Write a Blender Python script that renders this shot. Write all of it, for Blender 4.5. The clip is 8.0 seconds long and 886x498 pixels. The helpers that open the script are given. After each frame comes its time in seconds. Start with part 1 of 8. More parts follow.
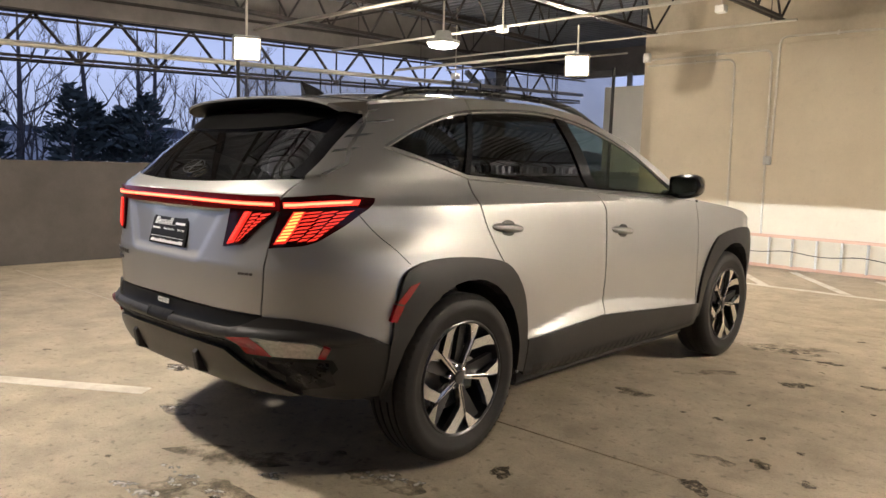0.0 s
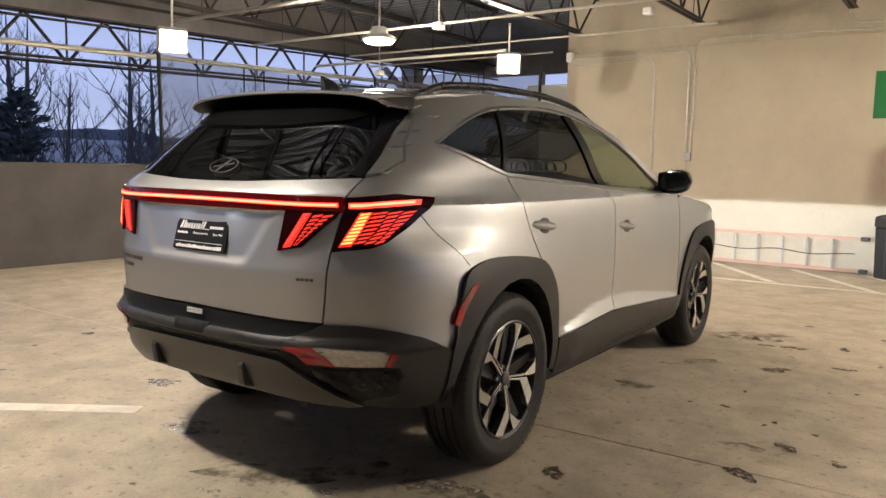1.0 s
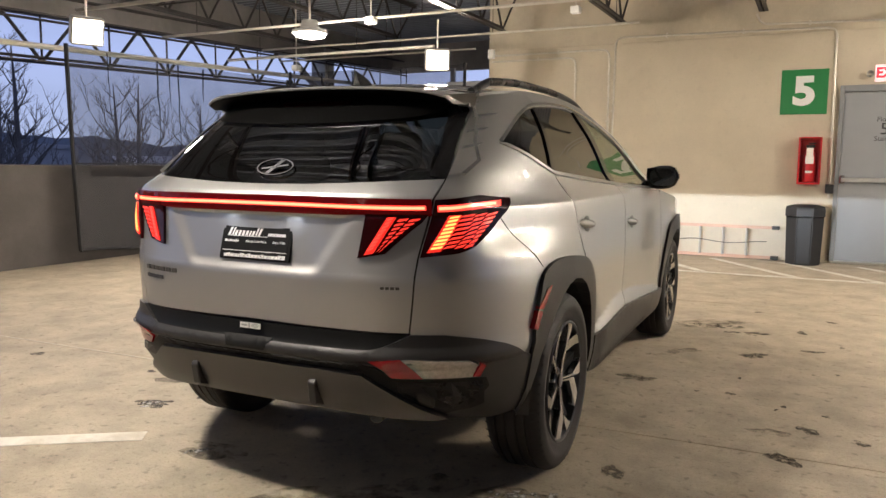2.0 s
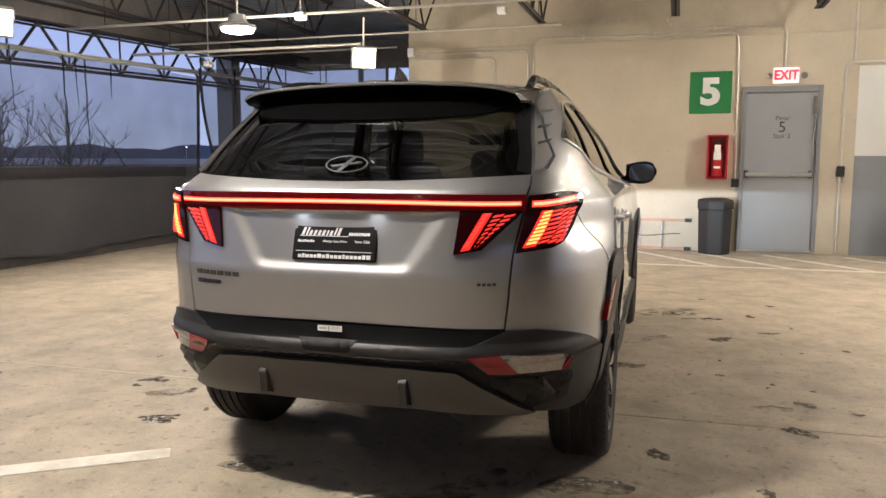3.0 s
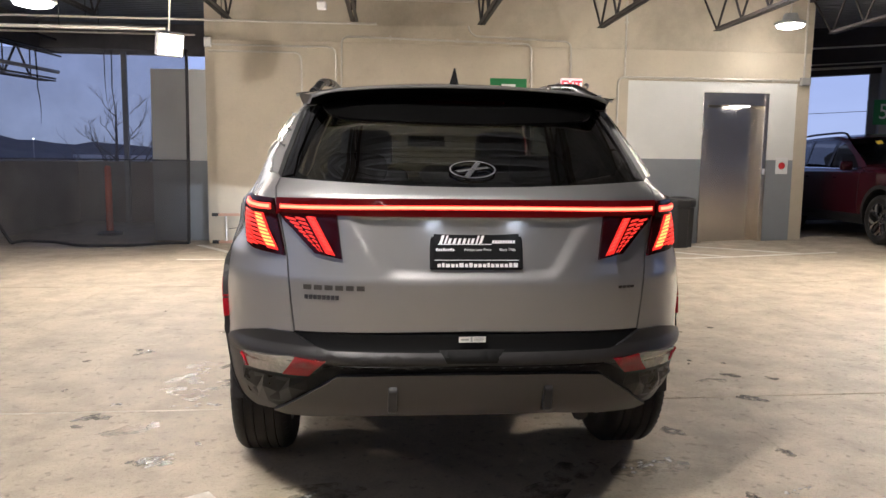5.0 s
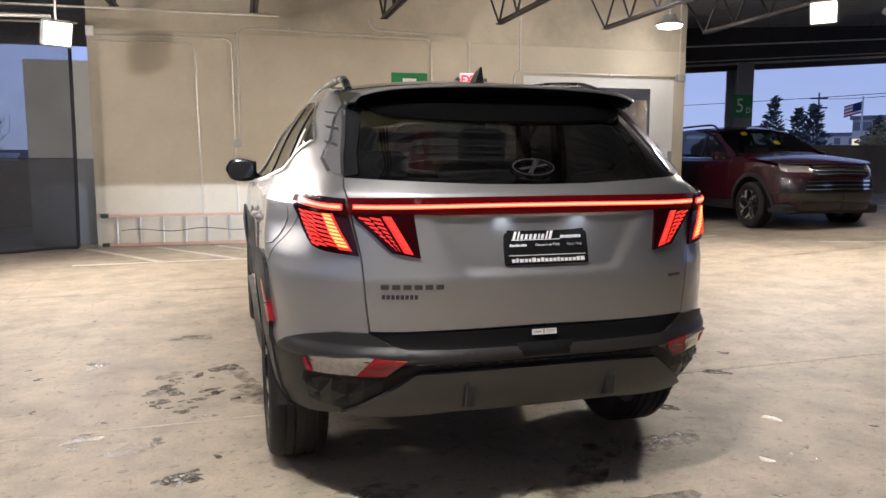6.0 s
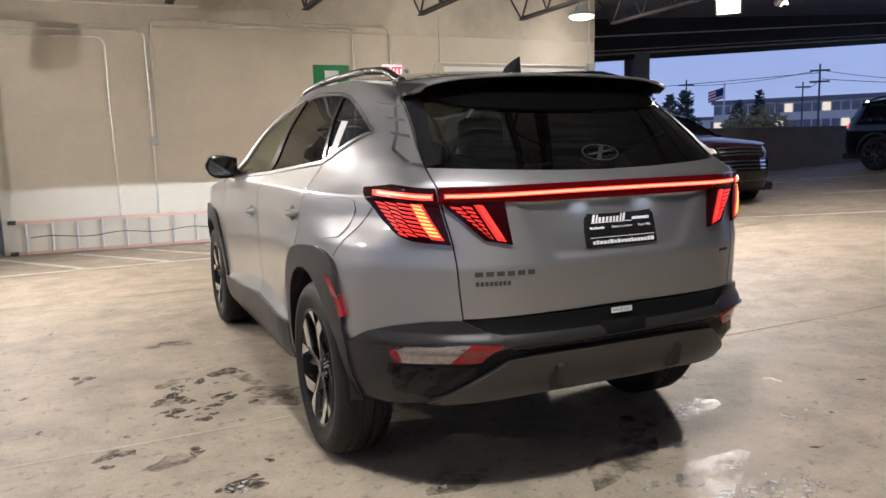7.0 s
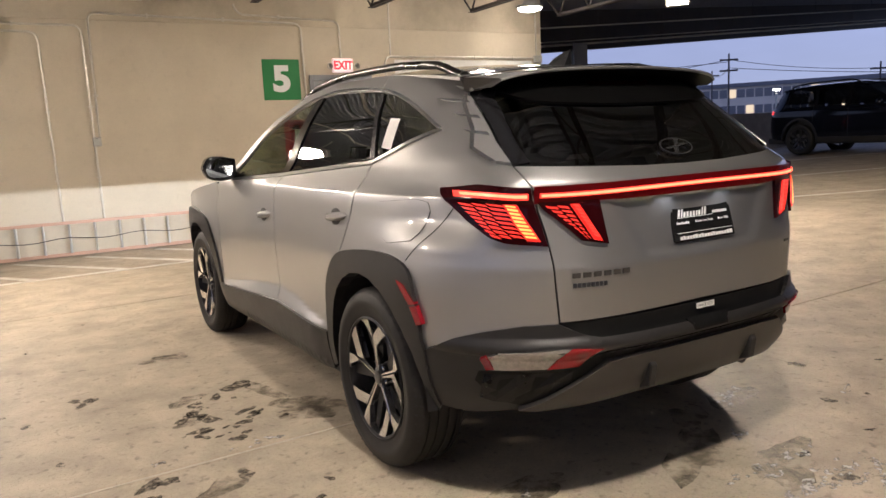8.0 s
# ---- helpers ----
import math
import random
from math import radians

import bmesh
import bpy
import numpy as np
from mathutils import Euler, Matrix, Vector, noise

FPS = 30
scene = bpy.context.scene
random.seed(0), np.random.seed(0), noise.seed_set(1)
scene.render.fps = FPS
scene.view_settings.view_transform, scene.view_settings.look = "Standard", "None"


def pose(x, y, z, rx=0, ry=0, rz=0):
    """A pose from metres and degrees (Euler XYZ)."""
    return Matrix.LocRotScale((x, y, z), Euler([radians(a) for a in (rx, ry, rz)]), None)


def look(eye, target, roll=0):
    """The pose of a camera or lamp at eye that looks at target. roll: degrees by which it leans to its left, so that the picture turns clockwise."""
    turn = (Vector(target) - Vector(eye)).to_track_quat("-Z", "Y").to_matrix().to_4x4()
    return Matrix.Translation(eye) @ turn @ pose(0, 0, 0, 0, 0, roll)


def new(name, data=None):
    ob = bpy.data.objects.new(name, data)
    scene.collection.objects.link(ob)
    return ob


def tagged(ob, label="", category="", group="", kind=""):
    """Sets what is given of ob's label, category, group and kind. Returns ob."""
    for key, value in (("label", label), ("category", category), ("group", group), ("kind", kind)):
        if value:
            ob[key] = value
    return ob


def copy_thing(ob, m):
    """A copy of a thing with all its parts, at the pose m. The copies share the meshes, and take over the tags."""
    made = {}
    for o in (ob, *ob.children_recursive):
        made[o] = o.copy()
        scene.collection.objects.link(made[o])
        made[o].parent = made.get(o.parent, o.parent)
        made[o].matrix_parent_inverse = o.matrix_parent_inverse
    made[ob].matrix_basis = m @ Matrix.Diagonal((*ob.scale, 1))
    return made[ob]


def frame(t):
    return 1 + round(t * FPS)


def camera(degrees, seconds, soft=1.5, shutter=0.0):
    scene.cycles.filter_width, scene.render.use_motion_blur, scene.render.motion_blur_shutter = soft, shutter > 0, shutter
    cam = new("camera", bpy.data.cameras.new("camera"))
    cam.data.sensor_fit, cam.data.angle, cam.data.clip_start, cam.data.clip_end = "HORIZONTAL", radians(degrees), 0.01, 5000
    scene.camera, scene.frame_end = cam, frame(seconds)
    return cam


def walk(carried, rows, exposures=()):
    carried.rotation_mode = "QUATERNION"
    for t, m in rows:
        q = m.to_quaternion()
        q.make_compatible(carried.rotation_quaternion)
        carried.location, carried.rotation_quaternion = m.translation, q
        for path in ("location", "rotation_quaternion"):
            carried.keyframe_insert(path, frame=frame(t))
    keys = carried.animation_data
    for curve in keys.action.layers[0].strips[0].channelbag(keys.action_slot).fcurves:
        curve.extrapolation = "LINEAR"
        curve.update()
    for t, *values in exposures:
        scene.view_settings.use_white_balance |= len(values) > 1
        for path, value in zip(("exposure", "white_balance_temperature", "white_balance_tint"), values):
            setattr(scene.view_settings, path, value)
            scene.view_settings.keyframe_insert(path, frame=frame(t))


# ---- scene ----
cam = camera(61.4, 8.0)
PATH = [
    (0, (2.929, -2.394, 1.275), (1.546, -0.967, 1.051), 1.6),
    (0.5, (2.675, -2.59, 1.285), (1.403, -1.063, 1.062), 1.5),
    (1, (2.375, -2.746, 1.257), (1.219, -1.129, 1.035), 1.2),
    (1.5, (2.046, -2.886, 1.264), (1.019, -1.185, 1.039), 0.9),
    (3, (1.065, -3.273, 1.243), (0.475, -1.376, 1.016), 0.1),
    (3.5, (0.729, -3.377, 1.256), (0.294, -1.438, 1.031), 0.1),
    (4, (0.381, -3.362, 1.264), (0.127, -1.391, 1.039), 0.3),
    (4.5, (0.03, -3.405, 1.261), (-0.025, -1.419, 1.031), 0.6),
    (6, (-1.032, -3.326, 1.28), (-0.52, -1.408, 1.032), -0.0),
    (6.5, (-1.364, -3.231, 1.268), (-0.698, -1.363, 1.008), -0.8),
    (7, (-1.684, -3.139, 1.279), (-0.888, -1.325, 1.006), -1.6),
    (7.5, (-1.975, -3.052, 1.316), (-1.081, -1.286, 1.031), -2.3),
    (8, (-2.128, -2.783, 1.316), (-1.149, -1.064, 1.017), -2.8),
]
walk(cam, [(t, look(eye, target, roll)) for t, eye, target, roll in PATH],
     exposures=[(0.0, 0.36, 6500, 13), (3.0, 0.30, 6200, 14), (4.5, 0.27, 5950, 15), (6.0, 0.14, 5780, 15), (7.1, 0.06, 5680, 15), (7.6, 0.05, 6000, 16), (8.0, 0.07, 6400, 17)])

# ---- world: blue dusk sky ----
world = bpy.data.worlds.new("dusk_sky")
scene.world = world
world.use_nodes = True
wn = world.node_tree.nodes
wl = world.node_tree.links
bg = wn["Background"]
tc = wn.new("ShaderNodeTexCoord")
sx = wn.new("ShaderNodeSeparateXYZ")
ramp = wn.new("ShaderNodeValToRGB")
el = ramp.color_ramp.elements
el[0].position, el[0].color = 0.0, (0.33, 0.39, 0.55, 1)
el[1].position, el[1].color = 0.55, (0.15, 0.21, 0.42, 1)
mid = el.new(0.12)
mid.color = (0.32, 0.39, 0.62, 1)
wl.new(tc.outputs["Generated"], sx.inputs[0])
wl.new(sx.outputs["Z"], ramp.inputs[0])
cl = wn.new("ShaderNodeTexNoise")
cl.inputs["Scale"].default_value = 2.2
cl.inputs["Detail"].default_value = 5.0
mp = wn.new("ShaderNodeMapping")
mp.inputs["Scale"].default_value = (1, 1, 5)
wl.new(tc.outputs["Generated"], mp.inputs[0])
wl.new(mp.outputs[0], cl.inputs["Vector"])
mxw = wn.new("ShaderNodeMix")
mxw.data_type = "RGBA"
mxw.blend_type = "MULTIPLY"
mr = wn.new("ShaderNodeMapRange")
mr.inputs["To Min"].default_value = 0.72
mr.inputs["To Max"].default_value = 1.25
wl.new(cl.outputs["Fac"], mr.inputs["Value"])
mxw.inputs["Factor"].default_value = 1.0
wl.new(ramp.outputs["Color"], mxw.inputs["A"])
gy = wn.new("ShaderNodeMapRange")
gy.inputs["From Min"].default_value, gy.inputs["From Max"].default_value = -1.0, 1.0
gy.inputs["To Min"].default_value, gy.inputs["To Max"].default_value = 1.15, 1.0
wl.new(sx.outputs["Y"], gy.inputs["Value"])
mg = wn.new("ShaderNodeMath")
mg.operation = "MULTIPLY"
wl.new(mr.outputs[0], mg.inputs[0])
wl.new(gy.outputs[0], mg.inputs[1])
wl.new(mg.outputs[0], mxw.inputs["B"])
wl.new(mxw.outputs["Result"], bg.inputs["Color"])
bg.inputs["Strength"].default_value = 1.12

# ---- small building kit ----
def mat(name, color, rough=0.6, metal=0.0, var=0.12, scale=6.0, fine=90.0, bump=0.15, coat=0.0, dirt=None, dirt_amount=0.0, emit=None, emit_strength=0.0, island=False, spec=0.5, dirt_scale=1.3, rvar=0.08, speck=0.0, speck_scale=120.0):
    """A procedural surface: base colour with broad and fine variation, relief, optional dirt."""
    m = bpy.data.materials.new(name)
    m.use_nodes = True
    n, l = m.node_tree.nodes, m.node_tree.links
    b = n["Principled BSDF"]
    b.inputs["Roughness"].default_value = rough
    b.inputs["Metallic"].default_value = metal
    b.inputs["Coat Weight"].default_value = coat
    b.inputs["Coat Roughness"].default_value = 0.03
    b.inputs["Specular IOR Level"].default_value = spec
    co = n.new("ShaderNodeTexCoord")
    n1 = n.new("ShaderNodeTexNoise")
    n1.inputs["Scale"].default_value = scale
    n1.inputs["Detail"].default_value = 6
    n1.inputs["Roughness"].default_value = 0.6
    n2 = n.new("ShaderNodeTexNoise")
    n2.inputs["Scale"].default_value = fine
    n2.inputs["Detail"].default_value = 3
    l.new(co.outputs["Object"], n1.inputs["Vector"])
    l.new(co.outputs["Object"], n2.inputs["Vector"])
    add = n.new("ShaderNodeMath")
    add.operation = "MULTIPLY_ADD"
    add.inputs[1].default_value = 0.35
    l.new(n2.outputs["Fac"], add.inputs[0])
    l.new(n1.outputs["Fac"], add.inputs[2])
    rg = n.new("ShaderNodeMapRange")
    rg.inputs["From Min"].default_value, rg.inputs["From Max"].default_value = 0.35, 1.0
    rg.inputs["To Min"].default_value, rg.inputs["To Max"].default_value = 1 - var, 1 + var
    l.new(add.outputs[0], rg.inputs["Value"])
    mix = n.new("ShaderNodeMix")
    mix.data_type, mix.blend_type = "RGBA", "MULTIPLY"
    mix.inputs["Factor"].default_value = 1.0
    mix.inputs["A"].default_value = (*color, 1)
    l.new(rg.outputs[0], mix.inputs["B"])
    last = mix.outputs["Result"]
    if dirt:
        n3 = n.new("ShaderNodeTexNoise")
        n3.inputs["Scale"].default_value = dirt_scale
        n3.inputs["Detail"].default_value = 8
        n3.inputs["Roughness"].default_value = 0.68
        l.new(co.outputs["Object"], n3.inputs["Vector"])
        r3 = n.new("ShaderNodeMapRange")
        r3.inputs["From Min"].default_value, r3.inputs["From Max"].default_value = 0.46, 0.72
        r3.inputs["To Min"].default_value, r3.inputs["To Max"].default_value = 0, dirt_amount
        l.new(n3.outputs["Fac"], r3.inputs["Value"])
        mx = n.new("ShaderNodeMix")
        mx.data_type = "RGBA"
        l.new(r3.outputs[0], mx.inputs["Factor"])
        l.new(last, mx.inputs["A"])
        mx.inputs["B"].default_value = (*dirt, 1)
        last = mx.outputs["Result"]
    if speck:
        for sc, lo, hi in ((speck_scale, 0.58, 0.66), (speck_scale * 0.17, 0.60, 0.68)):
            n4 = n.new("ShaderNodeTexNoise")
            n4.inputs["Scale"].default_value = sc
            n4.inputs["Detail"].default_value = 4
            l.new(co.outputs["Object"], n4.inputs["Vector"])
            r4 = n.new("ShaderNodeMapRange")
            r4.inputs["From Min"].default_value, r4.inputs["From Max"].default_value = lo, hi
            r4.inputs["To Min"].default_value, r4.inputs["To Max"].default_value = 1.0, 1 - speck
            l.new(n4.outputs["Fac"], r4.inputs["Value"])
            mx = n.new("ShaderNodeMix")
            mx.data_type, mx.blend_type = "RGBA", "MULTIPLY"
            mx.inputs["Factor"].default_value = 1.0
            l.new(last, mx.inputs["A"])
            l.new(r4.outputs[0], mx.inputs["B"])
            last = mx.outputs["Result"]
    l.new(last, b.inputs["Base Color"])
    rr = n.new("ShaderNodeMapRange")
    rr.inputs["To Min"].default_value, rr.inputs["To Max"].default_value = max(rough - rvar, 0.0), min(rough + rvar, 1)
    l.new(n1.outputs["Fac"], rr.inputs["Value"])
    l.new(rr.outputs[0], b.inputs["Roughness"])
    if bump:
        bp = n.new("ShaderNodeBump")
        bp.inputs["Strength"].default_value = bump
        bp.inputs["Distance"].default_value = 0.004
        l.new(add.outputs[0], bp.inputs["Height"])
        l.new(bp.outputs[0], b.inputs["Normal"])
    if emit:
        b.inputs["Emission Color"].default_value = (*emit, 1)
        b.inputs["Emission Strength"].default_value = emit_strength
    return m


def glass(name, tint, gloss=1.0, rough=0.0, ior=1.5):
    """Thin pane: tinted see-through with a sharp reflection."""
    m = bpy.data.materials.new(name)
    m.use_nodes = True
    n, l = m.node_tree.nodes, m.node_tree.links
    n.remove(n["Principled BSDF"])
    tr = n.new("ShaderNodeBsdfTransparent")
    tr.inputs["Color"].default_value = (*tint, 1)
    gl = n.new("ShaderNodeBsdfGlossy")
    gl.inputs["Roughness"].default_value = rough
    gl.inputs["Color"].default_value = (gloss, gloss, gloss, 1)
    lw = n.new("ShaderNodeLayerWeight")
    lw.inputs["Blend"].default_value = 0.5
    pw = n.new("ShaderNodeMath")
    pw.operation = "POWER"
    pw.inputs[1].default_value = 5.0
    fr = n.new("ShaderNodeMath")
    fr.operation = "MULTIPLY_ADD"
    r0 = ((ior - 1) / (ior + 1)) ** 2 * 1.1
    fr.inputs[1].default_value = 1 - r0
    fr.inputs[2].default_value = r0
    l.new(lw.outputs["Facing"], pw.inputs[0])
    l.new(pw.outputs[0], fr.inputs[0])
    mx = n.new("ShaderNodeMixShader")
    l.new(fr.outputs[0], mx.inputs[0])
    l.new(tr.outputs[0], mx.inputs[1])
    l.new(gl.outputs[0], mx.inputs[2])
    l.new(mx.outputs[0], n["Material Output"].inputs[0])
    return m


def veil(name, color, cover):
    """Open-weave netting: part cloth, part see-through."""
    m = bpy.data.materials.new(name)
    m.use_nodes = True
    n, l = m.node_tree.nodes, m.node_tree.links
    b = n["Principled BSDF"]
    b.inputs["Base Color"].default_value = (*color, 1)
    b.inputs["Roughness"].default_value = 0.9
    tr = n.new("ShaderNodeBsdfTransparent")
    mx = n.new("ShaderNodeMixShader")
    no = n.new("ShaderNodeTexNoise")
    no.inputs["Scale"].default_value = 1.5
    no.inputs["Detail"].default_value = 4
    co = n.new("ShaderNodeTexCoord")
    l.new(co.outputs["Object"], no.inputs["Vector"])
    rg = n.new("ShaderNodeMapRange")
    rg.inputs["To Min"].default_value, rg.inputs["To Max"].default_value = cover - 0.12, cover + 0.12
    l.new(no.outputs["Fac"], rg.inputs["Value"])
    l.new(rg.outputs[0], mx.inputs[0])
    l.new(tr.outputs[0], mx.inputs[1])
    l.new(b.outputs[0], mx.inputs[2])
    l.new(mx.outputs[0], n["Material Output"].inputs[0])
    return m


def film(name, color, rough, lo, hi, scale, bump=0.3, most=1.0, spec=0.5):
    """A thin film with broken, feathered edges on whatever lies under it."""
    m = bpy.data.materials.new(name)
    m.use_nodes = True
    n, l = m.node_tree.nodes, m.node_tree.links
    b = n["Principled BSDF"]
    b.inputs["Base Color"].default_value = (*color, 1)
    b.inputs["Roughness"].default_value = rough
    b.inputs["Specular IOR Level"].default_value = spec
    co = n.new("ShaderNodeTexCoord")
    no = n.new("ShaderNodeTexNoise")
    no.inputs["Scale"].default_value, no.inputs["Detail"].default_value, no.inputs["Roughness"].default_value = scale, 8, 0.65
    l.new(co.outputs["Object"], no.inputs["Vector"])
    rg = n.new("ShaderNodeMapRange")
    rg.inputs["From Min"].default_value, rg.inputs["From Max"].default_value = lo, hi
    rg.inputs["To Min"].default_value, rg.inputs["To Max"].default_value = 0.0, most
    l.new(no.outputs["Fac"], rg.inputs["Value"])
    fine = n.new("ShaderNodeTexNoise")
    fine.inputs["Scale"].default_value, fine.inputs["Detail"].default_value = scale * 5, 4
    l.new(co.outputs["Object"], fine.inputs["Vector"])
    bp = n.new("ShaderNodeBump")
    bp.inputs["Strength"].default_value, bp.inputs["Distance"].default_value = bump, 0.01
    l.new(fine.outputs["Fac"], bp.inputs["Height"])
    l.new(bp.outputs[0], b.inputs["Normal"])
    tr = n.new("ShaderNodeBsdfTransparent")
    mx = n.new("ShaderNodeMixShader")
    l.new(rg.outputs[0], mx.inputs[0])
    l.new(tr.outputs[0], mx.inputs[1])
    l.new(b.outputs[0], mx.inputs[2])
    l.new(mx.outputs[0], n["Material Output"].inputs[0])
    return m


def mesh_of(name, bm, *mats, smooth=False):
    me = bpy.data.meshes.new(name)
    bmesh.ops.recalc_face_normals(bm, faces=bm.faces)
    bm.to_mesh(me)
    bm.free()
    for m in mats:
        me.materials.append(m)
    if smooth:
        me.shade_smooth()
        me.set_sharp_from_angle(angle=radians(38))
    return me


def part(name, bm, material, parent=None, label="", smooth=False):
    ob = new(name, mesh_of(name, bm, material, smooth=smooth))
    ob.parent = parent
    return tagged(ob, label)


def solid(name, bm, material, label, category="", group="", kind="", smooth=False, m=None):
    ob = part(name, bm, material, None, "", smooth)
    if m is not None:
        ob.matrix_world = m
    return tagged(ob, label, category, group, kind)


def base(name, m, label, category, group="", kind=""):
    ob = new(name)
    ob.empty_display_size = 0.1
    ob.matrix_world = m
    return tagged(ob, label, category, group, kind)


def box(bm, x0, x1, y0, y1, z0, z1, bevel=0.0, seg=1):
    r = bmesh.ops.create_cube(bm, size=1)
    vs = r["verts"]
    for v in vs:
        v.co = Vector(((x0 + x1) / 2 + v.co.x * (x1 - x0), (y0 + y1) / 2 + v.co.y * (y1 - y0), (z0 + z1) / 2 + v.co.z * (z1 - z0)))
    if bevel:
        es = list({e for v in vs for e in v.link_edges})
        bmesh.ops.bevel(bm, geom=es, offset=bevel, segments=seg, affect="EDGES", profile=0.5)
    return bm


def tube(bm, pts, r, n=8, caps=True):
    """A round bar along a polyline."""
    pts = [Vector(p) for p in pts]
    rings = []
    for i, p in enumerate(pts):
        d = (pts[min(i + 1, len(pts) - 1)] - pts[max(i - 1, 0)]).normalized()
        a = d.orthogonal().normalized() if not rings else (prev - d * prev.dot(d)).normalized()
        prev = a
        b = d.cross(a)
        rad = r[i] if isinstance(r, (list, tuple)) else r
        rings.append([bm.verts.new(p + rad * (math.cos(k * 2 * math.pi / n) * a + math.sin(k * 2 * math.pi / n) * b)) for k in range(n)])
    for r0, r1 in zip(rings, rings[1:]):
        for k in range(n):
            bm.faces.new((r0[k], r0[(k + 1) % n], r1[(k + 1) % n], r1[k]))
    if caps:
        bm.faces.new(rings[0][::-1])
        bm.faces.new(rings[-1])
    return bm


def bend(p0, p1, p2, r=0.08, n=5):
    """Points that round the corner p1."""
    p0, p1, p2 = Vector(p0), Vector(p1), Vector(p2)
    a, b = p1 + (p0 - p1).normalized() * r, p1 + (p2 - p1).normalized() * r
    return [a.lerp(p1, t).lerp(p1.lerp(b, t), t) for t in [i / n for i in range(n + 1)]]


def prism(bm, pts, to3, depth0, depth1):
    """A flat polygon pts (a, b) with thickness; to3(a, b, d) gives the place."""
    lo = [bm.verts.new(to3(a, b, depth0)) for a, b in pts]
    hi = [bm.verts.new(to3(a, b, depth1)) for a, b in pts]
    bm.faces.new(lo[::-1])
    bm.faces.new(hi)
    for i in range(len(pts)):
        j = (i + 1) % len(pts)
        bm.faces.new((lo[i], lo[j], hi[j], hi[i]))
    return bm


def lathe(bm, prof, axis="x", n=48, centre=(0, 0, 0)):
    """prof: (radius, along) pairs turned about an axis."""
    c = Vector(centre)
    rings = []
    for r, a in prof:
        ring = []
        for k in range(n):
            t = 2 * math.pi * k / n
            v = {"x": (a, r * math.cos(t), r * math.sin(t)), "y": (r * math.cos(t), a, r * math.sin(t)), "z": (r * math.cos(t), r * math.sin(t), a)}[axis]
            ring.append(bm.verts.new(c + Vector(v)))
        rings.append(ring)
    for r0, r1 in zip(rings, rings[1:]):
        for k in range(n):
            bm.faces.new((r0[k], r0[(k + 1) % n], r1[(k + 1) % n], r1[k]))
    return rings


def writing(name, text, size, material, m, parent=None, depth=0.002, label="", squeeze=1.0, bold=0.0):
    cu = bpy.data.curves.new(name, "FONT")
    cu.body, cu.size, cu.align_x, cu.align_y, cu.extrude = text, size, "CENTER", "CENTER", depth
    cu.offset = bold
    cu.materials.append(material)
    tmp = new(name, cu)
    deps = bpy.context.evaluated_depsgraph_get()
    me = bpy.data.meshes.new_from_object(tmp.evaluated_get(deps))
    bpy.data.objects.remove(tmp)
    ob = new(name, me)
    ob.parent = parent
    ob.matrix_local = m @ Matrix.Diagonal((squeeze, 1, 1, 1))
    return tagged(ob, label)

# ---- materials ----
M_FLOOR = mat("worn_concrete", (0.45, 0.385, 0.29), 0.66, var=0.28, scale=4.0, fine=60, bump=0.5, dirt=(0.17, 0.135, 0.095), dirt_amount=0.52, dirt_scale=2.4, rvar=0.12, speck=0.34)
M_JOINT = mat("joint_sealant", (0.09, 0.075, 0.06), 0.8, var=0.3, scale=9)
M_SEALANT = mat("pale_sealant", (0.52, 0.47, 0.38), 0.7, var=0.3, scale=12, fine=60, bump=0.2)
M_WALL = mat("precast_concrete", (0.565, 0.50, 0.385), 0.85, var=0.10, scale=1.4, fine=70, bump=0.12, dirt=(0.39, 0.335, 0.25), dirt_amount=0.40, dirt_scale=0.6, speck=0.04, speck_scale=60.0)
M_GRIME = mat("grimy_concrete", (0.52, 0.46, 0.35), 0.9, var=0.14, scale=1.8, fine=60, bump=0.2, dirt=(0.22, 0.19, 0.145), dirt_amount=0.5, dirt_scale=0.8)
M_PARAPET = mat("grey_concrete", (0.195, 0.18, 0.17), 0.85, var=0.25, scale=1.7, bump=0.2, dirt=(0.10, 0.09, 0.085), dirt_amount=0.6)
# Parapet concrete with shade put into its darker colour; blotches as on M_PARAPET.
M_PARAPET_SHADE = mat("stained_dark_concrete", (0.092, 0.083, 0.078), 0.9, var=0.25, scale=1.7, bump=0.2, dirt=(0.05, 0.045, 0.042), dirt_amount=0.6)
M_WHITEBLK = mat("white_block_paint", (0.74, 0.74, 0.70), 0.6, var=0.05, scale=3, bump=0.1)
M_GREYBLK = mat("grey_block_paint", (0.26, 0.275, 0.29), 0.6, var=0.08, scale=3, bump=0.1)
M_STEEL = mat("dark_painted_steel", (0.030, 0.027, 0.027), 0.55, 0.2, var=0.3, scale=5, bump=0.1, dirt=(0.07, 0.05, 0.04), dirt_amount=0.5)
M_DECKMETAL = mat("corrugated_steel", (0.19, 0.205, 0.24), 0.55, 0.2, var=0.2, scale=1.2, bump=0.05, dirt=(0.15, 0.15, 0.16), dirt_amount=0.6)
M_GALV = mat("galvanised_conduit", (0.60, 0.57, 0.50), 0.40, 0.35, var=0.12, scale=12, bump=0.03)
M_BOXGREY = mat("grey_junction_box", (0.42, 0.42, 0.40), 0.5, 0.3, var=0.1, scale=9)
M_DOORGREY = mat("grey_door_paint", (0.30, 0.315, 0.33), 0.45, var=0.05, scale=4, bump=0.03)
M_FRAMEGREY = mat("grey_frame_paint", (0.22, 0.23, 0.24), 0.45, var=0.06, scale=4)
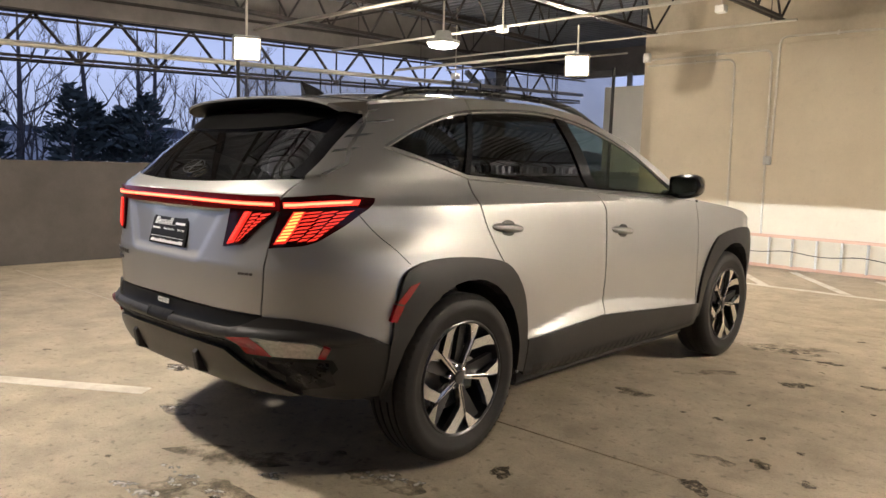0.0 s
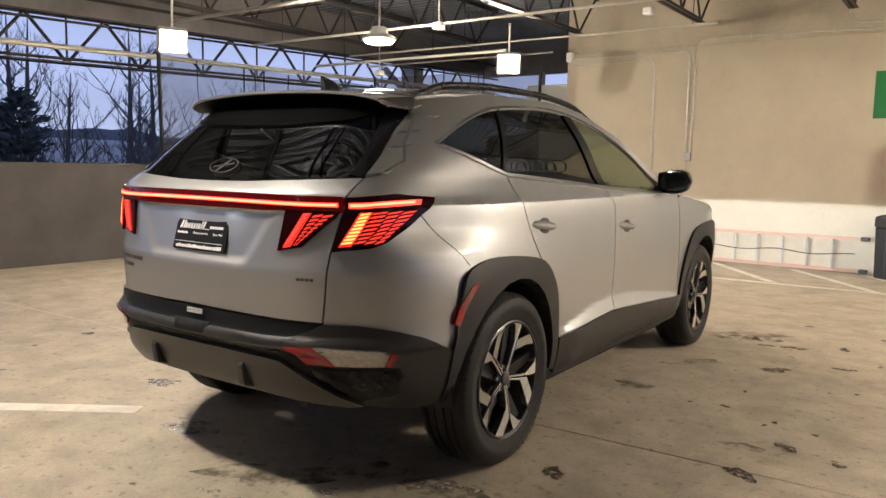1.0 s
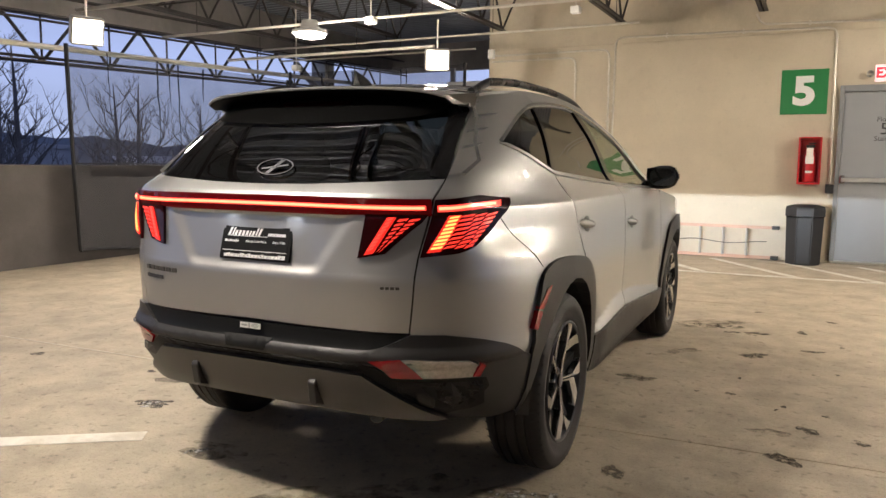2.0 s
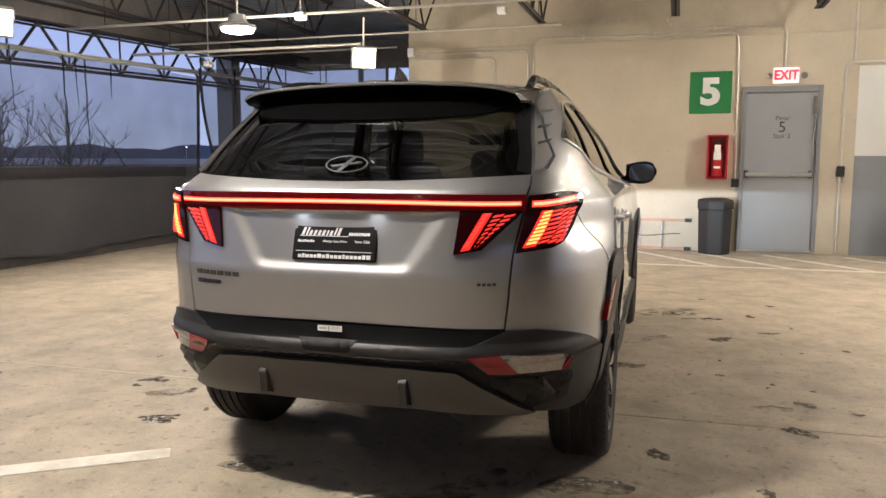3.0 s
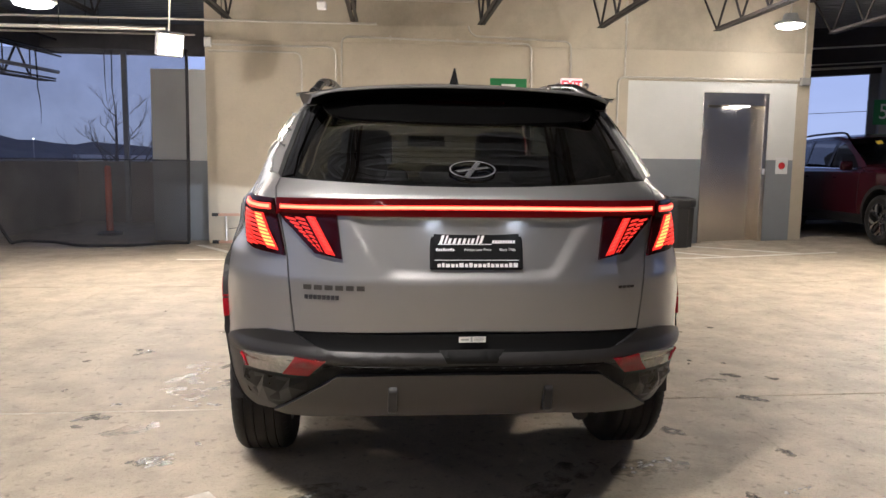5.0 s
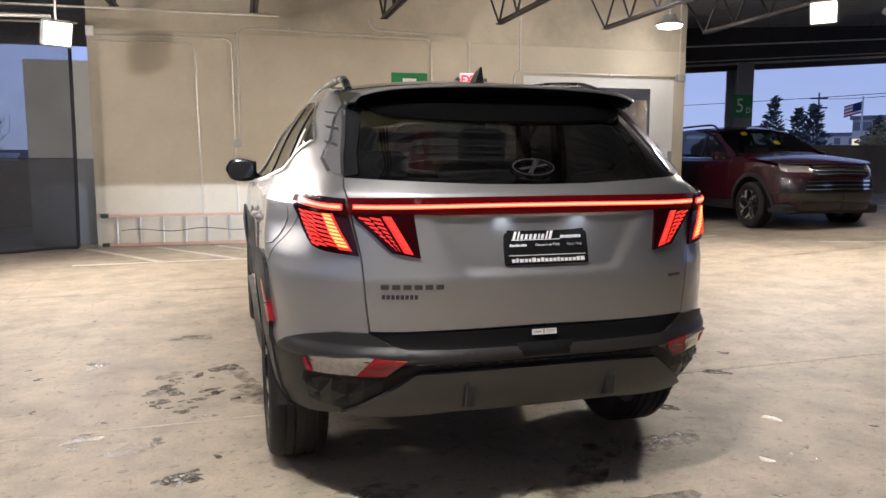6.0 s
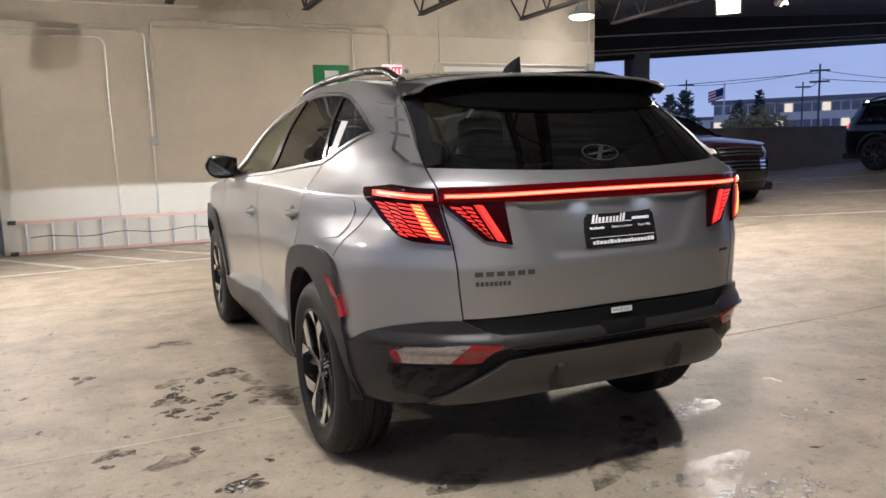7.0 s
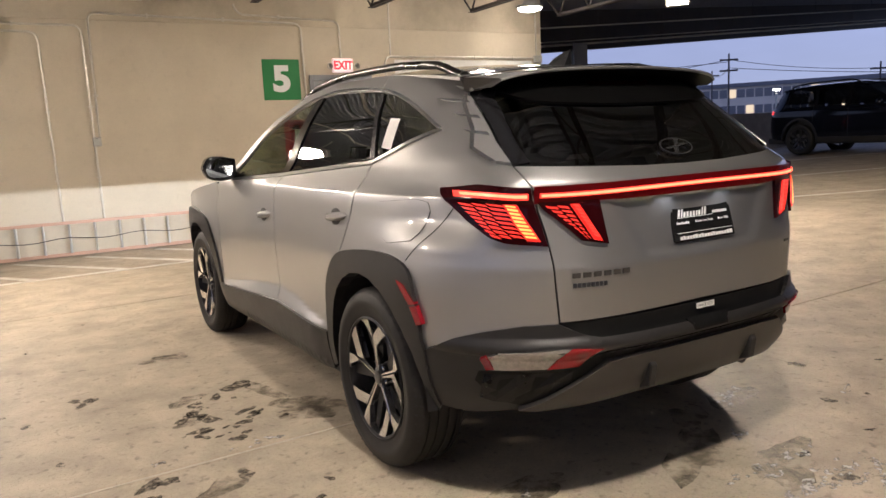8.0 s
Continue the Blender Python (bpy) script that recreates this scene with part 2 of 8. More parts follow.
M_STAINLESS = mat("brushed_stainless", (0.66, 0.61, 0.54), 0.24, 1.0, var=0.05, scale=1.2, fine=14, bump=0.12, rvar=0.05)
M_GREEN = mat("green_sign_paint", (0.02, 0.20, 0.06), 0.45, var=0.05, scale=4, bump=0.0)
M_WHITE = mat("white_paint", (0.80, 0.80, 0.78), 0.5, var=0.04, scale=6, bump=0.0)
M_RED = mat("red_enamel", (0.50, 0.02, 0.025), 0.3, var=0.06, scale=6, bump=0.0)
M_PLASTIC_BLK = mat("black_plastic", (0.018, 0.018, 0.019), 0.42, var=0.2, scale=8, bump=0.05)
M_LINE = mat("worn_line_paint", (0.72, 0.69, 0.62), 0.6, var=0.14, scale=7, fine=120, bump=0.1, dirt=(0.42, 0.37, 0.29), dirt_amount=0.8, dirt_scale=5.0)
M_LADDER = mat("orange_fibreglass", (0.50, 0.30, 0.21), 0.5, var=0.12, scale=6)
M_ALU = mat("aluminium", (0.62, 0.62, 0.60), 0.35, 0.8, var=0.1, scale=12)
M_LAMP = mat("flood_lens", (0.9, 0.88, 0.8), 0.4, emit=(1.0, 0.86, 0.66), emit_strength=45)
M_BAYLAMP = mat("bay_lens", (0.9, 0.88, 0.8), 0.4, emit=(1.0, 0.93, 0.80), emit_strength=28)
M_EXIT = mat("exit_face", (0.85, 0.82, 0.80), 0.4, emit=(1.0, 0.70, 0.68), emit_strength=0.55)
M_EXITRED = mat("exit_letters", (0.8, 0.02, 0.03), 0.4, emit=(1.0, 0.03, 0.04), emit_strength=1.2)
M_NET = veil("black_netting", (0.030, 0.030, 0.038), 0.50)
M_SKIRT = veil("dense_black_netting", (0.050, 0.049, 0.054), 0.72)
M_PLEAT = veil("gathered_netting", (0.022, 0.022, 0.028), 0.62)
M_NETHEM = mat("black_webbing", (0.014, 0.014, 0.015), 0.8, var=0.2)
M_ORANGE = mat("orange_plastic", (0.85, 0.10, 0.02), 0.45, var=0.06)
M_INK = mat("black_ink", (0.03, 0.03, 0.035), 0.5, var=0.05, bump=0)
M_WET = film("slush", (0.60, 0.58, 0.55), 0.30, 0.49, 0.60, 30.0, 0.9, 0.9)
M_SPOT = film("oily_spot", (0.105, 0.084, 0.060), 0.40, 0.38, 0.54, 30.0, 0.05, 0.46)
M_DAMP = film("damp_concrete", (0.12, 0.098, 0.070), 0.36, 0.42, 0.66, 9.0, 0.05, 0.36)

# ---- the deck, walls and roof ----
WY = 8.12          # face of the long wall
WX0, WX1 = -3.05, 6.28
TURN_SLAB = radians(2.3)


def ground_z(x):
    return 0.0 if x < 4.0 else 0.041 * (x - 4.0)


def floor_slabs():
    """Cast slabs with open joints, over one base sheet."""
    bm = bmesh.new()
    xs = [-60, -7.2, 4.0, 7, 12, 20, 40, 70]
    ys = [-60, 12.6, 60]
    g = [[bm.verts.new((x, y, (ground_z(min(x, 25)) - 0.03 if -7.3 < x else -0.03))) for y in ys] for x in xs]
    for i in range(len(xs) - 1):
        for j in range(len(ys) - 1):
            bm.faces.new((g[i][j], g[i + 1][j], g[i + 1][j + 1], g[i][j + 1]))
    floor = solid("floor", bm, M_JOINT, "worn beige concrete parking deck with joints and drips", "floor", kind="structure")
    c, s = math.cos(TURN_SLAB), math.sin(TURN_SLAB)
    rows = [-16.0, -11.0, -7.2, -3.4, 0.40, 4.20, 8.0, 13.0]
    cols = [-8.6, -2.9, 3.2, 9.4, 15.6, 30.0]
    gap = 0.007
    for y0, y1 in zip(rows, rows[1:]):
        for x0, x1 in zip(cols, cols[1:]):
            bm = bmesh.new()
            n = 6
            top = {}
            for i in range(n + 1):
                for j in range(2):
                    a = x0 + gap * 0.25 + (x1 - x0 - gap * 0.5) * i / n
                    b = (y0 + gap, y1 - gap)[j]
                    X, Y = c * a - s * b, s * a + c * b
                    top[i, j] = (bm.verts.new((X, Y, ground_z(X))), bm.verts.new((X, Y, ground_z(X) - 0.025)))
            for i in range(n):
                bm.faces.new((top[i, 0][0], top[i + 1, 0][0], top[i + 1, 1][0], top[i, 1][0]))
                for j in range(2):
                    bm.faces.new((top[i, j][0], top[i + 1, j][0], top[i + 1, j][1], top[i, j][1]))
            for i in (0, n):
                bm.faces.new((top[i, 0][0], top[i, 1][0], top[i, 1][1], top[i, 0][1]))
            part("slab", bm, M_FLOOR, floor)
    return floor


floor = floor_slabs()


def stripe(p, q, w, m=M_LINE, name="parking_line", label="worn white painted parking line on concrete", z=0.003, group="parking lines"):
    p, q = Vector((*p, 0)), Vector((*q, 0))
    d = (q - p).normalized()
    a = Vector((-d.y, d.x, 0)) * w / 2
    bm = bmesh.new()
    n = max(2, int((q - p).length / 0.5))
    rows = []
    for i in range(n + 1):
        m0 = p.lerp(q, i / n)
        rows.append([bm.verts.new((v.x, v.y, ground_z(v.x) + z)) for v in (m0 + a, m0 - a)])
    for r0, r1 in zip(rows, rows[1:]):
        bm.faces.new((r0[0], r0[1], r1[1], r1[0]))
    r = bmesh.ops.extrude_face_region(bm, geom=bm.faces[:])
    for v in [g for g in r["geom"] if isinstance(g, bmesh.types.BMVert)]:
        v.co.z -= 0.0025
    return solid(name, bm, m, label, "line", group)


stripe((-4.6, -3.2), (-0.98, -0.66), 0.11)


def sealed_joint(x0, x1, row, w=0.014):
    """Pale sealant that fills a stretch of a slab joint."""
    c, s_ = math.cos(TURN_SLAB), math.sin(TURN_SLAB)
    stripe((c * x0 - s_ * row, s_ * x0 + c * row), (c * x1 - s_ * row, s_ * x1 + c * row), w, M_SEALANT, "joint_sealant", "pale worn sealant in a concrete slab joint", 0.0026, "sealed joints")


sealed_joint(-6.0, -0.75, 0.40)

# long wall: precast panels, the grimy band above, the block infill with the lift
def wall_main():
    bm = bmesh.new()
    box(bm, WX0, 3.36, WY, WY + 0.25, 0, 3.02)
    box(bm, 6.08, WX1, WY, WY + 0.25, 0, 3.02)
    box(bm, 3.36, 6.08, WY, WY + 0.25, 2.56, 3.02)
    wall = solid("wall_north", bm, M_WALL, "beige precast concrete wall with scuffs and stains", "wall", kind="structure")
    bm = bmesh.new()
    box(bm, WX0, WX1, WY - 0.006, WY + 0.25, 3.022, 4.1)
    part("upper_band", bm, M_GRIME, wall, "grimy upper wall with water marks")
    bm = bmesh.new()
    box(bm, 3.36, 4.57, WY + 0.01, WY + 0.25, 1.36, 2.557)
    box(bm, 5.64, 6.08, WY + 0.01, WY + 0.25, 1.36, 2.557)
    box(bm, 4.57, 5.64, WY + 0.01, WY + 0.25, 2.40, 2.557)
    part("white_blocks", bm, M_WHITEBLK, wall, "white painted block wall")
    bm = bmesh.new()
    box(bm, 3.36, 4.57, WY + 0.01, WY + 0.25, 0, 1.357)
    box(bm, 5.64, 6.08, WY + 0.01, WY + 0.25, 0, 1.357)
    part("grey_blocks", bm, M_GREYBLK, wall, "grey painted block wall")
    # return walls of the stair core
    bm = bmesh.new()
    box(bm, WX1 - 0.25, WX1, WY + 0.252, 11.2, 0, 4.1)
    box(bm, WX0, WX0 + 0.25, WY + 0.252, 12.4, 0, 4.1)
    part("return_wall", bm, M_WALL, wall)
    return wall


wall_north = wall_main()


def parapet(name, x0, x1, y0, y1, h, zb=0.0, label="weathered grey concrete parapet wall", m=M_PARAPET):
    bm = bmesh.new()
    box(bm, x0, x1, y0, y1, zb - 0.3, zb + h, 0.012)
    return solid(name, bm, m, label, "parapet", kind="structure")


# Same concrete as the corner; the west run's shade is put into its colour.
parapet("parapet_west", -6.75, -6.45, -15, 6.998, 1.2, label="dark stained concrete parapet wall", m=M_PARAPET_SHADE)
parapet("parapet_corner", -6.75, -6.45, 7.002, 12.2, 1.2)
parapet("parapet_north", -6.449, WX0 - 0.001, 11.9, 12.2, 1.2)
parapet("parapet_east", WX1 + 0.001, 40, 11.2, 11.5, 1.2, 0.33)
parapet("parapet_south", -6.449, 19.99, -15.3, -15.0, 1.2)
# Added out of view: closes the east side to the car's reflections.
bm = bmesh.new()
box(bm, 20.0, 20.3, -15.0, -1.0, 0.25, 4.6)
solid("wall_east", bm, M_PARAPET, "plain concrete wall closing the bay", "wall", kind="structure")
# Added out of view: keeps most of the sky out of the gate's reflections.
bm = bmesh.new()
box(bm, -6.449, 19.99, -15.3, -15.0, 1.6, 3.86)
solid("wall_south", bm, M_PARAPET, "plain concrete band above the parapet behind", "wall", kind="structure")

# roof deck of ribbed steel over everything
def roof_sheet():
    bm = bmesh.new()
    pitch, prof = 0.16, [(0, 0), (0.05, 0), (0.065, -0.04), (0.135, -0.04), (0.15, 0)]
    y = -15.2
    line = []
    while y < 12.6:
        line += [(y + a, b) for a, b in prof]
        y += pitch
    rows = []
    for x in (-7.6, -2.0, 4.0, 7.0, 12.0, 24.0):
        up = 0.055 * max(0, x - 7.0)
        rows.append([bm.verts.new((x, yy, 3.92 + zz + up)) for yy, zz in line])
    for r0, r1 in zip(rows, rows[1:]):
        for i in range(len(line) - 1):
            if line[i][0] > 11.2 and r0[0].co.x > 3.9:
                continue
            bm.faces.new((r0[i], r0[i + 1], r1[i + 1], r1[i]))
    return solid("ceiling", bm, M_DECKMETAL, "ribbed steel roof deck over open joists", "ceiling", kind="structure")


roof_sheet()


def joist(x, y0=-14.0, y1=7.75, zb=3.22, zt=3.84, pitch=0.75):
    """An open-web steel joist along y."""
    th = base("roof_joist", pose(x, 0, 0), "dark painted open-web steel roof joist", "joist", "roof joists")
    for nm, z, a, b in (("top_chord", zt, y0, y1 + 0.36), ("bottom_chord", zb, y0 + 0.5, y1 - 0.25)):
        bm = bmesh.new()
        for s in (-1, 1):
            box(bm, s * 0.012, s * 0.055, a, b, z - 0.004, z + 0.004)
            box(bm, s * 0.012, s * 0.018, a, b, z + 0.004 if nm == "bottom_chord" else z - 0.05, z + 0.05 if nm == "bottom_chord" else z - 0.004)
        part(nm, bm, M_STEEL, th)
    up = bmesh.new()
    tube(up, [(0, 0, zb + 0.02), (0, pitch / 2, zt - 0.02)], 0.017, 6)
    m_up = mesh_of("web_bar", up, M_STEEL)
    dn = bmesh.new()
    tube(dn, [(0, 0, zt - 0.02), (0, pitch / 2, zb + 0.02)], 0.017, 6)
    m_dn = mesh_of("web_bar", dn, M_STEEL)
    y = y1 - 0.27 - pitch
    while y > -6.5:
        for me, off in ((m_up, 0), (m_dn, pitch / 2)):
            o = new("web_bar", me)
            o.parent = th
            o.location = (0, y + off, 0)
        y -= pitch
    bm = bmesh.new()
    tube(bm, [(0, y1 - 0.27, zb), (0, y1 + 0.3, zt - 0.01)], 0.016, 6)
    part("end_bar", bm, M_STEEL, th)
    return th


j0 = joist(0)
for x in (-6.15, -4.38, -2.58, -0.82, 0.98, 2.72, 4.45, 6.2):
    if x == -6.15:
        j0.matrix_world = pose(x, 0, 0)
    else:
        copy_thing(j0, pose(x, 0, 0))


def bridging(y, z0, z1):
    """A pair of slim rods that tie the joists together, with crossed braces between them."""
    th = base("joist_bridging", pose(0, y, 0), "slim dark steel bridging rods between the roof joists", "brace", "joist bridging")
    for z in (z0, z1):
        bm = bmesh.new()
        tube(bm, [(-6.2, 0, z), (6.2, 0, z)], 0.013, 6)
        part("rod", bm, M_STEEL, th)
    xs = (-6.15, -4.38, -2.58, -0.82, 0.98, 2.72, 4.45, 6.2)
    for a, b in zip(xs, xs[1:]):
        for p, q in ((z0, z1), (z1, z0)):
            bm = bmesh.new()
            tube(bm, [(a, 0, p), (b, 0, q)], 0.010, 5)
            part("cross_brace", bm, M_STEEL, th)


for y in (-4.4, 0.6, 4.3):
    bridging(y, 3.28, 3.78)


def girder():
    """The heavy truss over the west parapet."""
    th = base("edge_truss", pose(-6.95, 0, 0), "heavy dark steel lattice truss along the open edge", "truss")
    lo, hi = (lambda y: 2.35 + 0.033 * y), (lambda y: 2.92 + 0.033 * y)
    for nm, f, r in (("bottom_chord", lo, 0.05), ("top_chord", hi, 0.045)):
        bm = bmesh.new()
        for s in (-1, 1):
            for a, b in ((s * 0.03, s * 0.12),):
                v = [bm.verts.new((X, Y, f(Y) + Z)) for Y in (-14, 12) for X, Z in ((a, -0.01), (b, -0.01), (b, 0.01), (a, 0.01))]
                for i in range(4):
                    bm.faces.new((v[i], v[(i + 1) % 4], v[4 + (i + 1) % 4], v[4 + i]))
                bm.faces.new(v[3::-1])
                bm.faces.new(v[4:])
        part(nm, bm, M_STEEL, th)
    y = 11.2
    while y > -8:
        for a, b in ((0, 0.5), (1.0, 0.5)):
            bm = bmesh.new()
            tube(bm, [(0, y + a - 1, lo(y + a - 1)), (0, y + b - 1, hi(y + b - 1))], 0.022, 6)
            part("web_bar", bm, M_STEEL, th)
        if y > -4:
            bm = bmesh.new()
            tube(bm, [(0, y, lo(y)), (0, y, hi(y))], 0.014, 6)
            part("web_post", bm, M_STEEL, th)
        y -= 1.0
    bm = bmesh.new()
    tube(bm, [(0.16, -13, 2.52 - 0.43), (0.16, 12, 2.52 + 0.40)], 0.035, 8)
    part("service_pipe", bm, M_GALV, th)
    for dx, dz, r in ((0.10, -0.13, 0.02), (0.22, 0.30, 0.018), (0.14, 0.62, 0.024)):
        bm = bmesh.new()
        tube(bm, [(dx, -13, 2.52 - 0.43 + dz), (dx, 12, 2.52 + 0.40 + dz)], r, 6)
        part("service_pipe", bm, M_STEEL, th)
    return th


girder()


def column(name, x, y, w, h, zb=0.0, brace=None):
    th = base(name, pose(x, y, zb), "grey painted steel column with a knee brace", "column", kind="structure")
    bm = bmesh.new()
    for a, b, c, d in ((-w, w, -w, -w + 0.03), (-w, w, w - 0.03, w), (-0.015, 0.015, -w + 0.03, w - 0.03)):
        box(bm, a, b, c, d, 0, h)
    part("shaft", bm, M_FRAMEGREY, th)
    bm = bmesh.new()
    box(bm, -w - 0.06, w + 0.06, -w - 0.06, w + 0.06, 0, 0.02)
    part("base_plate", bm, M_FRAMEGREY, th)
    if brace:
        bm = bmesh.new()
        tube(bm, [(0, 0, h - 1.0), brace], 0.06, 4)
        part("knee_brace", bm, M_FRAMEGREY, th)
    return th


column("column_northwest", -7.3, 9.58, 0.16, 3.6, 0, (0.1, -1.0, 3.1))
column("column_east", 9.4, 10.9, 0.2, 3.05, 0.2)


def fascia():
    bm = bmesh.new()
    v = [bm.verts.new((X, Y, Z + (X - 10.67) * 0.0715)) for X in (6.3, 26) for Y, Z in ((10.95, 3.21), (11.2, 3.21), (11.2, 4.36), (10.95, 4.36))]
    for i in range(4):
        bm.faces.new((v[i], v[(i + 1) % 4], v[4 + (i + 1) % 4], v[4 + i]))
    bm.faces.new(v[3::-1])
    bm.faces.new(v[4:])
    solid("beam_east", bm, M_STEEL, "dark steel edge beam of the roof", "beam", kind="structure")


fascia()
for dz, dy, r in ((0.13, 0.0, 0.022), (0.21, -0.05, 0.012), (0.46, -0.6, 0.016)):
    th = base("service_pipe", pose(6.4, 10.92 + dy, 2.905 + dz), "thin service pipe along the dark edge beam", "pipe", "service pipes")
    bm = bmesh.new()
    tube(bm, [(0, 0, 0), (19.0, 0, 19.0 * 0.0715)], r, 8)
    part("pipe", bm, M_GALV, th, smooth=True)
    for k in range(7):
        bm = bmesh.new()
        x = 0.6 + 2.6 * k
        tube(bm, [(x, 0, x * 0.0715), (x, 0.0 if dy else 0.06, x * 0.0715 + 0.5)], 0.006, 5)
        part("hanger_rod", bm, M_STEEL, th)


def edge_fascia():
    bm = bmesh.new()
    v = [bm.verts.new((X, Y, Z + Y * 0.03)) for Y in (-14, 12.4) for X, Z in ((-7.3, 2.98), (-7.15, 2.98), (-7.15, 3.75), (-7.3, 3.75))]
    for i in range(4):
        bm.faces.new((v[i], v[(i + 1) % 4], v[4 + (i + 1) % 4], v[4 + i]))
    bm.faces.new(v[3::-1])
    bm.faces.new(v[4:])
    box(bm, -7.14, WX0, 12.05, 12.2, 3.3, 3.9)
    solid("beam_west", bm, M_PARAPET, "dirty fascia panel along the roof edge", "beam", kind="structure")


edge_fascia()

# ---- lamps ----
def lamp_light(name, m, power, size, color, shape="SQUARE", size_y=None):
    d = bpy.data.lights.new(name, "AREA")
    d.energy, d.size, d.color, d.shape = power, size, color, shape
    if size_y:
        d.shape, d.size_y = "RECTANGLE", size_y
    o = new(name, d)
    o.matrix_world = m
    return o


WARM = (1.0, 0.86, 0.67)


def flood(pos, target, power):
    """A square flood lamp on a stem, aimed at the car."""
    m = look(pos, target)
    th = base("flood_light", m, "white square flood lamp, switched on, hung from the roof", "lamp", "flood lights")
    bm = bmesh.new()
    box(bm, -0.17, 0.17, -0.15, 0.15, 0.0, 0.09, 0.02)
    part("housing", bm, M_BOXGREY, th)
    bm = bmesh.new()
    box(bm, -0.14, 0.14, -0.12, 0.12, -0.012, 0.002, 0.004)
    part("lens", bm, M_LAMP, th, "glowing warm white lens")
    bm = bmesh.new()
    inv = m.inverted()
    top = inv @ Vector((pos[0], pos[1], 3.2))
    tube(bm, [(0, 0, 0.08), top], 0.015, 6)
    part("stem", bm, M_GALV, th)
    lamp_light("flood_lamp", m @ pose(0, 0, -0.03), power, 0.26, WARM)


def bay_lamp(pos, power):
    th = base("bay_light", pose(*pos), "round white bay lamp, switched on, under the roof", "lamp", "bay lights")
    bm = bmesh.new()
    lathe(bm, [(0.02, 0.16), (0.09, 0.15), (0.12, 0.06), (0.21, 0.03), (0.215, 0.0), (0.19, -0.01)], "z", 28)
    part("housing", bm, M_BOXGREY, th, smooth=True)
    bm = bmesh.new()
    r = lathe(bm, [(0.19, -0.008), (0.17, -0.04), (0.08, -0.06), (0.01, -0.064)], "z", 28)
    bm.faces.new(r[-1])
    part("lens", bm, M_BAYLAMP, th, "glowing white lens", smooth=True)
    bm = bmesh.new()
    tube(bm, [(0, 0, 0.15), (0, 0, 3.9 - pos[2])], 0.012, 6)
    part("stem", bm, M_GALV, th)
    d = bpy.data.lights.new("bay_lamp", "POINT")
    d.energy, d.shadow_soft_size, d.color = power, 0.06, (1.0, 0.90, 0.75)
    new("bay_lamp", d).location = (pos[0], pos[1], pos[2] - 0.18)


flood((-5.35, 2.6, 2.62), (0.3, 0.0, 0.6), 50)
flood((-3.02, 6.26, 2.66), (0.6, 0.5, 0.5), 150)
flood((6.1, 4.8, 3.07), (0.4, 0.0, 0.6), 290)
bay_lamp((-3.85, 4.5, 2.80), 160)
flood((7.6, 5.17, 3.3), (10.5, 3.0, 0.0), 85)
bay_lamp((5.45, 7.30, 3.3), 12)
# Out of view: two weak lamps are added fill; the strong one fits the shadow.
for p, w in (((-5.7, -2.6, 3.3), 40), ((-1.1, -2.15, 3.5), 370), ((-1.2, -9.0, 3.3), 50)):
    bay_lamp(p, w)
# Added fill lamp above the view, no such source known; it brightens the wall.
bay_lamp((3.6, 6.0, 3.55), 66)


# ---- low beams of the silver car, cut off above by their shields ----
def head_lamp_light(x):
    m = pose(-0.065, -0.095, 0, 0, 0, 1.0)
    d = bpy.data.lights.new("low_beam", "SPOT")
    d.energy, d.spot_size, d.spot_blend, d.shadow_soft_size, d.color = 420, radians(85), 1.0, 0.00045, (0.86, 0.94, 1.0)
    o = new("low_beam", d)
    o.matrix_world = m @ look((x, 3.60, 0.690), (x, 9.0, 0.60)) @ Matrix.Diagonal((1.0, 0.30, 1.0, 1.0))


for x in (-0.55, 0.55):
    head_lamp_light(x)
for x in (-0.13, 0.15):
    d = bpy.data.lights.new("plate_light", "SPOT")
    d.energy, d.spot_size, d.spot_blend, d.shadow_soft_size, d.color = 0.16, radians(165), 0.8, 0.012, (0.86, 0.94, 1.0)
    new("plate_light", d).matrix_world = pose(-0.065, -0.095, 0, 0, 0, 1.0) @ look((x, -0.915, 1.082), (x, -0.88, 0.9))

# ---- curved sheet-metal kit for vehicles ----
from mathutils import geometry

def smooth_table(rows):
    """Hermite curve through (a, b) rows, as a function."""
    a = np.array([r[0] for r in rows], float)
    b = np.array([r[1] for r in rows], float)
    h = np.diff(a)
    d = np.diff(b) / h
    s = np.zeros(len(a))
    s[0], s[-1] = d[0], d[-1]
    for i in range(1, len(a) - 1):
        s[i] = 0 if d[i - 1] * d[i] <= 0 else 2 * d[i - 1] * d[i] / (d[i - 1] + d[i])
    xs = np.linspace(a[0], a[-1], 1500)
    k = np.clip(np.searchsorted(a, xs) - 1, 0, len(h) - 1)
    t = (xs - a[k]) / h[k]
    ys = (1 + 2 * t) * (1 - t) ** 2 * b[k] + t * (1 - t) ** 2 * h[k] * s[k] + t * t * (3 - 2 * t) * b[k + 1] + t * t * (t - 1) * h[k] * s[k + 1]
    x0, k1 = a[0], 1499 / (a[-1] - a[0])
    ys = ys.tolist()

    def f(v):
        q = (v - x0) * k1
        if q <= 0:
            return ys[0]
        if q >= 1499:
            return ys[1499]
        i = int(q)
        return ys[i] + (ys[i + 1] - ys[i]) * (q - i)
    return f


def sstep(a, b, v):
    t = min(max((v - a) / (b - a), 0.0), 1.0)
    return t * t * (3 - 2 * t)


HALF = math.pi / 2


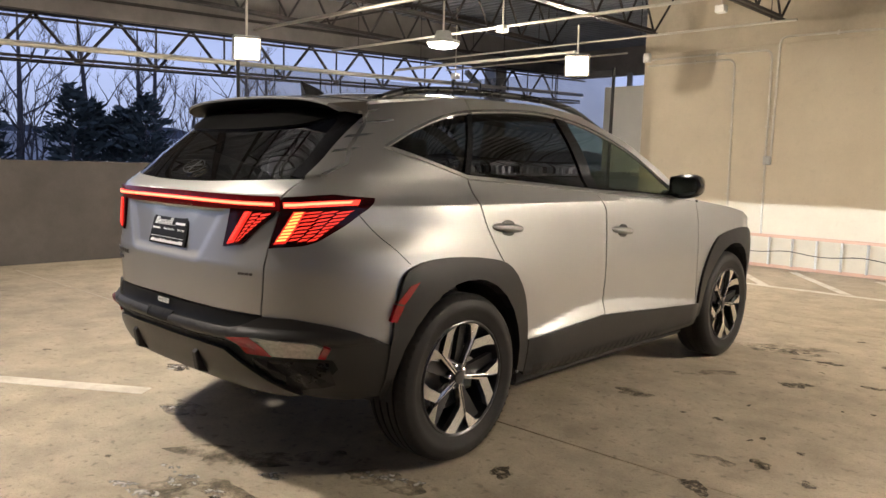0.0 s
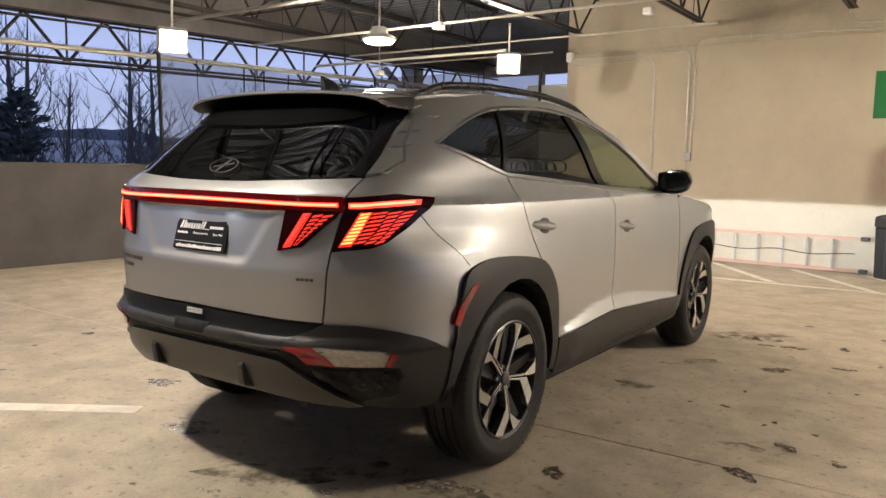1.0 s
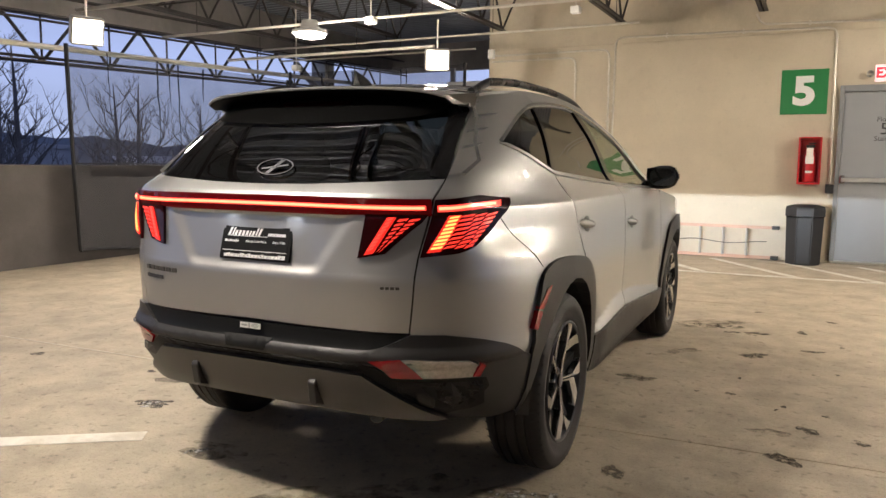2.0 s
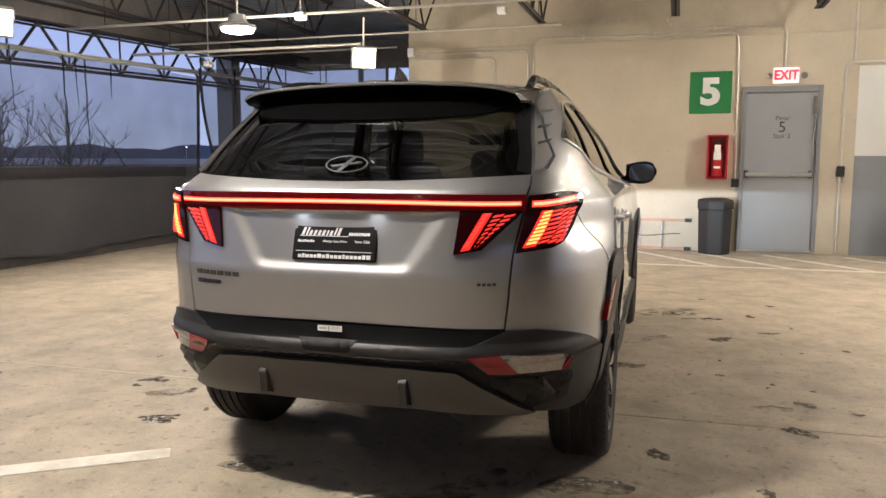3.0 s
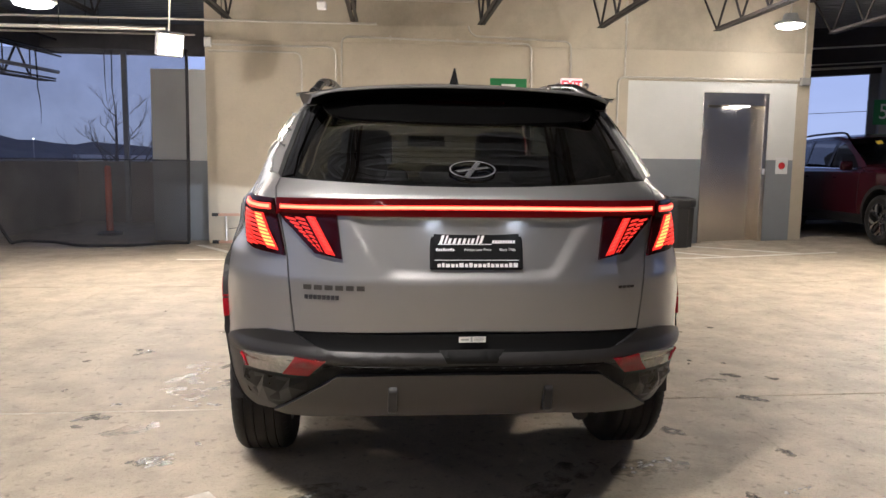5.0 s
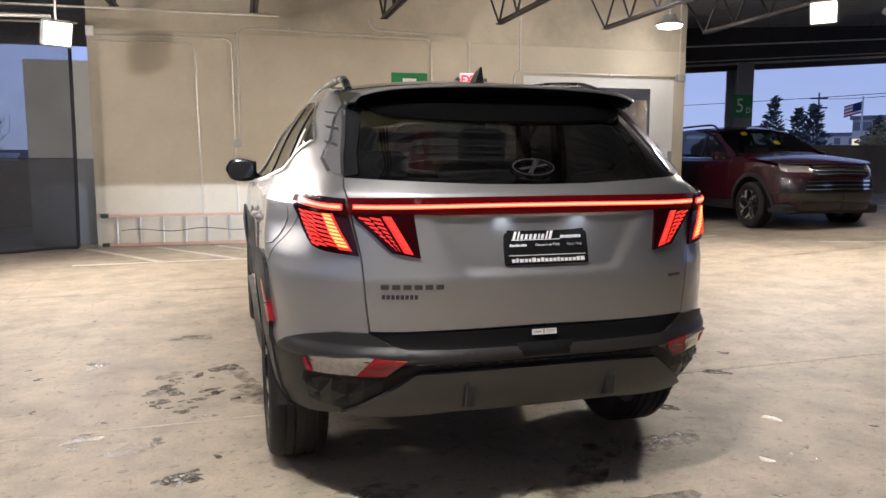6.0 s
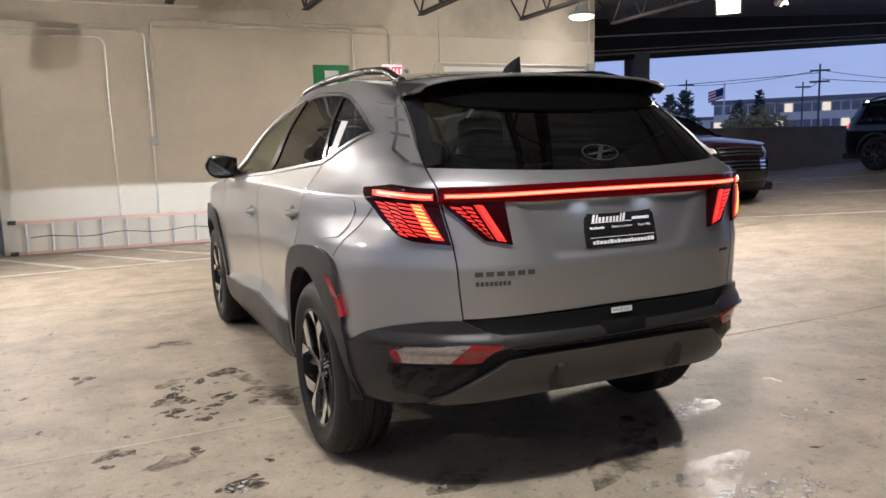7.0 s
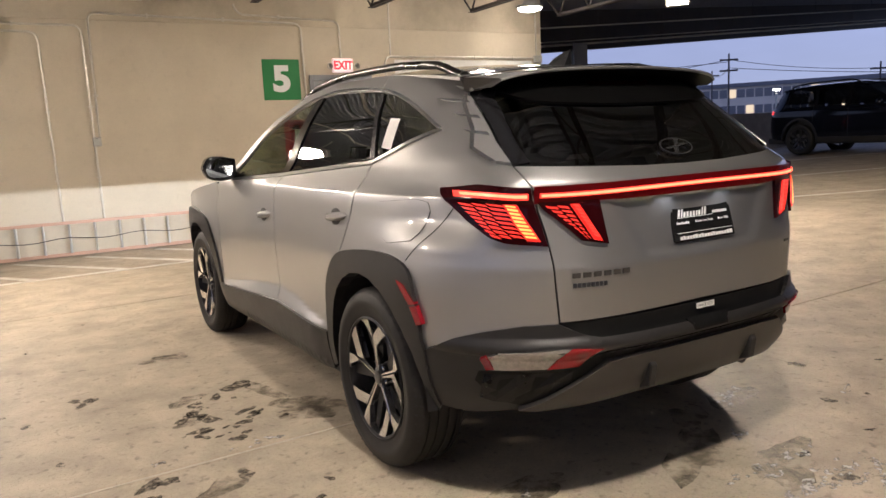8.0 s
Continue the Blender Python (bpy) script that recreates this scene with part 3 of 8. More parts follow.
class Shell:
    """A car's outer surface. u runs from the middle of the tail (0) round the corner (1), along the side (1 to 2) and round the nose (3); negative u is the left half."""

    def __init__(self, width, rear, front, rear_depth, front_depth, taper, q=((0.1, 3.5), (2.0, 3.5)), relief=None):
        self.width, self.rear, self.front = smooth_table(width), smooth_table(rear), smooth_table(front)
        self.rd, self.fd, self.taper, self.q, self.relief = smooth_table(rear_depth), smooth_table(front_depth), smooth_table(taper), smooth_table(q), relief

    def place(self, u, z):
        sg, v = (1, u) if u >= 0 else (-1, -u)
        w = self.width(z)
        q = self.q(z)
        t6 = math.asin(0.6 ** (q / 2))
        if v <= 1:
            th = math.asin(v ** (q / 2)) if v <= 0.6 else t6 + (HALF - t6) * (v - 0.6) / 0.4
            y = self.rear(z) + self.rd(z) * (1 - math.cos(th))
            x = math.sin(th) ** (2 / q) * w * self.taper(y)
        elif v <= 2:
            a, b = self.rear(z) + self.rd(z), self.front(z) - self.fd(z)
            y = a + (b - a) * (v - 1)
            x = w * self.taper(y)
        else:
            v = 3 - v
            th = math.asin(v ** (q / 2)) if v <= 0.6 else t6 + (HALF - t6) * (v - 0.6) / 0.4
            y = self.front(z) - self.fd(z) * (1 - math.cos(th))
            x = math.sin(th) ** (2 / q) * w * self.taper(y)
        if self.relief:
            dx, dy = self.relief(x, y, z)
            x, y = x + dx, y + dy
        return Vector((sg * x, y, z))

    def normal(self, u, z):
        e = 0.004
        a = self.place(u + e, z) - self.place(u - e, z)
        b = self.place(u, z + e) - self.place(u, z - e)
        n = a.cross(b)
        return n.normalized() if n.length else Vector((0, -1, 0))

    def ux(self, x, z):
        s = min(abs(x) / (self.width(z) * self.taper(-1)), 1)
        q = self.q(z)
        t6 = math.asin(0.6 ** (q / 2))
        u = s if s <= 0.6 else 0.6 + 0.4 * (math.asin(s ** (q / 2)) - t6) / (HALF - t6)
        return u if x >= 0 else -u

    def fx(self, x, z):
        s = min(abs(x) / (self.width(z) * self.taper(9)), 1)
        q = self.q(z)
        t6 = math.asin(0.6 ** (q / 2))
        u = s if s <= 0.6 else 0.6 + 0.4 * (math.asin(s ** (q / 2)) - t6) / (HALF - t6)
        return 3 - u if x >= 0 else u - 3

    def uy(self, y, z):
        a, b = self.rear(z) + self.rd(z), self.front(z) - self.fd(z)
        if a <= y <= b:
            return 1 + (y - a) / (b - a)
        if y < a:
            c = max(min(1 - (y - self.rear(z)) / self.rd(z), 1), 0)
        else:
            c = max(min(1 - (self.front(z) - y) / self.fd(z), 1), 0)
        th = math.acos(c)
        q = self.q(z)
        t6 = math.asin(0.6 ** (q / 2))
        s = math.sin(th) ** (2 / q)
        v = s if s <= 0.6 else 0.6 + 0.4 * (th - t6) / (HALF - t6)
        return v if y < a else 3 - v

    def loop(self, pts):
        """Closed outline from ('x', x, z), ('y', y, z), ('f', x, z) and ('u', u, z) corners, finely cut, in (u, z)."""
        out = []
        n = len(pts)
        conv = {"x": self.ux, "y": self.uy, "f": self.fx, "u": lambda u, z: u}
        for i in range(n):
            p, q = pts[i], pts[(i + 1) % n]
            if p[0] == q[0]:
                k = max(1, int(math.hypot(q[1] - p[1], q[2] - p[2]) / 0.03))
                for j in range(k):
                    t = j / k
                    z = p[2] + (q[2] - p[2]) * t
                    out.append((conv[p[0]](p[1] + (q[1] - p[1]) * t, z), z))
            else:
                a, b = conv[p[0]](p[1], p[2]), conv[q[0]](q[1], q[2])
                for j in range(6):
                    t = j / 6
                    out.append((a + (b - a) * t, p[2] + (q[2] - p[2]) * t))
        clean = [out[0]]
        for p in out[1:]:
            if math.hypot(p[0] - clean[-1][0], p[1] - clean[-1][1]) > 1e-4:
                clean.append(p)
        return clean


def spline(pts, n=6):
    """Catmull-Rom through same-kind corner points."""
    k = pts[0][0]
    p = [Vector((a, b)) for _, a, b in pts]
    p = [2 * p[0] - p[1]] + p + [2 * p[-1] - p[-2]]
    out = []
    for i in range(1, len(p) - 2):
        for j in range(n):
            t = j / n
            v = 0.5 * (2 * p[i] + (p[i + 1] - p[i - 1]) * t + (2 * p[i - 1] - 5 * p[i] + 4 * p[i + 1] - p[i + 2]) * t * t + (3 * p[i] - p[i - 1] - 3 * p[i + 1] + p[i + 2]) * t ** 3)
            out.append((k, v.x, v.y))
    out.append((k, p[-2].x, p[-2].y))
    return out


U_LINES = sorted([s * k * 0.06 for k in range(0, 11) for s in (-1, 1)] + [s * (0.6 + 0.035 * k) for k in range(1, 12) for s in (-1, 1)]
                 + [1 + 0.02 * k for k in range(1, 50)] + [2 + 0.04 * k for k in range(0, 26)] + [-1 - 0.05 * k for k in range(0, 41)])
Z_LINES = sorted([0.2 + 0.03 * k for k in range(50)] + [0.485, 0.515, 0.53, 0.545, 0.575, 1.095, 1.101, 1.1055, 1.109, 1.1125, 1.116, 1.1195, 1.126, 1.135])


def stretch(u):
    """u in roughly metric steps."""
    v = abs(u)
    r = v if v <= 1 else (1 + (v - 1) * 3.4 if v <= 2 else 4.4 + (v - 2))
    return r if u >= 0 else -r


def unstretch(r):
    v = abs(r)
    u = v if v <= 1 else (1 + (v - 1) / 3.4 if v <= 4.4 else 2 + (v - 4.4))
    return u if r >= 0 else -u


def flat_cut(loop, ul, zl, creases=(), metric=True):
    """The outline filled with a triangle net through grid points: points, faces and rim in the plane."""
    f, g = (stretch, unstretch) if metric else ((lambda v: v), (lambda v: v))
    L = [(f(a), b) for a, b in loop]
    n = len(L)
    A = np.array(L)
    B = np.roll(A, -1, axis=0)
    gu = [f(c) for c in ul if A[:, 0].min() < f(c) < A[:, 0].max()]
    gz = [c for c in zl if A[:, 1].min() < c < A[:, 1].max()]
    verts = [Vector(p) for p in L]
    edges = []
    for line in creases:
        k = len(verts)
        verts += [Vector((f(a), b)) for a, b in line]
        edges += [(k + i, k + i + 1) for i in range(len(line) - 1)]
    d = B - A
    dd = np.maximum((d * d).sum(1), 1e-12)
    for a in gu:
        for b in gz:
            cross = ((A[:, 1] > b) != (B[:, 1] > b)) & (a < (B[:, 0] - A[:, 0]) * (b - A[:, 1]) / np.where(B[:, 1] == A[:, 1], 1e-9, B[:, 1] - A[:, 1]) + A[:, 0])
            if cross.sum() % 2:
                t = np.clip(((a - A[:, 0]) * d[:, 0] + (b - A[:, 1]) * d[:, 1]) / dd, 0, 1)
                if np.min((A[:, 0] + t * d[:, 0] - a) ** 2 + (A[:, 1] + t * d[:, 1] - b) ** 2) > 1e-5:
                    verts.append(Vector((a, b)))
    vs, es, fs, _, _, _ = geometry.delaunay_2d_cdt(verts, edges, [list(range(n))], 1, 1e-6)
    pts = [(g(v.x), v.y) for v in vs]
    count = {}
    for t in fs:
        for i in range(len(t)):
            e = (min(t[i], t[(i + 1) % len(t)]), max(t[i], t[(i + 1) % len(t)]))
            count[e] = count.get(e, 0) + 1
    return pts, [list(t) for t in fs], [e for e, c in count.items() if c == 1]


def skin_mesh(name, cut, place, normal, material, off, thick, mirror=False):
    pts, faces, rim = cut
    s = Vector((-1, 1, 1)) if mirror else Vector((1, 1, 1))
    P = [place(a, b) for a, b in pts]
    N = [normal(a, b) for a, b in pts]
    out = [p + n * off for p, n in zip(P, N)]
    inn = [p + n * (off - thick) for p, n in zip(P, N)]
    if mirror:
        for L in (P, N, out, inn):
            for v in L:
                v.x = -v.x
    verts = list(out)
    polys, smooth = [], []
    for f in faces:
        c = sum((out[f[i]].cross(out[f[(i + 1) % len(f)]]) for i in range(len(f))), Vector((0, 0, 0)))
        polys.append(f if c.dot(N[f[0]]) >= 0 else f[::-1])
        smooth.append(True)
    for a, b in rim:
        k = len(verts)
        verts += [out[a], out[b], inn[b], inn[a]]
        polys.append([k, k + 1, k + 2, k + 3])
        smooth.append(False)
    used = sorted({i for p in polys for i in p})
    re = {o: i for i, o in enumerate(used)}
    me = bpy.data.meshes.new(name)
    me.from_pydata([verts[i] for i in used], [], [[re[i] for i in p] for p in polys])
    me.update()
    ln = []
    for p, sm in zip(polys, smooth):
        if sm:
            ln += [N[i] for i in p]
        else:
            v = [verts[i] for i in p]
            n = (v[1] - v[0]).cross(v[3] - v[0])
            n = n.normalized() if n.length > 1e-12 else Vector((0, 0, 1))
            ln += [n] * 4
    me.shade_smooth()
    me.normals_split_custom_set(ln)
    me.materials.append(material)
    return me


def sheet(name, shell, pts, material, parent, off=0.0, thick=0.012, both=False, label="", ul=U_LINES, zl=Z_LINES, left_parent=None, creases=()):
    """A panel of the shell inside an outline; both: its mirror twin too."""
    cut = flat_cut(shell.loop(pts), ul, zl, creases)
    obs = []
    for mir in ((False, True) if both else (False,)):
        ob = new(name, skin_mesh(name, cut, shell.place, shell.normal, material, off, thick, mir))
        ob.parent = left_parent if (mir and left_parent) else parent
        tagged(ob, label)
        obs.append(ob)
    return obs if both else obs[0]


def top_sheet(name, edge_z, half_w, crown, x0y, material, parent, off=0.0, thick=0.012, label="", step=0.06):
    """A roof-like panel: x0y lists outline corners as (share of half width, y)."""
    def place(a, y):
        z = edge_z(y)
        return Vector((a * half_w(y), y, z + crown * (1 - a * a)))

    def normal(a, y):
        e = 0.004
        n = (place(a + e, y) - place(a - e, y)).cross(place(a, y + e) - place(a, y - e))
        return n.normalized()
    out = []
    for i in range(len(x0y)):
        p, q = x0y[i], x0y[(i + 1) % len(x0y)]
        k = max(1, int(math.hypot(q[0] - p[0], q[1] - p[1]) / 0.05))
        out += [(p[0] + (q[0] - p[0]) * j / k, p[1] + (q[1] - p[1]) * j / k) for j in range(k)]
    ul = [-1 + 0.1 * k for k in range(21)]
    zl = [-1 + step * k for k in range(80)]
    ob = new(name, skin_mesh(name, flat_cut(out, ul, zl, metric=False), place, normal, material, off, thick))
    ob.parent = parent
    return tagged(ob, label)


# ---- vehicle materials ----
def car_paint(name, color, metal=0.75, rough=0.34, coat=1.0, flake=0.10):
    m = mat(name, color, rough, metal, var=0.015, scale=1.2, fine=900, bump=0.0, coat=coat, rvar=0.0)
    return m


M_SILVER = car_paint("silver_metallic_paint", (0.375, 0.372, 0.366), 0.90, 0.48)
M_CLAD = mat("grey_moulded_plastic", (0.019, 0.018, 0.0175), 0.44, var=0.10, scale=5, fine=500, bump=0.10, spec=0.4)
M_SKID = mat("satin_grey_plastic", (0.055, 0.051, 0.047), 0.40, 0.2, var=0.05, scale=4, fine=400, bump=0.03)
M_GLOSSBLK = mat("gloss_black_plastic", (0.008, 0.008, 0.009), 0.16, var=0.05, bump=0.0, coat=0.2)
M_TRIMBLK = mat("satin_black_trim", (0.005, 0.005, 0.005), 0.5, var=0.1, bump=0.0, spec=0.2)
M_SATIN = mat("satin_trim", (0.45, 0.45, 0.44), 0.30, 1.0, var=0.03, bump=0.0)
M_VISOR = mat("deep_black_plastic", (0.003, 0.003, 0.003), 0.4, var=0.1, bump=0.0, spec=0.05)
M_FACET = mat("dark_moulded_trim", (0.006, 0.006, 0.006), 0.28, var=0.1, bump=0.0, spec=0.25)
M_CHROME = mat("bright_trim", (0.86, 0.86, 0.84), 0.16, 1.0, var=0.03, bump=0.0)
M_TINT = glass("privacy_glass", (0.11, 0.107, 0.102), 1.0, ior=1.8)
M_CLEAR = glass("green_tint_glass", (0.54, 0.60, 0.51), 1.0)
M_DARKIN = mat("dark_interior", (0.018, 0.018, 0.019), 0.75, var=0.15, scale=9, bump=0.1)
M_SEAT = mat("charcoal_seat_cloth", (0.030, 0.030, 0.032), 0.7, var=0.2, scale=16, bump=0.2)
M_LINER = mat("grey_headliner", (0.16, 0.155, 0.145), 0.9, var=0.08, scale=12)
M_UNDER = mat("black_underbody", (0.010, 0.010, 0.010), 0.7, var=0.2, scale=7)
M_TYRE = mat("tyre_rubber", (0.019, 0.0178, 0.0165), 0.58, var=0.25, scale=14, fine=220, bump=0.25, dirt=(0.035, 0.03, 0.025), dirt_amount=0.5, dirt_scale=6, spec=0.25)
M_ALLOY = mat("machined_alloy", (0.66, 0.65, 0.63), 0.20, 1.0, var=0.05, scale=20, bump=0.02)
M_ALLOYDK = mat("dark_alloy", (0.050, 0.050, 0.052), 0.30, 0.8, var=0.1, scale=12, bump=0.02)
M_DISC = mat("brake_disc", (0.30, 0.29, 0.28), 0.35, 1.0, var=0.15, scale=30)
M_REDLENS = mat("dark_red_lens", (0.020, 0.001, 0.002), 0.12, var=0.05, bump=0.0, spec=0.25)
M_BARLENS = mat("red_bar_lens", (0.05, 0.002, 0.003), 0.16, var=0.05, bump=0.0, spec=0.2, emit=(1, 0.01, 0.012), emit_strength=0.03)
M_LED = mat("lit_red_led", (0.5, 0.02, 0.015), 0.3, bump=0.0, emit=(1.0, 0.05, 0.03), emit_strength=1.6)
M_LEDCORE = mat("led_core", (0.5, 0.1, 0.05), 0.3, bump=0.0, emit=(1.0, 0.26, 0.12), emit_strength=2.4)
M_LEDAMB = mat("lit_amber_led", (0.5, 0.1, 0.03), 0.3, bump=0.0, emit=(1.0, 0.36, 0.08), emit_strength=2.1)
M_LEDRED = mat("lit_red_panel", (0.4, 0.01, 0.01), 0.3, bump=0.0, emit=(1.0, 0.03, 0.015), emit_strength=0.75)
M_LEDDIM = mat("lit_red_cell", (0.4, 0.01, 0.01), 0.3, bump=0.0, emit=(1.0, 0.045, 0.025), emit_strength=1.05)
M_REFLECT = mat("red_reflector", (0.26, 0.006, 0.012), 0.18, var=0.10, fine=300, bump=0.02, coat=0.4)
M_CLEARLENS = mat("clear_reverse_lens", (0.36, 0.33, 0.31), 0.15, 0.5, var=0.3, scale=60, fine=200, bump=0.3, coat=0.6)
M_PLATELED = mat("plate_led", (0.9, 0.9, 0.9), 0.4, bump=0.0, emit=(0.9, 0.96, 1.0), emit_strength=14)
M_MIRROR = mat("mirror_glass", (0.40, 0.44, 0.46), 0.02, 1.0, var=0.0, bump=0.0)
M_PAPER = mat("white_paper", (0.78, 0.77, 0.72), 0.8, var=0.04, bump=0.0)


# ---- the silver car ----
CAR = pose(-0.065, -0.095, 0, 0, 0, 1.0)
suv = base("suv", CAR, "silver compact suv with lit red tail lamps, parked on the deck", "car")


TAIL_PLAN = smooth_table([(-0.80, 0.0), (-0.74, 0.018), (-0.70, 0.013), (-0.65, -0.012), (-0.60, -0.030), (-0.50, -0.054), (-0.40, -0.054), (-0.25, -0.030), (-0.10, -0.008), (0.10, 0.0)])


def suv_relief(x, y, z):
    dx = dy = 0.0
    if y < -0.3 and x < 0.55 and 0.8 < z < 1.15:
        half = 0.295 + (0.41 - 0.295) * (z - 0.90) / 0.185
        k = sstep(half + 0.012, half - 0.055, x) * sstep(0.872, 0.916, z) * sstep(1.088, 1.074, z)
        dy += 0.011 * k
    if x > 0.5 and 0.3 < z < 0.7:
        dx += 0.002 * sstep(0.64, 0.47, z) * sstep(0.45, 0.75, y) * sstep(2.32, 2.05, y)
    if x > 0.5 and 0.3 < z < 0.62 and 0.42 < y < 2.34:
        sill = 0.468 + 0.053 * (y - 0.452) if y < 1.11 else 0.503 - 0.0655 * (y - 1.11)
        h = 0.030 + 0.045 * sstep(0.45, 0.95, y) * sstep(2.3, 1.35, y)
        dx += 0.024 * min(max((sill + h - z) / h, 0.0), 1.0) * sstep(0.42, 0.60, y) * sstep(2.34, 2.2, y)
    if x > 0.5 and 0.3 < z < 1.12:
        for c in (0.0, 2.755):
            dx += 0.022 * math.exp(-((y - c) / 0.42) ** 2 - ((z - 0.74) / 0.2) ** 2)
        dx -= 0.003 * sstep(0.45, 0.85, y) * sstep(2.3, 1.9, y) * math.exp(-((z - 0.62 - 0.05 * (y - 1)) / 0.13) ** 2)
    if x > 0.4 and z > 0.78 and y < 0.4:
        # the tail narrows above the wheel arches, with a ledge under the lamps
        k = (0.15 * sstep(0.80, 0.93, z) + 0.85 * sstep(0.92, 1.04, z)) * (1 - 0.72 * sstep(1.13, 1.25, z))
        dx += TAIL_PLAN(y) * k * sstep(0.56, 0.68, x)
    return dx, dy


sh = Shell(
    width=[(0.18, 0.78), (0.30, 0.855), (0.45, 0.882), (0.60, 0.888), (0.78, 0.893), (0.95, 0.890), (1.06, 0.886), (1.106, 0.8802), (1.119, 0.8705), (1.16, 0.836), (1.22, 0.792), (1.30, 0.757), (1.40, 0.708), (1.50, 0.642), (1.56, 0.600), (1.60, 0.570), (1.66, 0.51)],
    rear=[(0.18, -0.58), (0.30, -0.70), (0.40, -0.80), (0.46, -0.845), (0.57, -0.884), (0.588, -0.888), (0.606, -0.916), (0.616, -0.918), (0.652, -0.894), (0.70, -0.890), (0.78, -0.894), (0.872, -0.8985), (0.882, -0.899), (0.893, -0.8968), (1.0, -0.880), (1.08, -0.871), (1.14, -0.864), (1.165, -0.840), (1.19, -0.803), (1.30, -0.685), (1.41, -0.56), (1.50, -0.455), (1.56, -0.37), (1.60, -0.31), (1.66, -0.2)],
    front=[(0.18, 3.5), (0.4, 3.66), (0.6, 3.68), (0.8, 3.64), (0.95, 3.58), (1.66, 3.5)],
    rear_depth=[(0.18, 0.62), (1.1, 0.63), (1.2, 0.60), (1.66, 0.55)],
    front_depth=[(0.18, 0.7), (0.9, 0.6), (1.1, 0.5), (1.66, 0.4)],
    q=[(0.18, 3.5), (1.08, 3.5), (1.2, 5.0), (1.66, 5.0)],
    taper=[(-0.9, 1.0), (0.3, 1.0), (1.2, 0.988), (2.0, 0.99), (2.75, 1.0), (3.2, 0.965), (3.7, 0.90)],
    relief=suv_relief)

RAIL = smooth_table([(-0.60, 1.47), (-0.33, 1.522), (0.0, 1.562), (0.4, 1.592), (0.9, 1.600), (1.25, 1.572), (1.6, 1.455), (1.9, 1.290), (2.2, 1.105), (2.35, 1.085), (2.7, 1.045), (3.0, 1.0), (3.3, 0.93), (3.55, 0.82)])


def rail_w(y):
    return sh.width(RAIL(y)) * sh.taper(y)


def Y(*p):
    return [("y", a, b) for a, b in p]


def X(*p):
    return [("x", a, b) for a, b in p]


DLO_TOP = spline(Y((-0.30, 1.335), (-0.12, 1.415), (0.08, 1.478), (0.30, 1.518), (0.70, 1.547), (1.0, 1.543), (1.3, 1.492), (1.6, 1.383), (1.85, 1.245), (2.04, 1.106)), 4)
ARCH_OUT = [(0.452, 0.31), (0.442, 0.50), (0.392, 0.69), (0.285, 0.825), (0.14, 0.875), (-0.14, 0.90), (-0.32, 0.875), (-0.385, 0.80), (-0.415, 0.62), (-0.425, 0.37)]
ARCH_MID = [(0.43, 0.30), (0.425, 0.48), (0.37, 0.67), (0.26, 0.79), (0.12, 0.845), (-0.12, 0.855), (-0.28, 0.83), (-0.36, 0.75), (-0.40, 0.58), (-0.405, 0.35)]


def arch_in(c, n=14, a=0.395, b=0.435):
    return Y(*[(c + a * math.cos(math.pi * k / n), 0.365 + b * math.sin(math.pi * k / n)) for k in range(n + 1)])


def arch_line(tab, c, flip=False):
    """Front-to-rear line over a wheel at c."""
    return Y(*[(c + (-a if flip else a), b) for a, b in (tab[::-1] if flip else tab)])


class SidePane:
    """Side glass: follows the shell; left shading normals lean to place a lamp's reflection."""
    place = sh.place
    lean = Vector((0, 0, 0))

    def normal(u, z):
        return (sh.normal(u, z) + SidePane.lean).normalized()


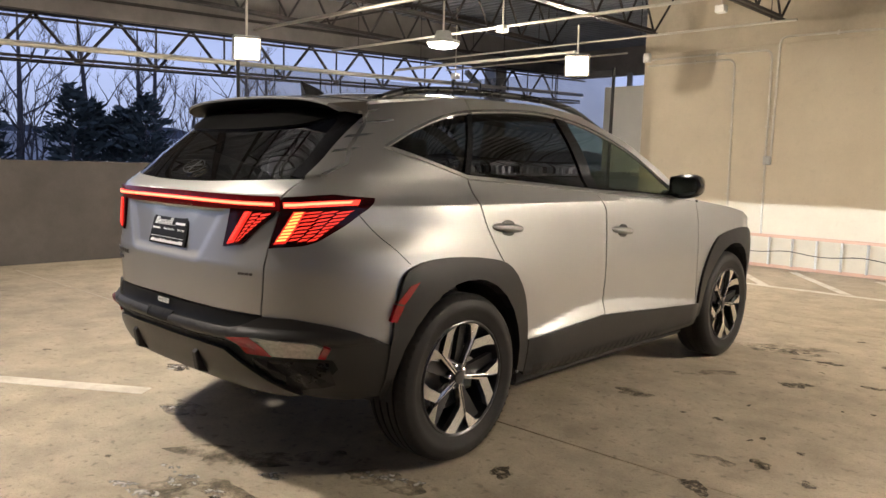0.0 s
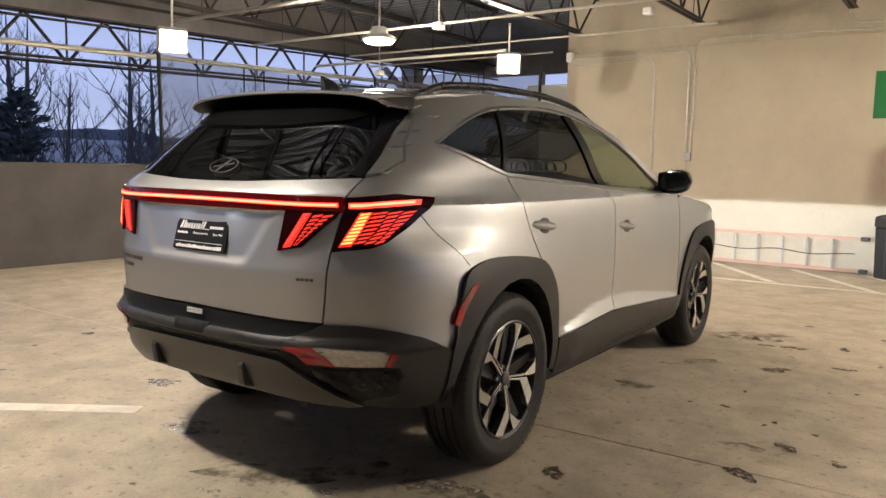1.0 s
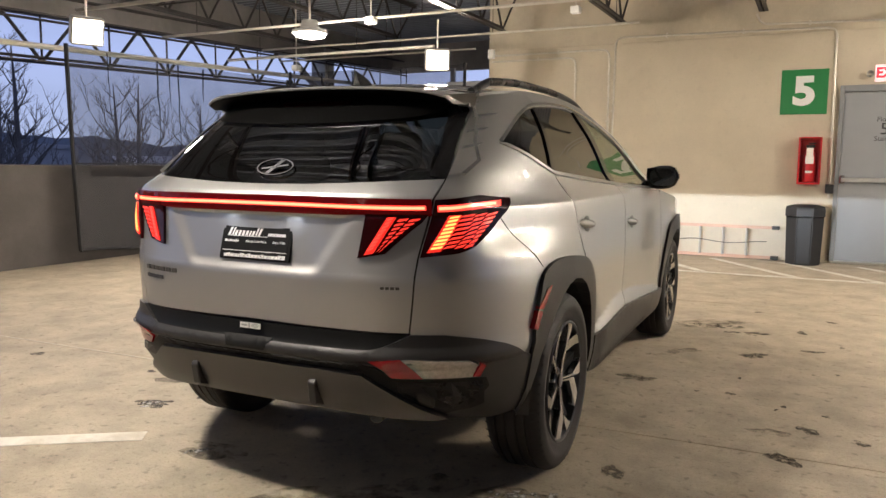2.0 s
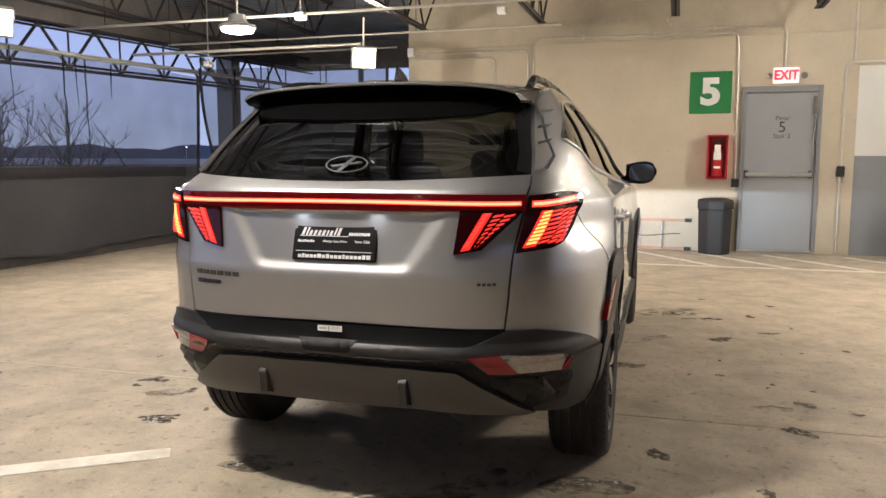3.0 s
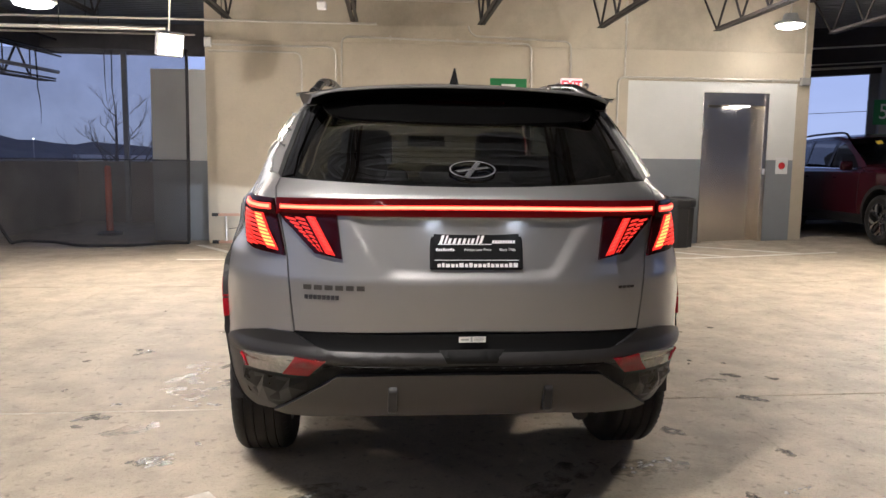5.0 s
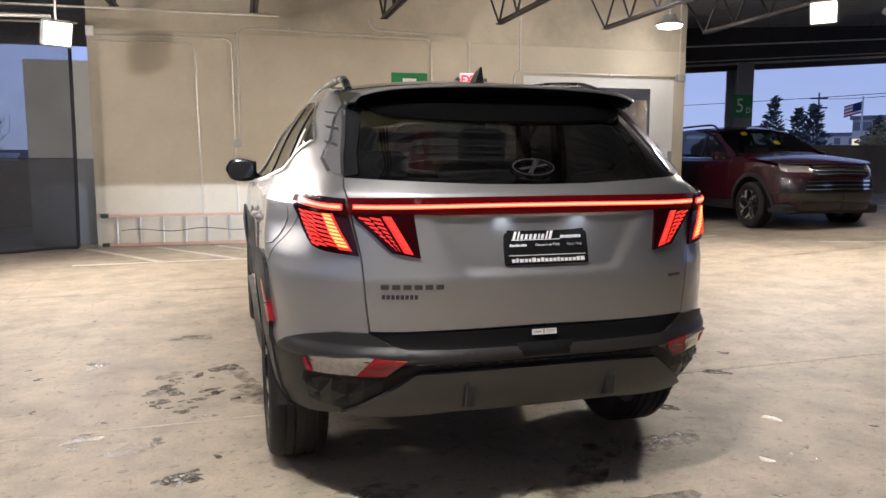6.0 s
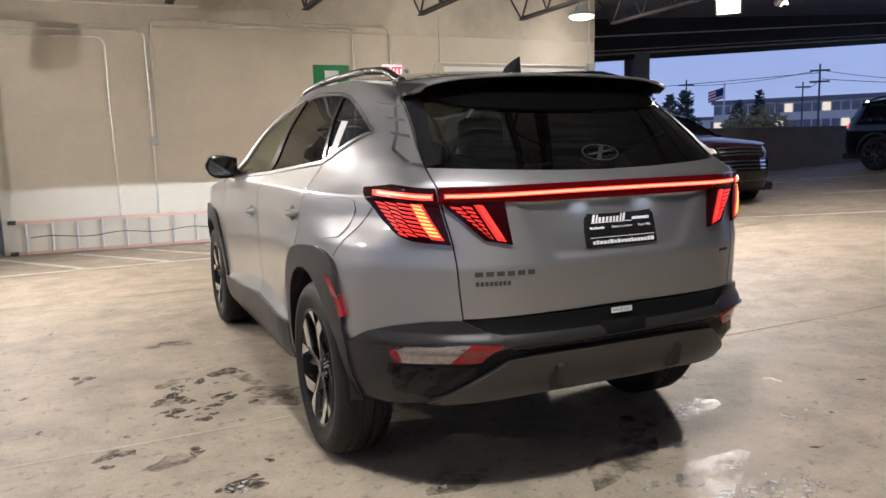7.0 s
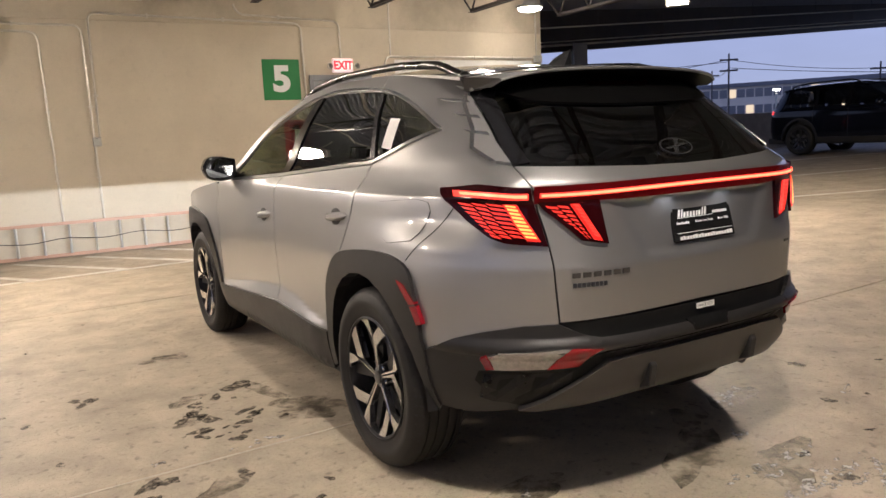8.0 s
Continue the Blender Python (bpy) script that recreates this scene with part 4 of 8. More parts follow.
def suv_panels():
    gate_edge = X((0.588, 0.699), (0.599, 0.80), (0.611, 0.95), (0.626, 1.06), (0.634, 1.11), (0.648, 1.207))
    # quarter panel with the rear pillar
    q = [("x", a + 0.005, b) for _, a, b in gate_edge] + X((0.675, 1.216)) + X((0.690, 1.265)) + Y((-0.47, 1.33), (-0.37, 1.42), (-0.335, 1.49)) + Y((-0.33, 1.522), (-0.1, 1.551), (0.298, 1.586), (0.298, 1.520))
    q += [p for p in DLO_TOP[::-1] if p[1] < 0.29] + Y((0.096, 1.2185))
    q += spline(Y((0.096, 1.2185), (0.085, 1.15), (0.105, 1.06), (0.165, 0.95), (0.255, 0.83)), 4)[1:]
    q += [p for p in arch_line(ARCH_MID, 0) if p[1] < 0.2]
    q += Y((-0.42, 0.50)) + X((0.615, 0.62))
    sheet("quarter_panel", sh, q, M_SILVER, suv, both=True)
    # rear door
    d = spline(Y((0.104, 1.214), (0.093, 1.15), (0.113, 1.06), (0.173, 0.95), (0.263, 0.83)), 4)
    d += [p for p in arch_line(ARCH_MID, 0)[::-1] if p[1] > 0.27] + Y((0.46, 0.34), (1.125, 0.34))
    d += Y((1.125, 0.45), (1.145, 0.67), (1.135, 0.95), (1.126, 1.06), (1.07, 1.152))
    rd = sheet("rear_door", sh, d, M_SILVER, suv, both=True)
    # front door
    d = Y((1.078, 1.152), (1.134, 1.06), (1.143, 0.95), (1.153, 0.67), (1.133, 0.45), (1.133, 0.34), (2.30, 0.34), (2.275, 0.5), (2.25, 0.7), (2.24, 0.95), (2.20, 1.085), (2.04, 1.103))
    fd = sheet("front_door", sh, d, M_SILVER, suv, both=True)
    # front wing
    d = Y((2.208, 1.085), (2.248, 0.95), (2.258, 0.7), (2.283, 0.5), (2.31, 0.32)) + [p for p in arch_line(ARCH_MID, 2.755, True)[::-1]]
    d += Y((3.17, 0.5), (3.3, 0.55), (3.32, 0.90), (3.0, 0.99), (2.7, 1.035), (2.35, 1.078))
    sheet("front_wing", sh, d, M_SILVER, suv, both=True)
    # roof side rail and windscreen pillar
    d = Y((0.306, 1.519)) + [p for p in DLO_TOP if p[1] > 0.33] + Y((2.20, 1.085), (2.20, 1.105), (2.05, 1.198), (1.9, 1.290), (1.6, 1.455), (1.25, 1.572), (0.9, 1.600), (0.4, 1.592), (0.306, 1.586))
    sheet("roof_side_rail", sh, d, M_SILVER, suv, both=True)
    # nose
    sheet("front_bumper", sh, Y((3.31, 0.32), (3.31, 0.86)) + [("f", 0.02, 0.84), ("f", 0.02, 0.32)], M_SILVER, suv, both=True)
    # tail gate
    g = gate_edge + X((0.45, 1.196), (0.2, 1.185), (0.0, 1.182), (-0.2, 1.185), (-0.45, 1.196)) + [("x", -a, b) for _, a, b in gate_edge[::-1]] + X((-0.3, 0.705), (0, 0.708), (0.3, 0.705))
    fine_u = sorted(U_LINES + [s * (0.28 + 0.012 * k) for k in range(20) for s in (-1, 1)])
    fine_z = sorted(Z_LINES + [0.886 + 0.0055 * k for k in range(5)] + [1.072 + 0.004 * k for k in range(6)])
    lines = []
    for t in (0.004, -0.012, -0.028, -0.045):
        for s in (-1, 1):
            lines.append([(sh.ux(s * (0.295 + 0.115 * (z - 0.90) / 0.185 + t), z), z) for z in [0.908 + 0.0225 * k for k in range(8)]])
    gate = sheet("tail_gate", sh, g, M_SILVER, suv, ul=fine_u, zl=fine_z, creases=lines)
    # rear window
    loop_r = sh.loop(X((0, 1.186), (0.2, 1.189), (0.45, 1.200), (0.648, 1.209), (0.640, 1.285), (0.585, 1.47), (0.54, 1.515), (0.0, 1.535)))
    right = [p for p in loop_r if p[0] > 1e-4]
    full = [(0.0, 1.186)] + right + [(0.0, 1.535)] + [(-a, b) for a, b in right[::-1]]
    me = skin_mesh("rear_window", flat_cut(full, U_LINES, Z_LINES), sh.place, sh.normal, M_TINT, -0.004, 0.004)
    ob = new("rear_window", me)
    ob.parent = suv
    tagged(ob, "dark privacy glass")
    # black frame round the rear window
    fr = X((0.648, 1.209), (0.640, 1.285), (0.585, 1.47), (0.54, 1.515), (0.50, 1.50), (0.545, 1.44), (0.595, 1.29), (0.60, 1.218))
    sheet("window_border", sh, fr, M_GLOSSBLK, suv, off=0.001, thick=0.004, both=True)
    # pillar fin
    f = X((0.590, 1.472), (0.645, 1.285), (0.653, 1.210), (0.685, 1.218), (0.700, 1.265)) + Y((-0.455, 1.33), (-0.355, 1.42), (-0.315, 1.478))
    fins = sheet("pillar_fin", sh, f, M_SILVER, suv, off=0.014, thick=0.024, both=True)
    for zc in (1.31, 1.37, 1.43):
        xc = 0.648 - (zc - 1.30) * 0.30
        n = X((xc + 0.002, zc + 0.002), (xc + 0.040, zc + 0.016), (xc + 0.036, zc + 0.004), (xc + 0.003, zc - 0.010))
        sheet("fin_notch", sh, n, M_CHROME, fins[0], off=0.0175, thick=0.006, both=True, left_parent=fins[1])
    t = [(-0.605, 1.218), (-0.50, 1.265), (-0.455, 1.33), (-0.355, 1.42), (-0.315, 1.478)]
    sheet("fin_trim", sh, Y(*t) + Y(*[(a + 0.012, b - 0.004) for a, b in t[::-1]]), M_CHROME, fins[0], off=0.017, thick=0.012, both=True, left_parent=fins[1])
    # side glass
    for nm, pts, m in (("quarter_window", [p for p in DLO_TOP if p[1] < 0.26] + Y((0.262, 1.508), (0.09, 1.224)), M_TINT),
                       ("rear_side_window", [p for p in DLO_TOP if 0.31 < p[1] < 0.99] + Y((1.0, 1.54), (1.05, 1.158), (0.125, 1.222), (0.30, 1.515)), M_TINT),
                       ("front_side_window", [p for p in DLO_TOP if 1.1 < p[1]] + Y((1.14, 1.152), (1.09, 1.53)), M_CLEAR)):
        for left in (False, True):
            SidePane.lean = Vector((0, -0.043, -0.047)) if left else Vector((0, 0, 0))
            cut = flat_cut(sh.loop(pts), U_LINES, Z_LINES, ())
            new(nm, skin_mesh(nm, cut, SidePane.place, SidePane.normal, m, -0.008, 0.004, left)).parent = suv
    # black pillars between the panes
    for pts in (Y((0.262, 1.51), (0.30, 1.517), (0.118, 1.217), (0.082, 1.221)), Y((1.0, 1.541), (1.092, 1.53), (1.145, 1.148), (1.045, 1.153))):
        sheet("window_post", sh, pts, M_GLOSSBLK, suv, off=0.0, thick=0.02, both=True)
    # bright line under and over the glass
    b = Y((2.03, 1.118), (1.13, 1.163), (0.10, 1.231), (-0.27, 1.338), (-0.31, 1.337), (0.10, 1.216), (1.13, 1.148), (2.05, 1.104))
    sheet("belt_trim", sh, b, M_SATIN, suv, off=0.007, thick=0.008, both=True)
    up = [("y", a, b + 0.013) for _, a, b in DLO_TOP]
    dn = [("y", a, b + 0.002) for _, a, b in DLO_TOP]
    sheet("roofline_trim", sh, up + dn[::-1], M_CHROME, suv, off=0.004, thick=0.006, both=True)
    # dark plastic cladding
    for c, flip, nm in ((0.0, False, "rear_arch_trim"), (2.755, True, "front_arch_trim")):
        out = arch_line(ARCH_OUT, c, flip)
        inn = arch_in(c)
        ring = spline(out, 3) + Y((c - 0.397, 0.34)) + inn[::-1] + Y((c + 0.397, 0.33))
        sheet(nm, sh, ring, M_CLAD, suv, off=0.016, thick=0.06, both=True)
    sill = Y((0.452, 0.468), (1.11, 0.503), (2.30, 0.425), (2.31, 0.30), (0.452, 0.30))
    sheet("sill_trim", sh, sill, M_CLAD, suv, off=0.019, thick=0.03, both=True)
    bump_r = X((0.0, 0.634), (0.47, 0.636), (0.505, 0.646), (0.595, 0.694)) + spline(Y((-0.745, 0.692), (-0.60, 0.655), (-0.42, 0.578)), 4) + Y((-0.405, 0.56), (-0.40, 0.37), (-0.52, 0.36)) + X((0.74, 0.365), (0.655, 0.385), (0.3, 0.42), (0, 0.42))
    half = [p for p in sh.loop(bump_r) if p[0] > 1e-4]
    full = [(0.0, 0.634)] + half + [(0.0, 0.42)] + [(-a, b) for a, b in half[::-1]]
    zb = sorted(Z_LINES + [0.588, 0.594, 0.60, 0.606, 0.611, 0.616, 0.624, 0.635, 0.645, 0.652, 0.658])
    ob = new("rear_bumper", skin_mesh("rear_bumper", flat_cut(full, sorted(U_LINES + [s * (0.02 + 0.04 * k) for k in range(15) for s in (-1, 1)]), zb), sh.place, sh.normal, M_CLAD, 0.010, 0.03))
    ob.parent = suv
    bumper = tagged(ob, "dark grey textured plastic bumper")
    # black strip under the gate
    g = X((0.60, 0.697), (-0.60, 0.697), (-0.50, 0.630), (0.50, 0.630))
    sheet("gate_lower_trim", sh, g, M_TRIMBLK, suv, off=-0.004, thick=0.02)
    sheet("gate_notch", sh, X((0.105, 0.642), (-0.11, 0.642), (-0.085, 0.612), (0.08, 0.612)), M_TRIMBLK, bumper, off=0.0150, thick=0.006, zl=zb, ul=sorted(U_LINES + [s * (0.02 + 0.04 * k) for k in range(15) for s in (-1, 1)]))
    bk = X((0.0, 0.604), (0.45, 0.604), (0.52, 0.563)) + Y((-0.62, 0.535), (-0.60, 0.50), (-0.63, 0.45)) + X((0.70, 0.42), (0.655, 0.405), (0.44, 0.568), (0.0, 0.572))
    half = [p for p in sh.loop(bk) if p[0] > 1e-4]
    full = [(0.0, 0.604)] + half + [(0.0, 0.572)] + [(-a, b) for a, b in half[::-1]]
    ob = new("lower_grille", skin_mesh("lower_grille", flat_cut(full, U_LINES, zb), sh.place, sh.normal, M_TRIMBLK, 0.013, 0.02))
    ob.parent = bumper
    sk = X((0.665, 0.400), (0.44, 0.562), (0.30, 0.570), (0, 0.572), (-0.30, 0.570), (-0.44, 0.562), (-0.665, 0.400), (-0.62, 0.395), (-0.30, 0.425), (0.30, 0.425), (0.62, 0.395))
    skid = sheet("skid_plate", sh, sk, M_SKID, bumper, off=0.030, thick=0.04, zl=zb, label="satin grey skid plate")
    for s in (-1, 1):
        bm = bmesh.new()
        pts = [(-0.84, 0.412), (-0.905, 0.435), (-0.918, 0.51), (-0.88, 0.555)]
        prism(bm, pts, lambda a, b, d: Vector((d, a + 0.01, b)), s * 0.262 - 0.016, s * 0.262 + 0.016)
        bmesh.ops.bevel(bm, geom=bm.edges[:], offset=0.004, segments=1, affect="EDGES")
        # Fins take the darker plastic: their shading is put into the colour.
        part("skid_fin", bm, M_CLAD, bumper)
    rf = X((0.480, 0.612), (0.60, 0.618)) + Y((-0.70, 0.608), (-0.635, 0.590), (-0.645, 0.545)) + X((0.70, 0.548), (0.535, 0.555))
    refl = sheet("reverse_lamp", sh, rf, M_CLEARLENS, bumper, off=0.019, thick=0.02, both=True, label="clear reversing lamp with a red reflector")
    rr = X((0.479, 0.613), (0.575, 0.618), (0.625, 0.551), (0.534, 0.554))
    sheet("red_reflector", sh, rr, M_REFLECT, refl[0], off=0.022, thick=0.01, both=True, left_parent=refl[1])
    rr = Y((-0.665, 0.603), (-0.636, 0.591), (-0.646, 0.544), (-0.668, 0.548))
    sheet("red_edge", sh, rr, M_REFLECT, refl[0], off=0.022, thick=0.01, both=True, left_parent=refl[1])
    # angular black facets under the lamps
    for s in (1, -1):
        bm = bmesh.new()
        u0, u1 = sh.ux(0.545, 0.5), sh.uy(-0.625, 0.5)
        cols = []
        for i in range(6):
            f = i / 5
            u = u0 + (u1 - u0) * f
            zt, zb_ = 0.536 - 0.010 * f, 0.47 - 0.05 * math.sin(f * 2.4)
            col = []
            for z, o in ((zt, 0.014), ((zt + zb_) / 2 + (0.016 if i % 2 else -0.012), 0.026 if i % 2 else 0.012), (zb_, 0.014)):
                p = sh.place(u, z) + sh.normal(u, z) * o
                col.append(bm.verts.new((s * p.x, p.y, p.z)))
            cols.append(col)
        for c0, c1 in zip(cols, cols[1:]):
            for k in range(2):
                bm.faces.new((c0[k], c1[k], c1[k + 1]))
                bm.faces.new((c0[k], c1[k + 1], c0[k + 1]))
        part("facet_panel", bm, M_FACET, bumper, "faceted gloss black panel")
    seam = Y((-0.514, 1.085), (-0.509, 1.085), (-0.43, 0.985), (-0.328, 0.885), (-0.332, 0.885), (-0.434, 0.985))
    sheet("bumper_seam", sh, seam, M_UNDER, suv, off=0.0012, thick=0.002, both=True)
    # side marker on the arch
    mk = Y((-0.345, 0.805), (-0.300, 0.815), (-0.372, 0.735), (-0.405, 0.742))
    sheet("side_marker", sh, mk, M_REFLECT, suv, off=0.0185, thick=0.02, both=True, label="red side marker")
    mk = Y((-0.407, 0.736), (-0.374, 0.729), (-0.402, 0.665), (-0.430, 0.672))
    sheet("side_marker", sh, mk, M_REFLECT, suv, off=0.0185, thick=0.02, both=True, label="red side marker")
    return gate, bumper, rd, fd


gate, bumper, rear_doors, front_doors = suv_panels()


def suv_top():
    top_sheet("roof", RAIL, rail_w, 0.045, [(-1, -0.33), (-1, 1.30), (-0.6, 1.34), (0, 1.36), (0.6, 1.34), (1, 1.30), (1, -0.33)], M_SILVER, suv)
    top_sheet("windscreen", RAIL, rail_w, 0.045, [(-0.97, 1.31), (-0.6, 1.345), (0, 1.365), (0.6, 1.345), (0.97, 1.31), (0.97, 2.18), (-0.97, 2.18)], M_CLEAR, suv, off=-0.003, thick=0.004)
    top_sheet("bonnet", RAIL, rail_w, 0.055, [(-1, 2.24), (1, 2.24), (1, 3.0), (0.92, 3.2), (0.75, 3.36), (0.5, 3.45), (-0.5, 3.45), (-0.75, 3.36), (-0.92, 3.2), (-1, 3.0)], M_SILVER, suv)
    top_sheet("cowl", RAIL, rail_w, 0.045, [(-1, 2.17), (1, 2.17), (1, 2.245), (-1, 2.245)], M_GLOSSBLK, suv, off=-0.006)
    top_sheet("headliner", RAIL, lambda y: rail_w(y) * 0.95, 0.03, [(-1, -0.36), (-1, 1.28), (1, 1.28), (1, -0.36)], M_LINER, suv, off=-0.035)
    top_sheet("roof_seam", RAIL, rail_w, 0.045, [(-1, -0.338), (-1, -0.330), (1, -0.330), (1, -0.338)], M_TRIMBLK, suv, off=0.002, thick=0.003)
    # spoiler
    bm = bmesh.new()
    under, below, caps = bmesh.new(), [], []
    rows = []
    n = 28
    for i in range(n + 1):
        a = -1 + 2 * i / n
        e = a * a
        yr, zr = -0.325, RAIL(-0.33) + 0.045 * (1 - e)
        yt, zt = -0.548 + 0.035 * e + 0.030 * e ** 5, 1.545 - 0.024 * e - 0.016 * e ** 5
        ring = [(yr, zr), (yr - (yr - yt) * 0.35, zr - (zr - zt) * 0.25), (yr - (yr - yt) * 0.7, zr - (zr - zt) * 0.62), (yt + 0.006, zt + 0.001), (yt, zt - 0.004), (yt + 0.001, zt - 0.009), (yt + 0.008, zt - 0.012)]
        rows.append([bm.verts.new((a * (0.553 + 0.065 * (p - yt) / (yr - yt)), p, q)) for p, q in ring])
        ring = [(yt + 0.008, zt - 0.0118), (yt + 0.05, zt - 0.028), (-0.43 + 0.06 * e, 1.50 - 0.02 * e), (-0.33 + 0.02 * e, 1.50 - 0.03 * e)]
        below.append([under.verts.new((a * (0.553 + 0.040 * (p - yt) / (yr - yt)), p, q)) for p, q in ring])
    for r0, r1 in zip(rows, rows[1:]):
        for k in range(len(r0) - 1):
            bm.faces.new((r0[k], r0[k + 1], r1[k + 1], r1[k]))
    for r, b in ((rows[0], below[0]), (rows[-1], below[-1])):
        caps.append([v.co.copy() for v in r] + [v.co.copy() for v in b[1:]])
    for r0, r1 in zip(below, below[1:]):
        for k in range(3):
            under.faces.new((r0[k], r0[k + 1], r1[k + 1], r1[k]))
    spoiler = part("spoiler", bm, M_SILVER, suv, smooth=True)
    for loop in caps:
        cap = bmesh.new()
        cap.faces.new([cap.verts.new(p) for p in loop])
        part("end_cap", cap, M_SKID, spoiler)
    part("underside", under, M_VISOR, spoiler, "satin black underside", smooth=True)
    # black visor under the spoiler with the high brake lamp
    v = X((-0.545, 1.515), (0.545, 1.515)) + spline(X((0.545, 1.515), (0.50, 1.445), (0.42, 1.417), (0.2, 1.405), (0, 1.402), (-0.2, 1.405), (-0.42, 1.417), (-0.50, 1.445), (-0.545, 1.515)), 3)[1:-1]
    visor = sheet("spoiler_visor", sh, v, M_VISOR, suv, off=0.006, thick=0.010, label="black visor")
    hb = X((-0.16, 1.475), (0.16, 1.475), (0.16, 1.488), (-0.16, 1.488))
    sheet("high_brake_lamp", sh, hb, M_REDLENS, visor, off=0.009, thick=0.006)
    # roof bars
    for s in (-1, 1):
        bm = bmesh.new()
        pts, rr = [], []
        for k in range(25):
            y = -0.27 + 1.78 * k / 24
            lift = 0.034 * sstep(0, 0.14, k / 24) * sstep(1, 0.84, k / 24)
            xx = s * (rail_w(y) - 0.055)
            a = (rail_w(y) - 0.055) / rail_w(y)
            pts.append((xx, y, RAIL(y) + 0.045 * (1 - a * a) + lift - 0.004))
            rr.append(0.017)
        tube(bm, pts, rr, 10)
        part("roof_bar", bm, M_FACET, suv, "gloss black roof rail", smooth=True)
    # aerial fin
    bm = bmesh.new()
    rows = []
    for k in range(9):
        t = k / 8
        y = -0.19 + 0.125 * t
        h = 0.062 * (1 - t) ** 0.7 * (0.55 + 0.45 * sstep(0, 0.25, 1 - t)) if k < 8 else 0.0
        w = 0.019 * (1 - 0.75 * t)
        zb = 1.585 + 0.12 * (y + 0.19)
        rows.append([bm.verts.new((a, y - 0.02 * (1 - t) * c, zb + h * c)) for a, c in ((-w, 0), (-w * 0.5, 0.55), (-0.003, 1), (0.003, 1), (w * 0.5, 0.55), (w, 0))])
    for r0, r1 in zip(rows, rows[1:]):
        for k in range(5):
            bm.faces.new((r0[k], r0[k + 1], r1[k + 1], r1[k]))
    bm.faces.new(rows[0])
    part("aerial_fin", bm, M_GLOSSBLK, suv, "gloss black aerial fin", smooth=True)


suv_top()


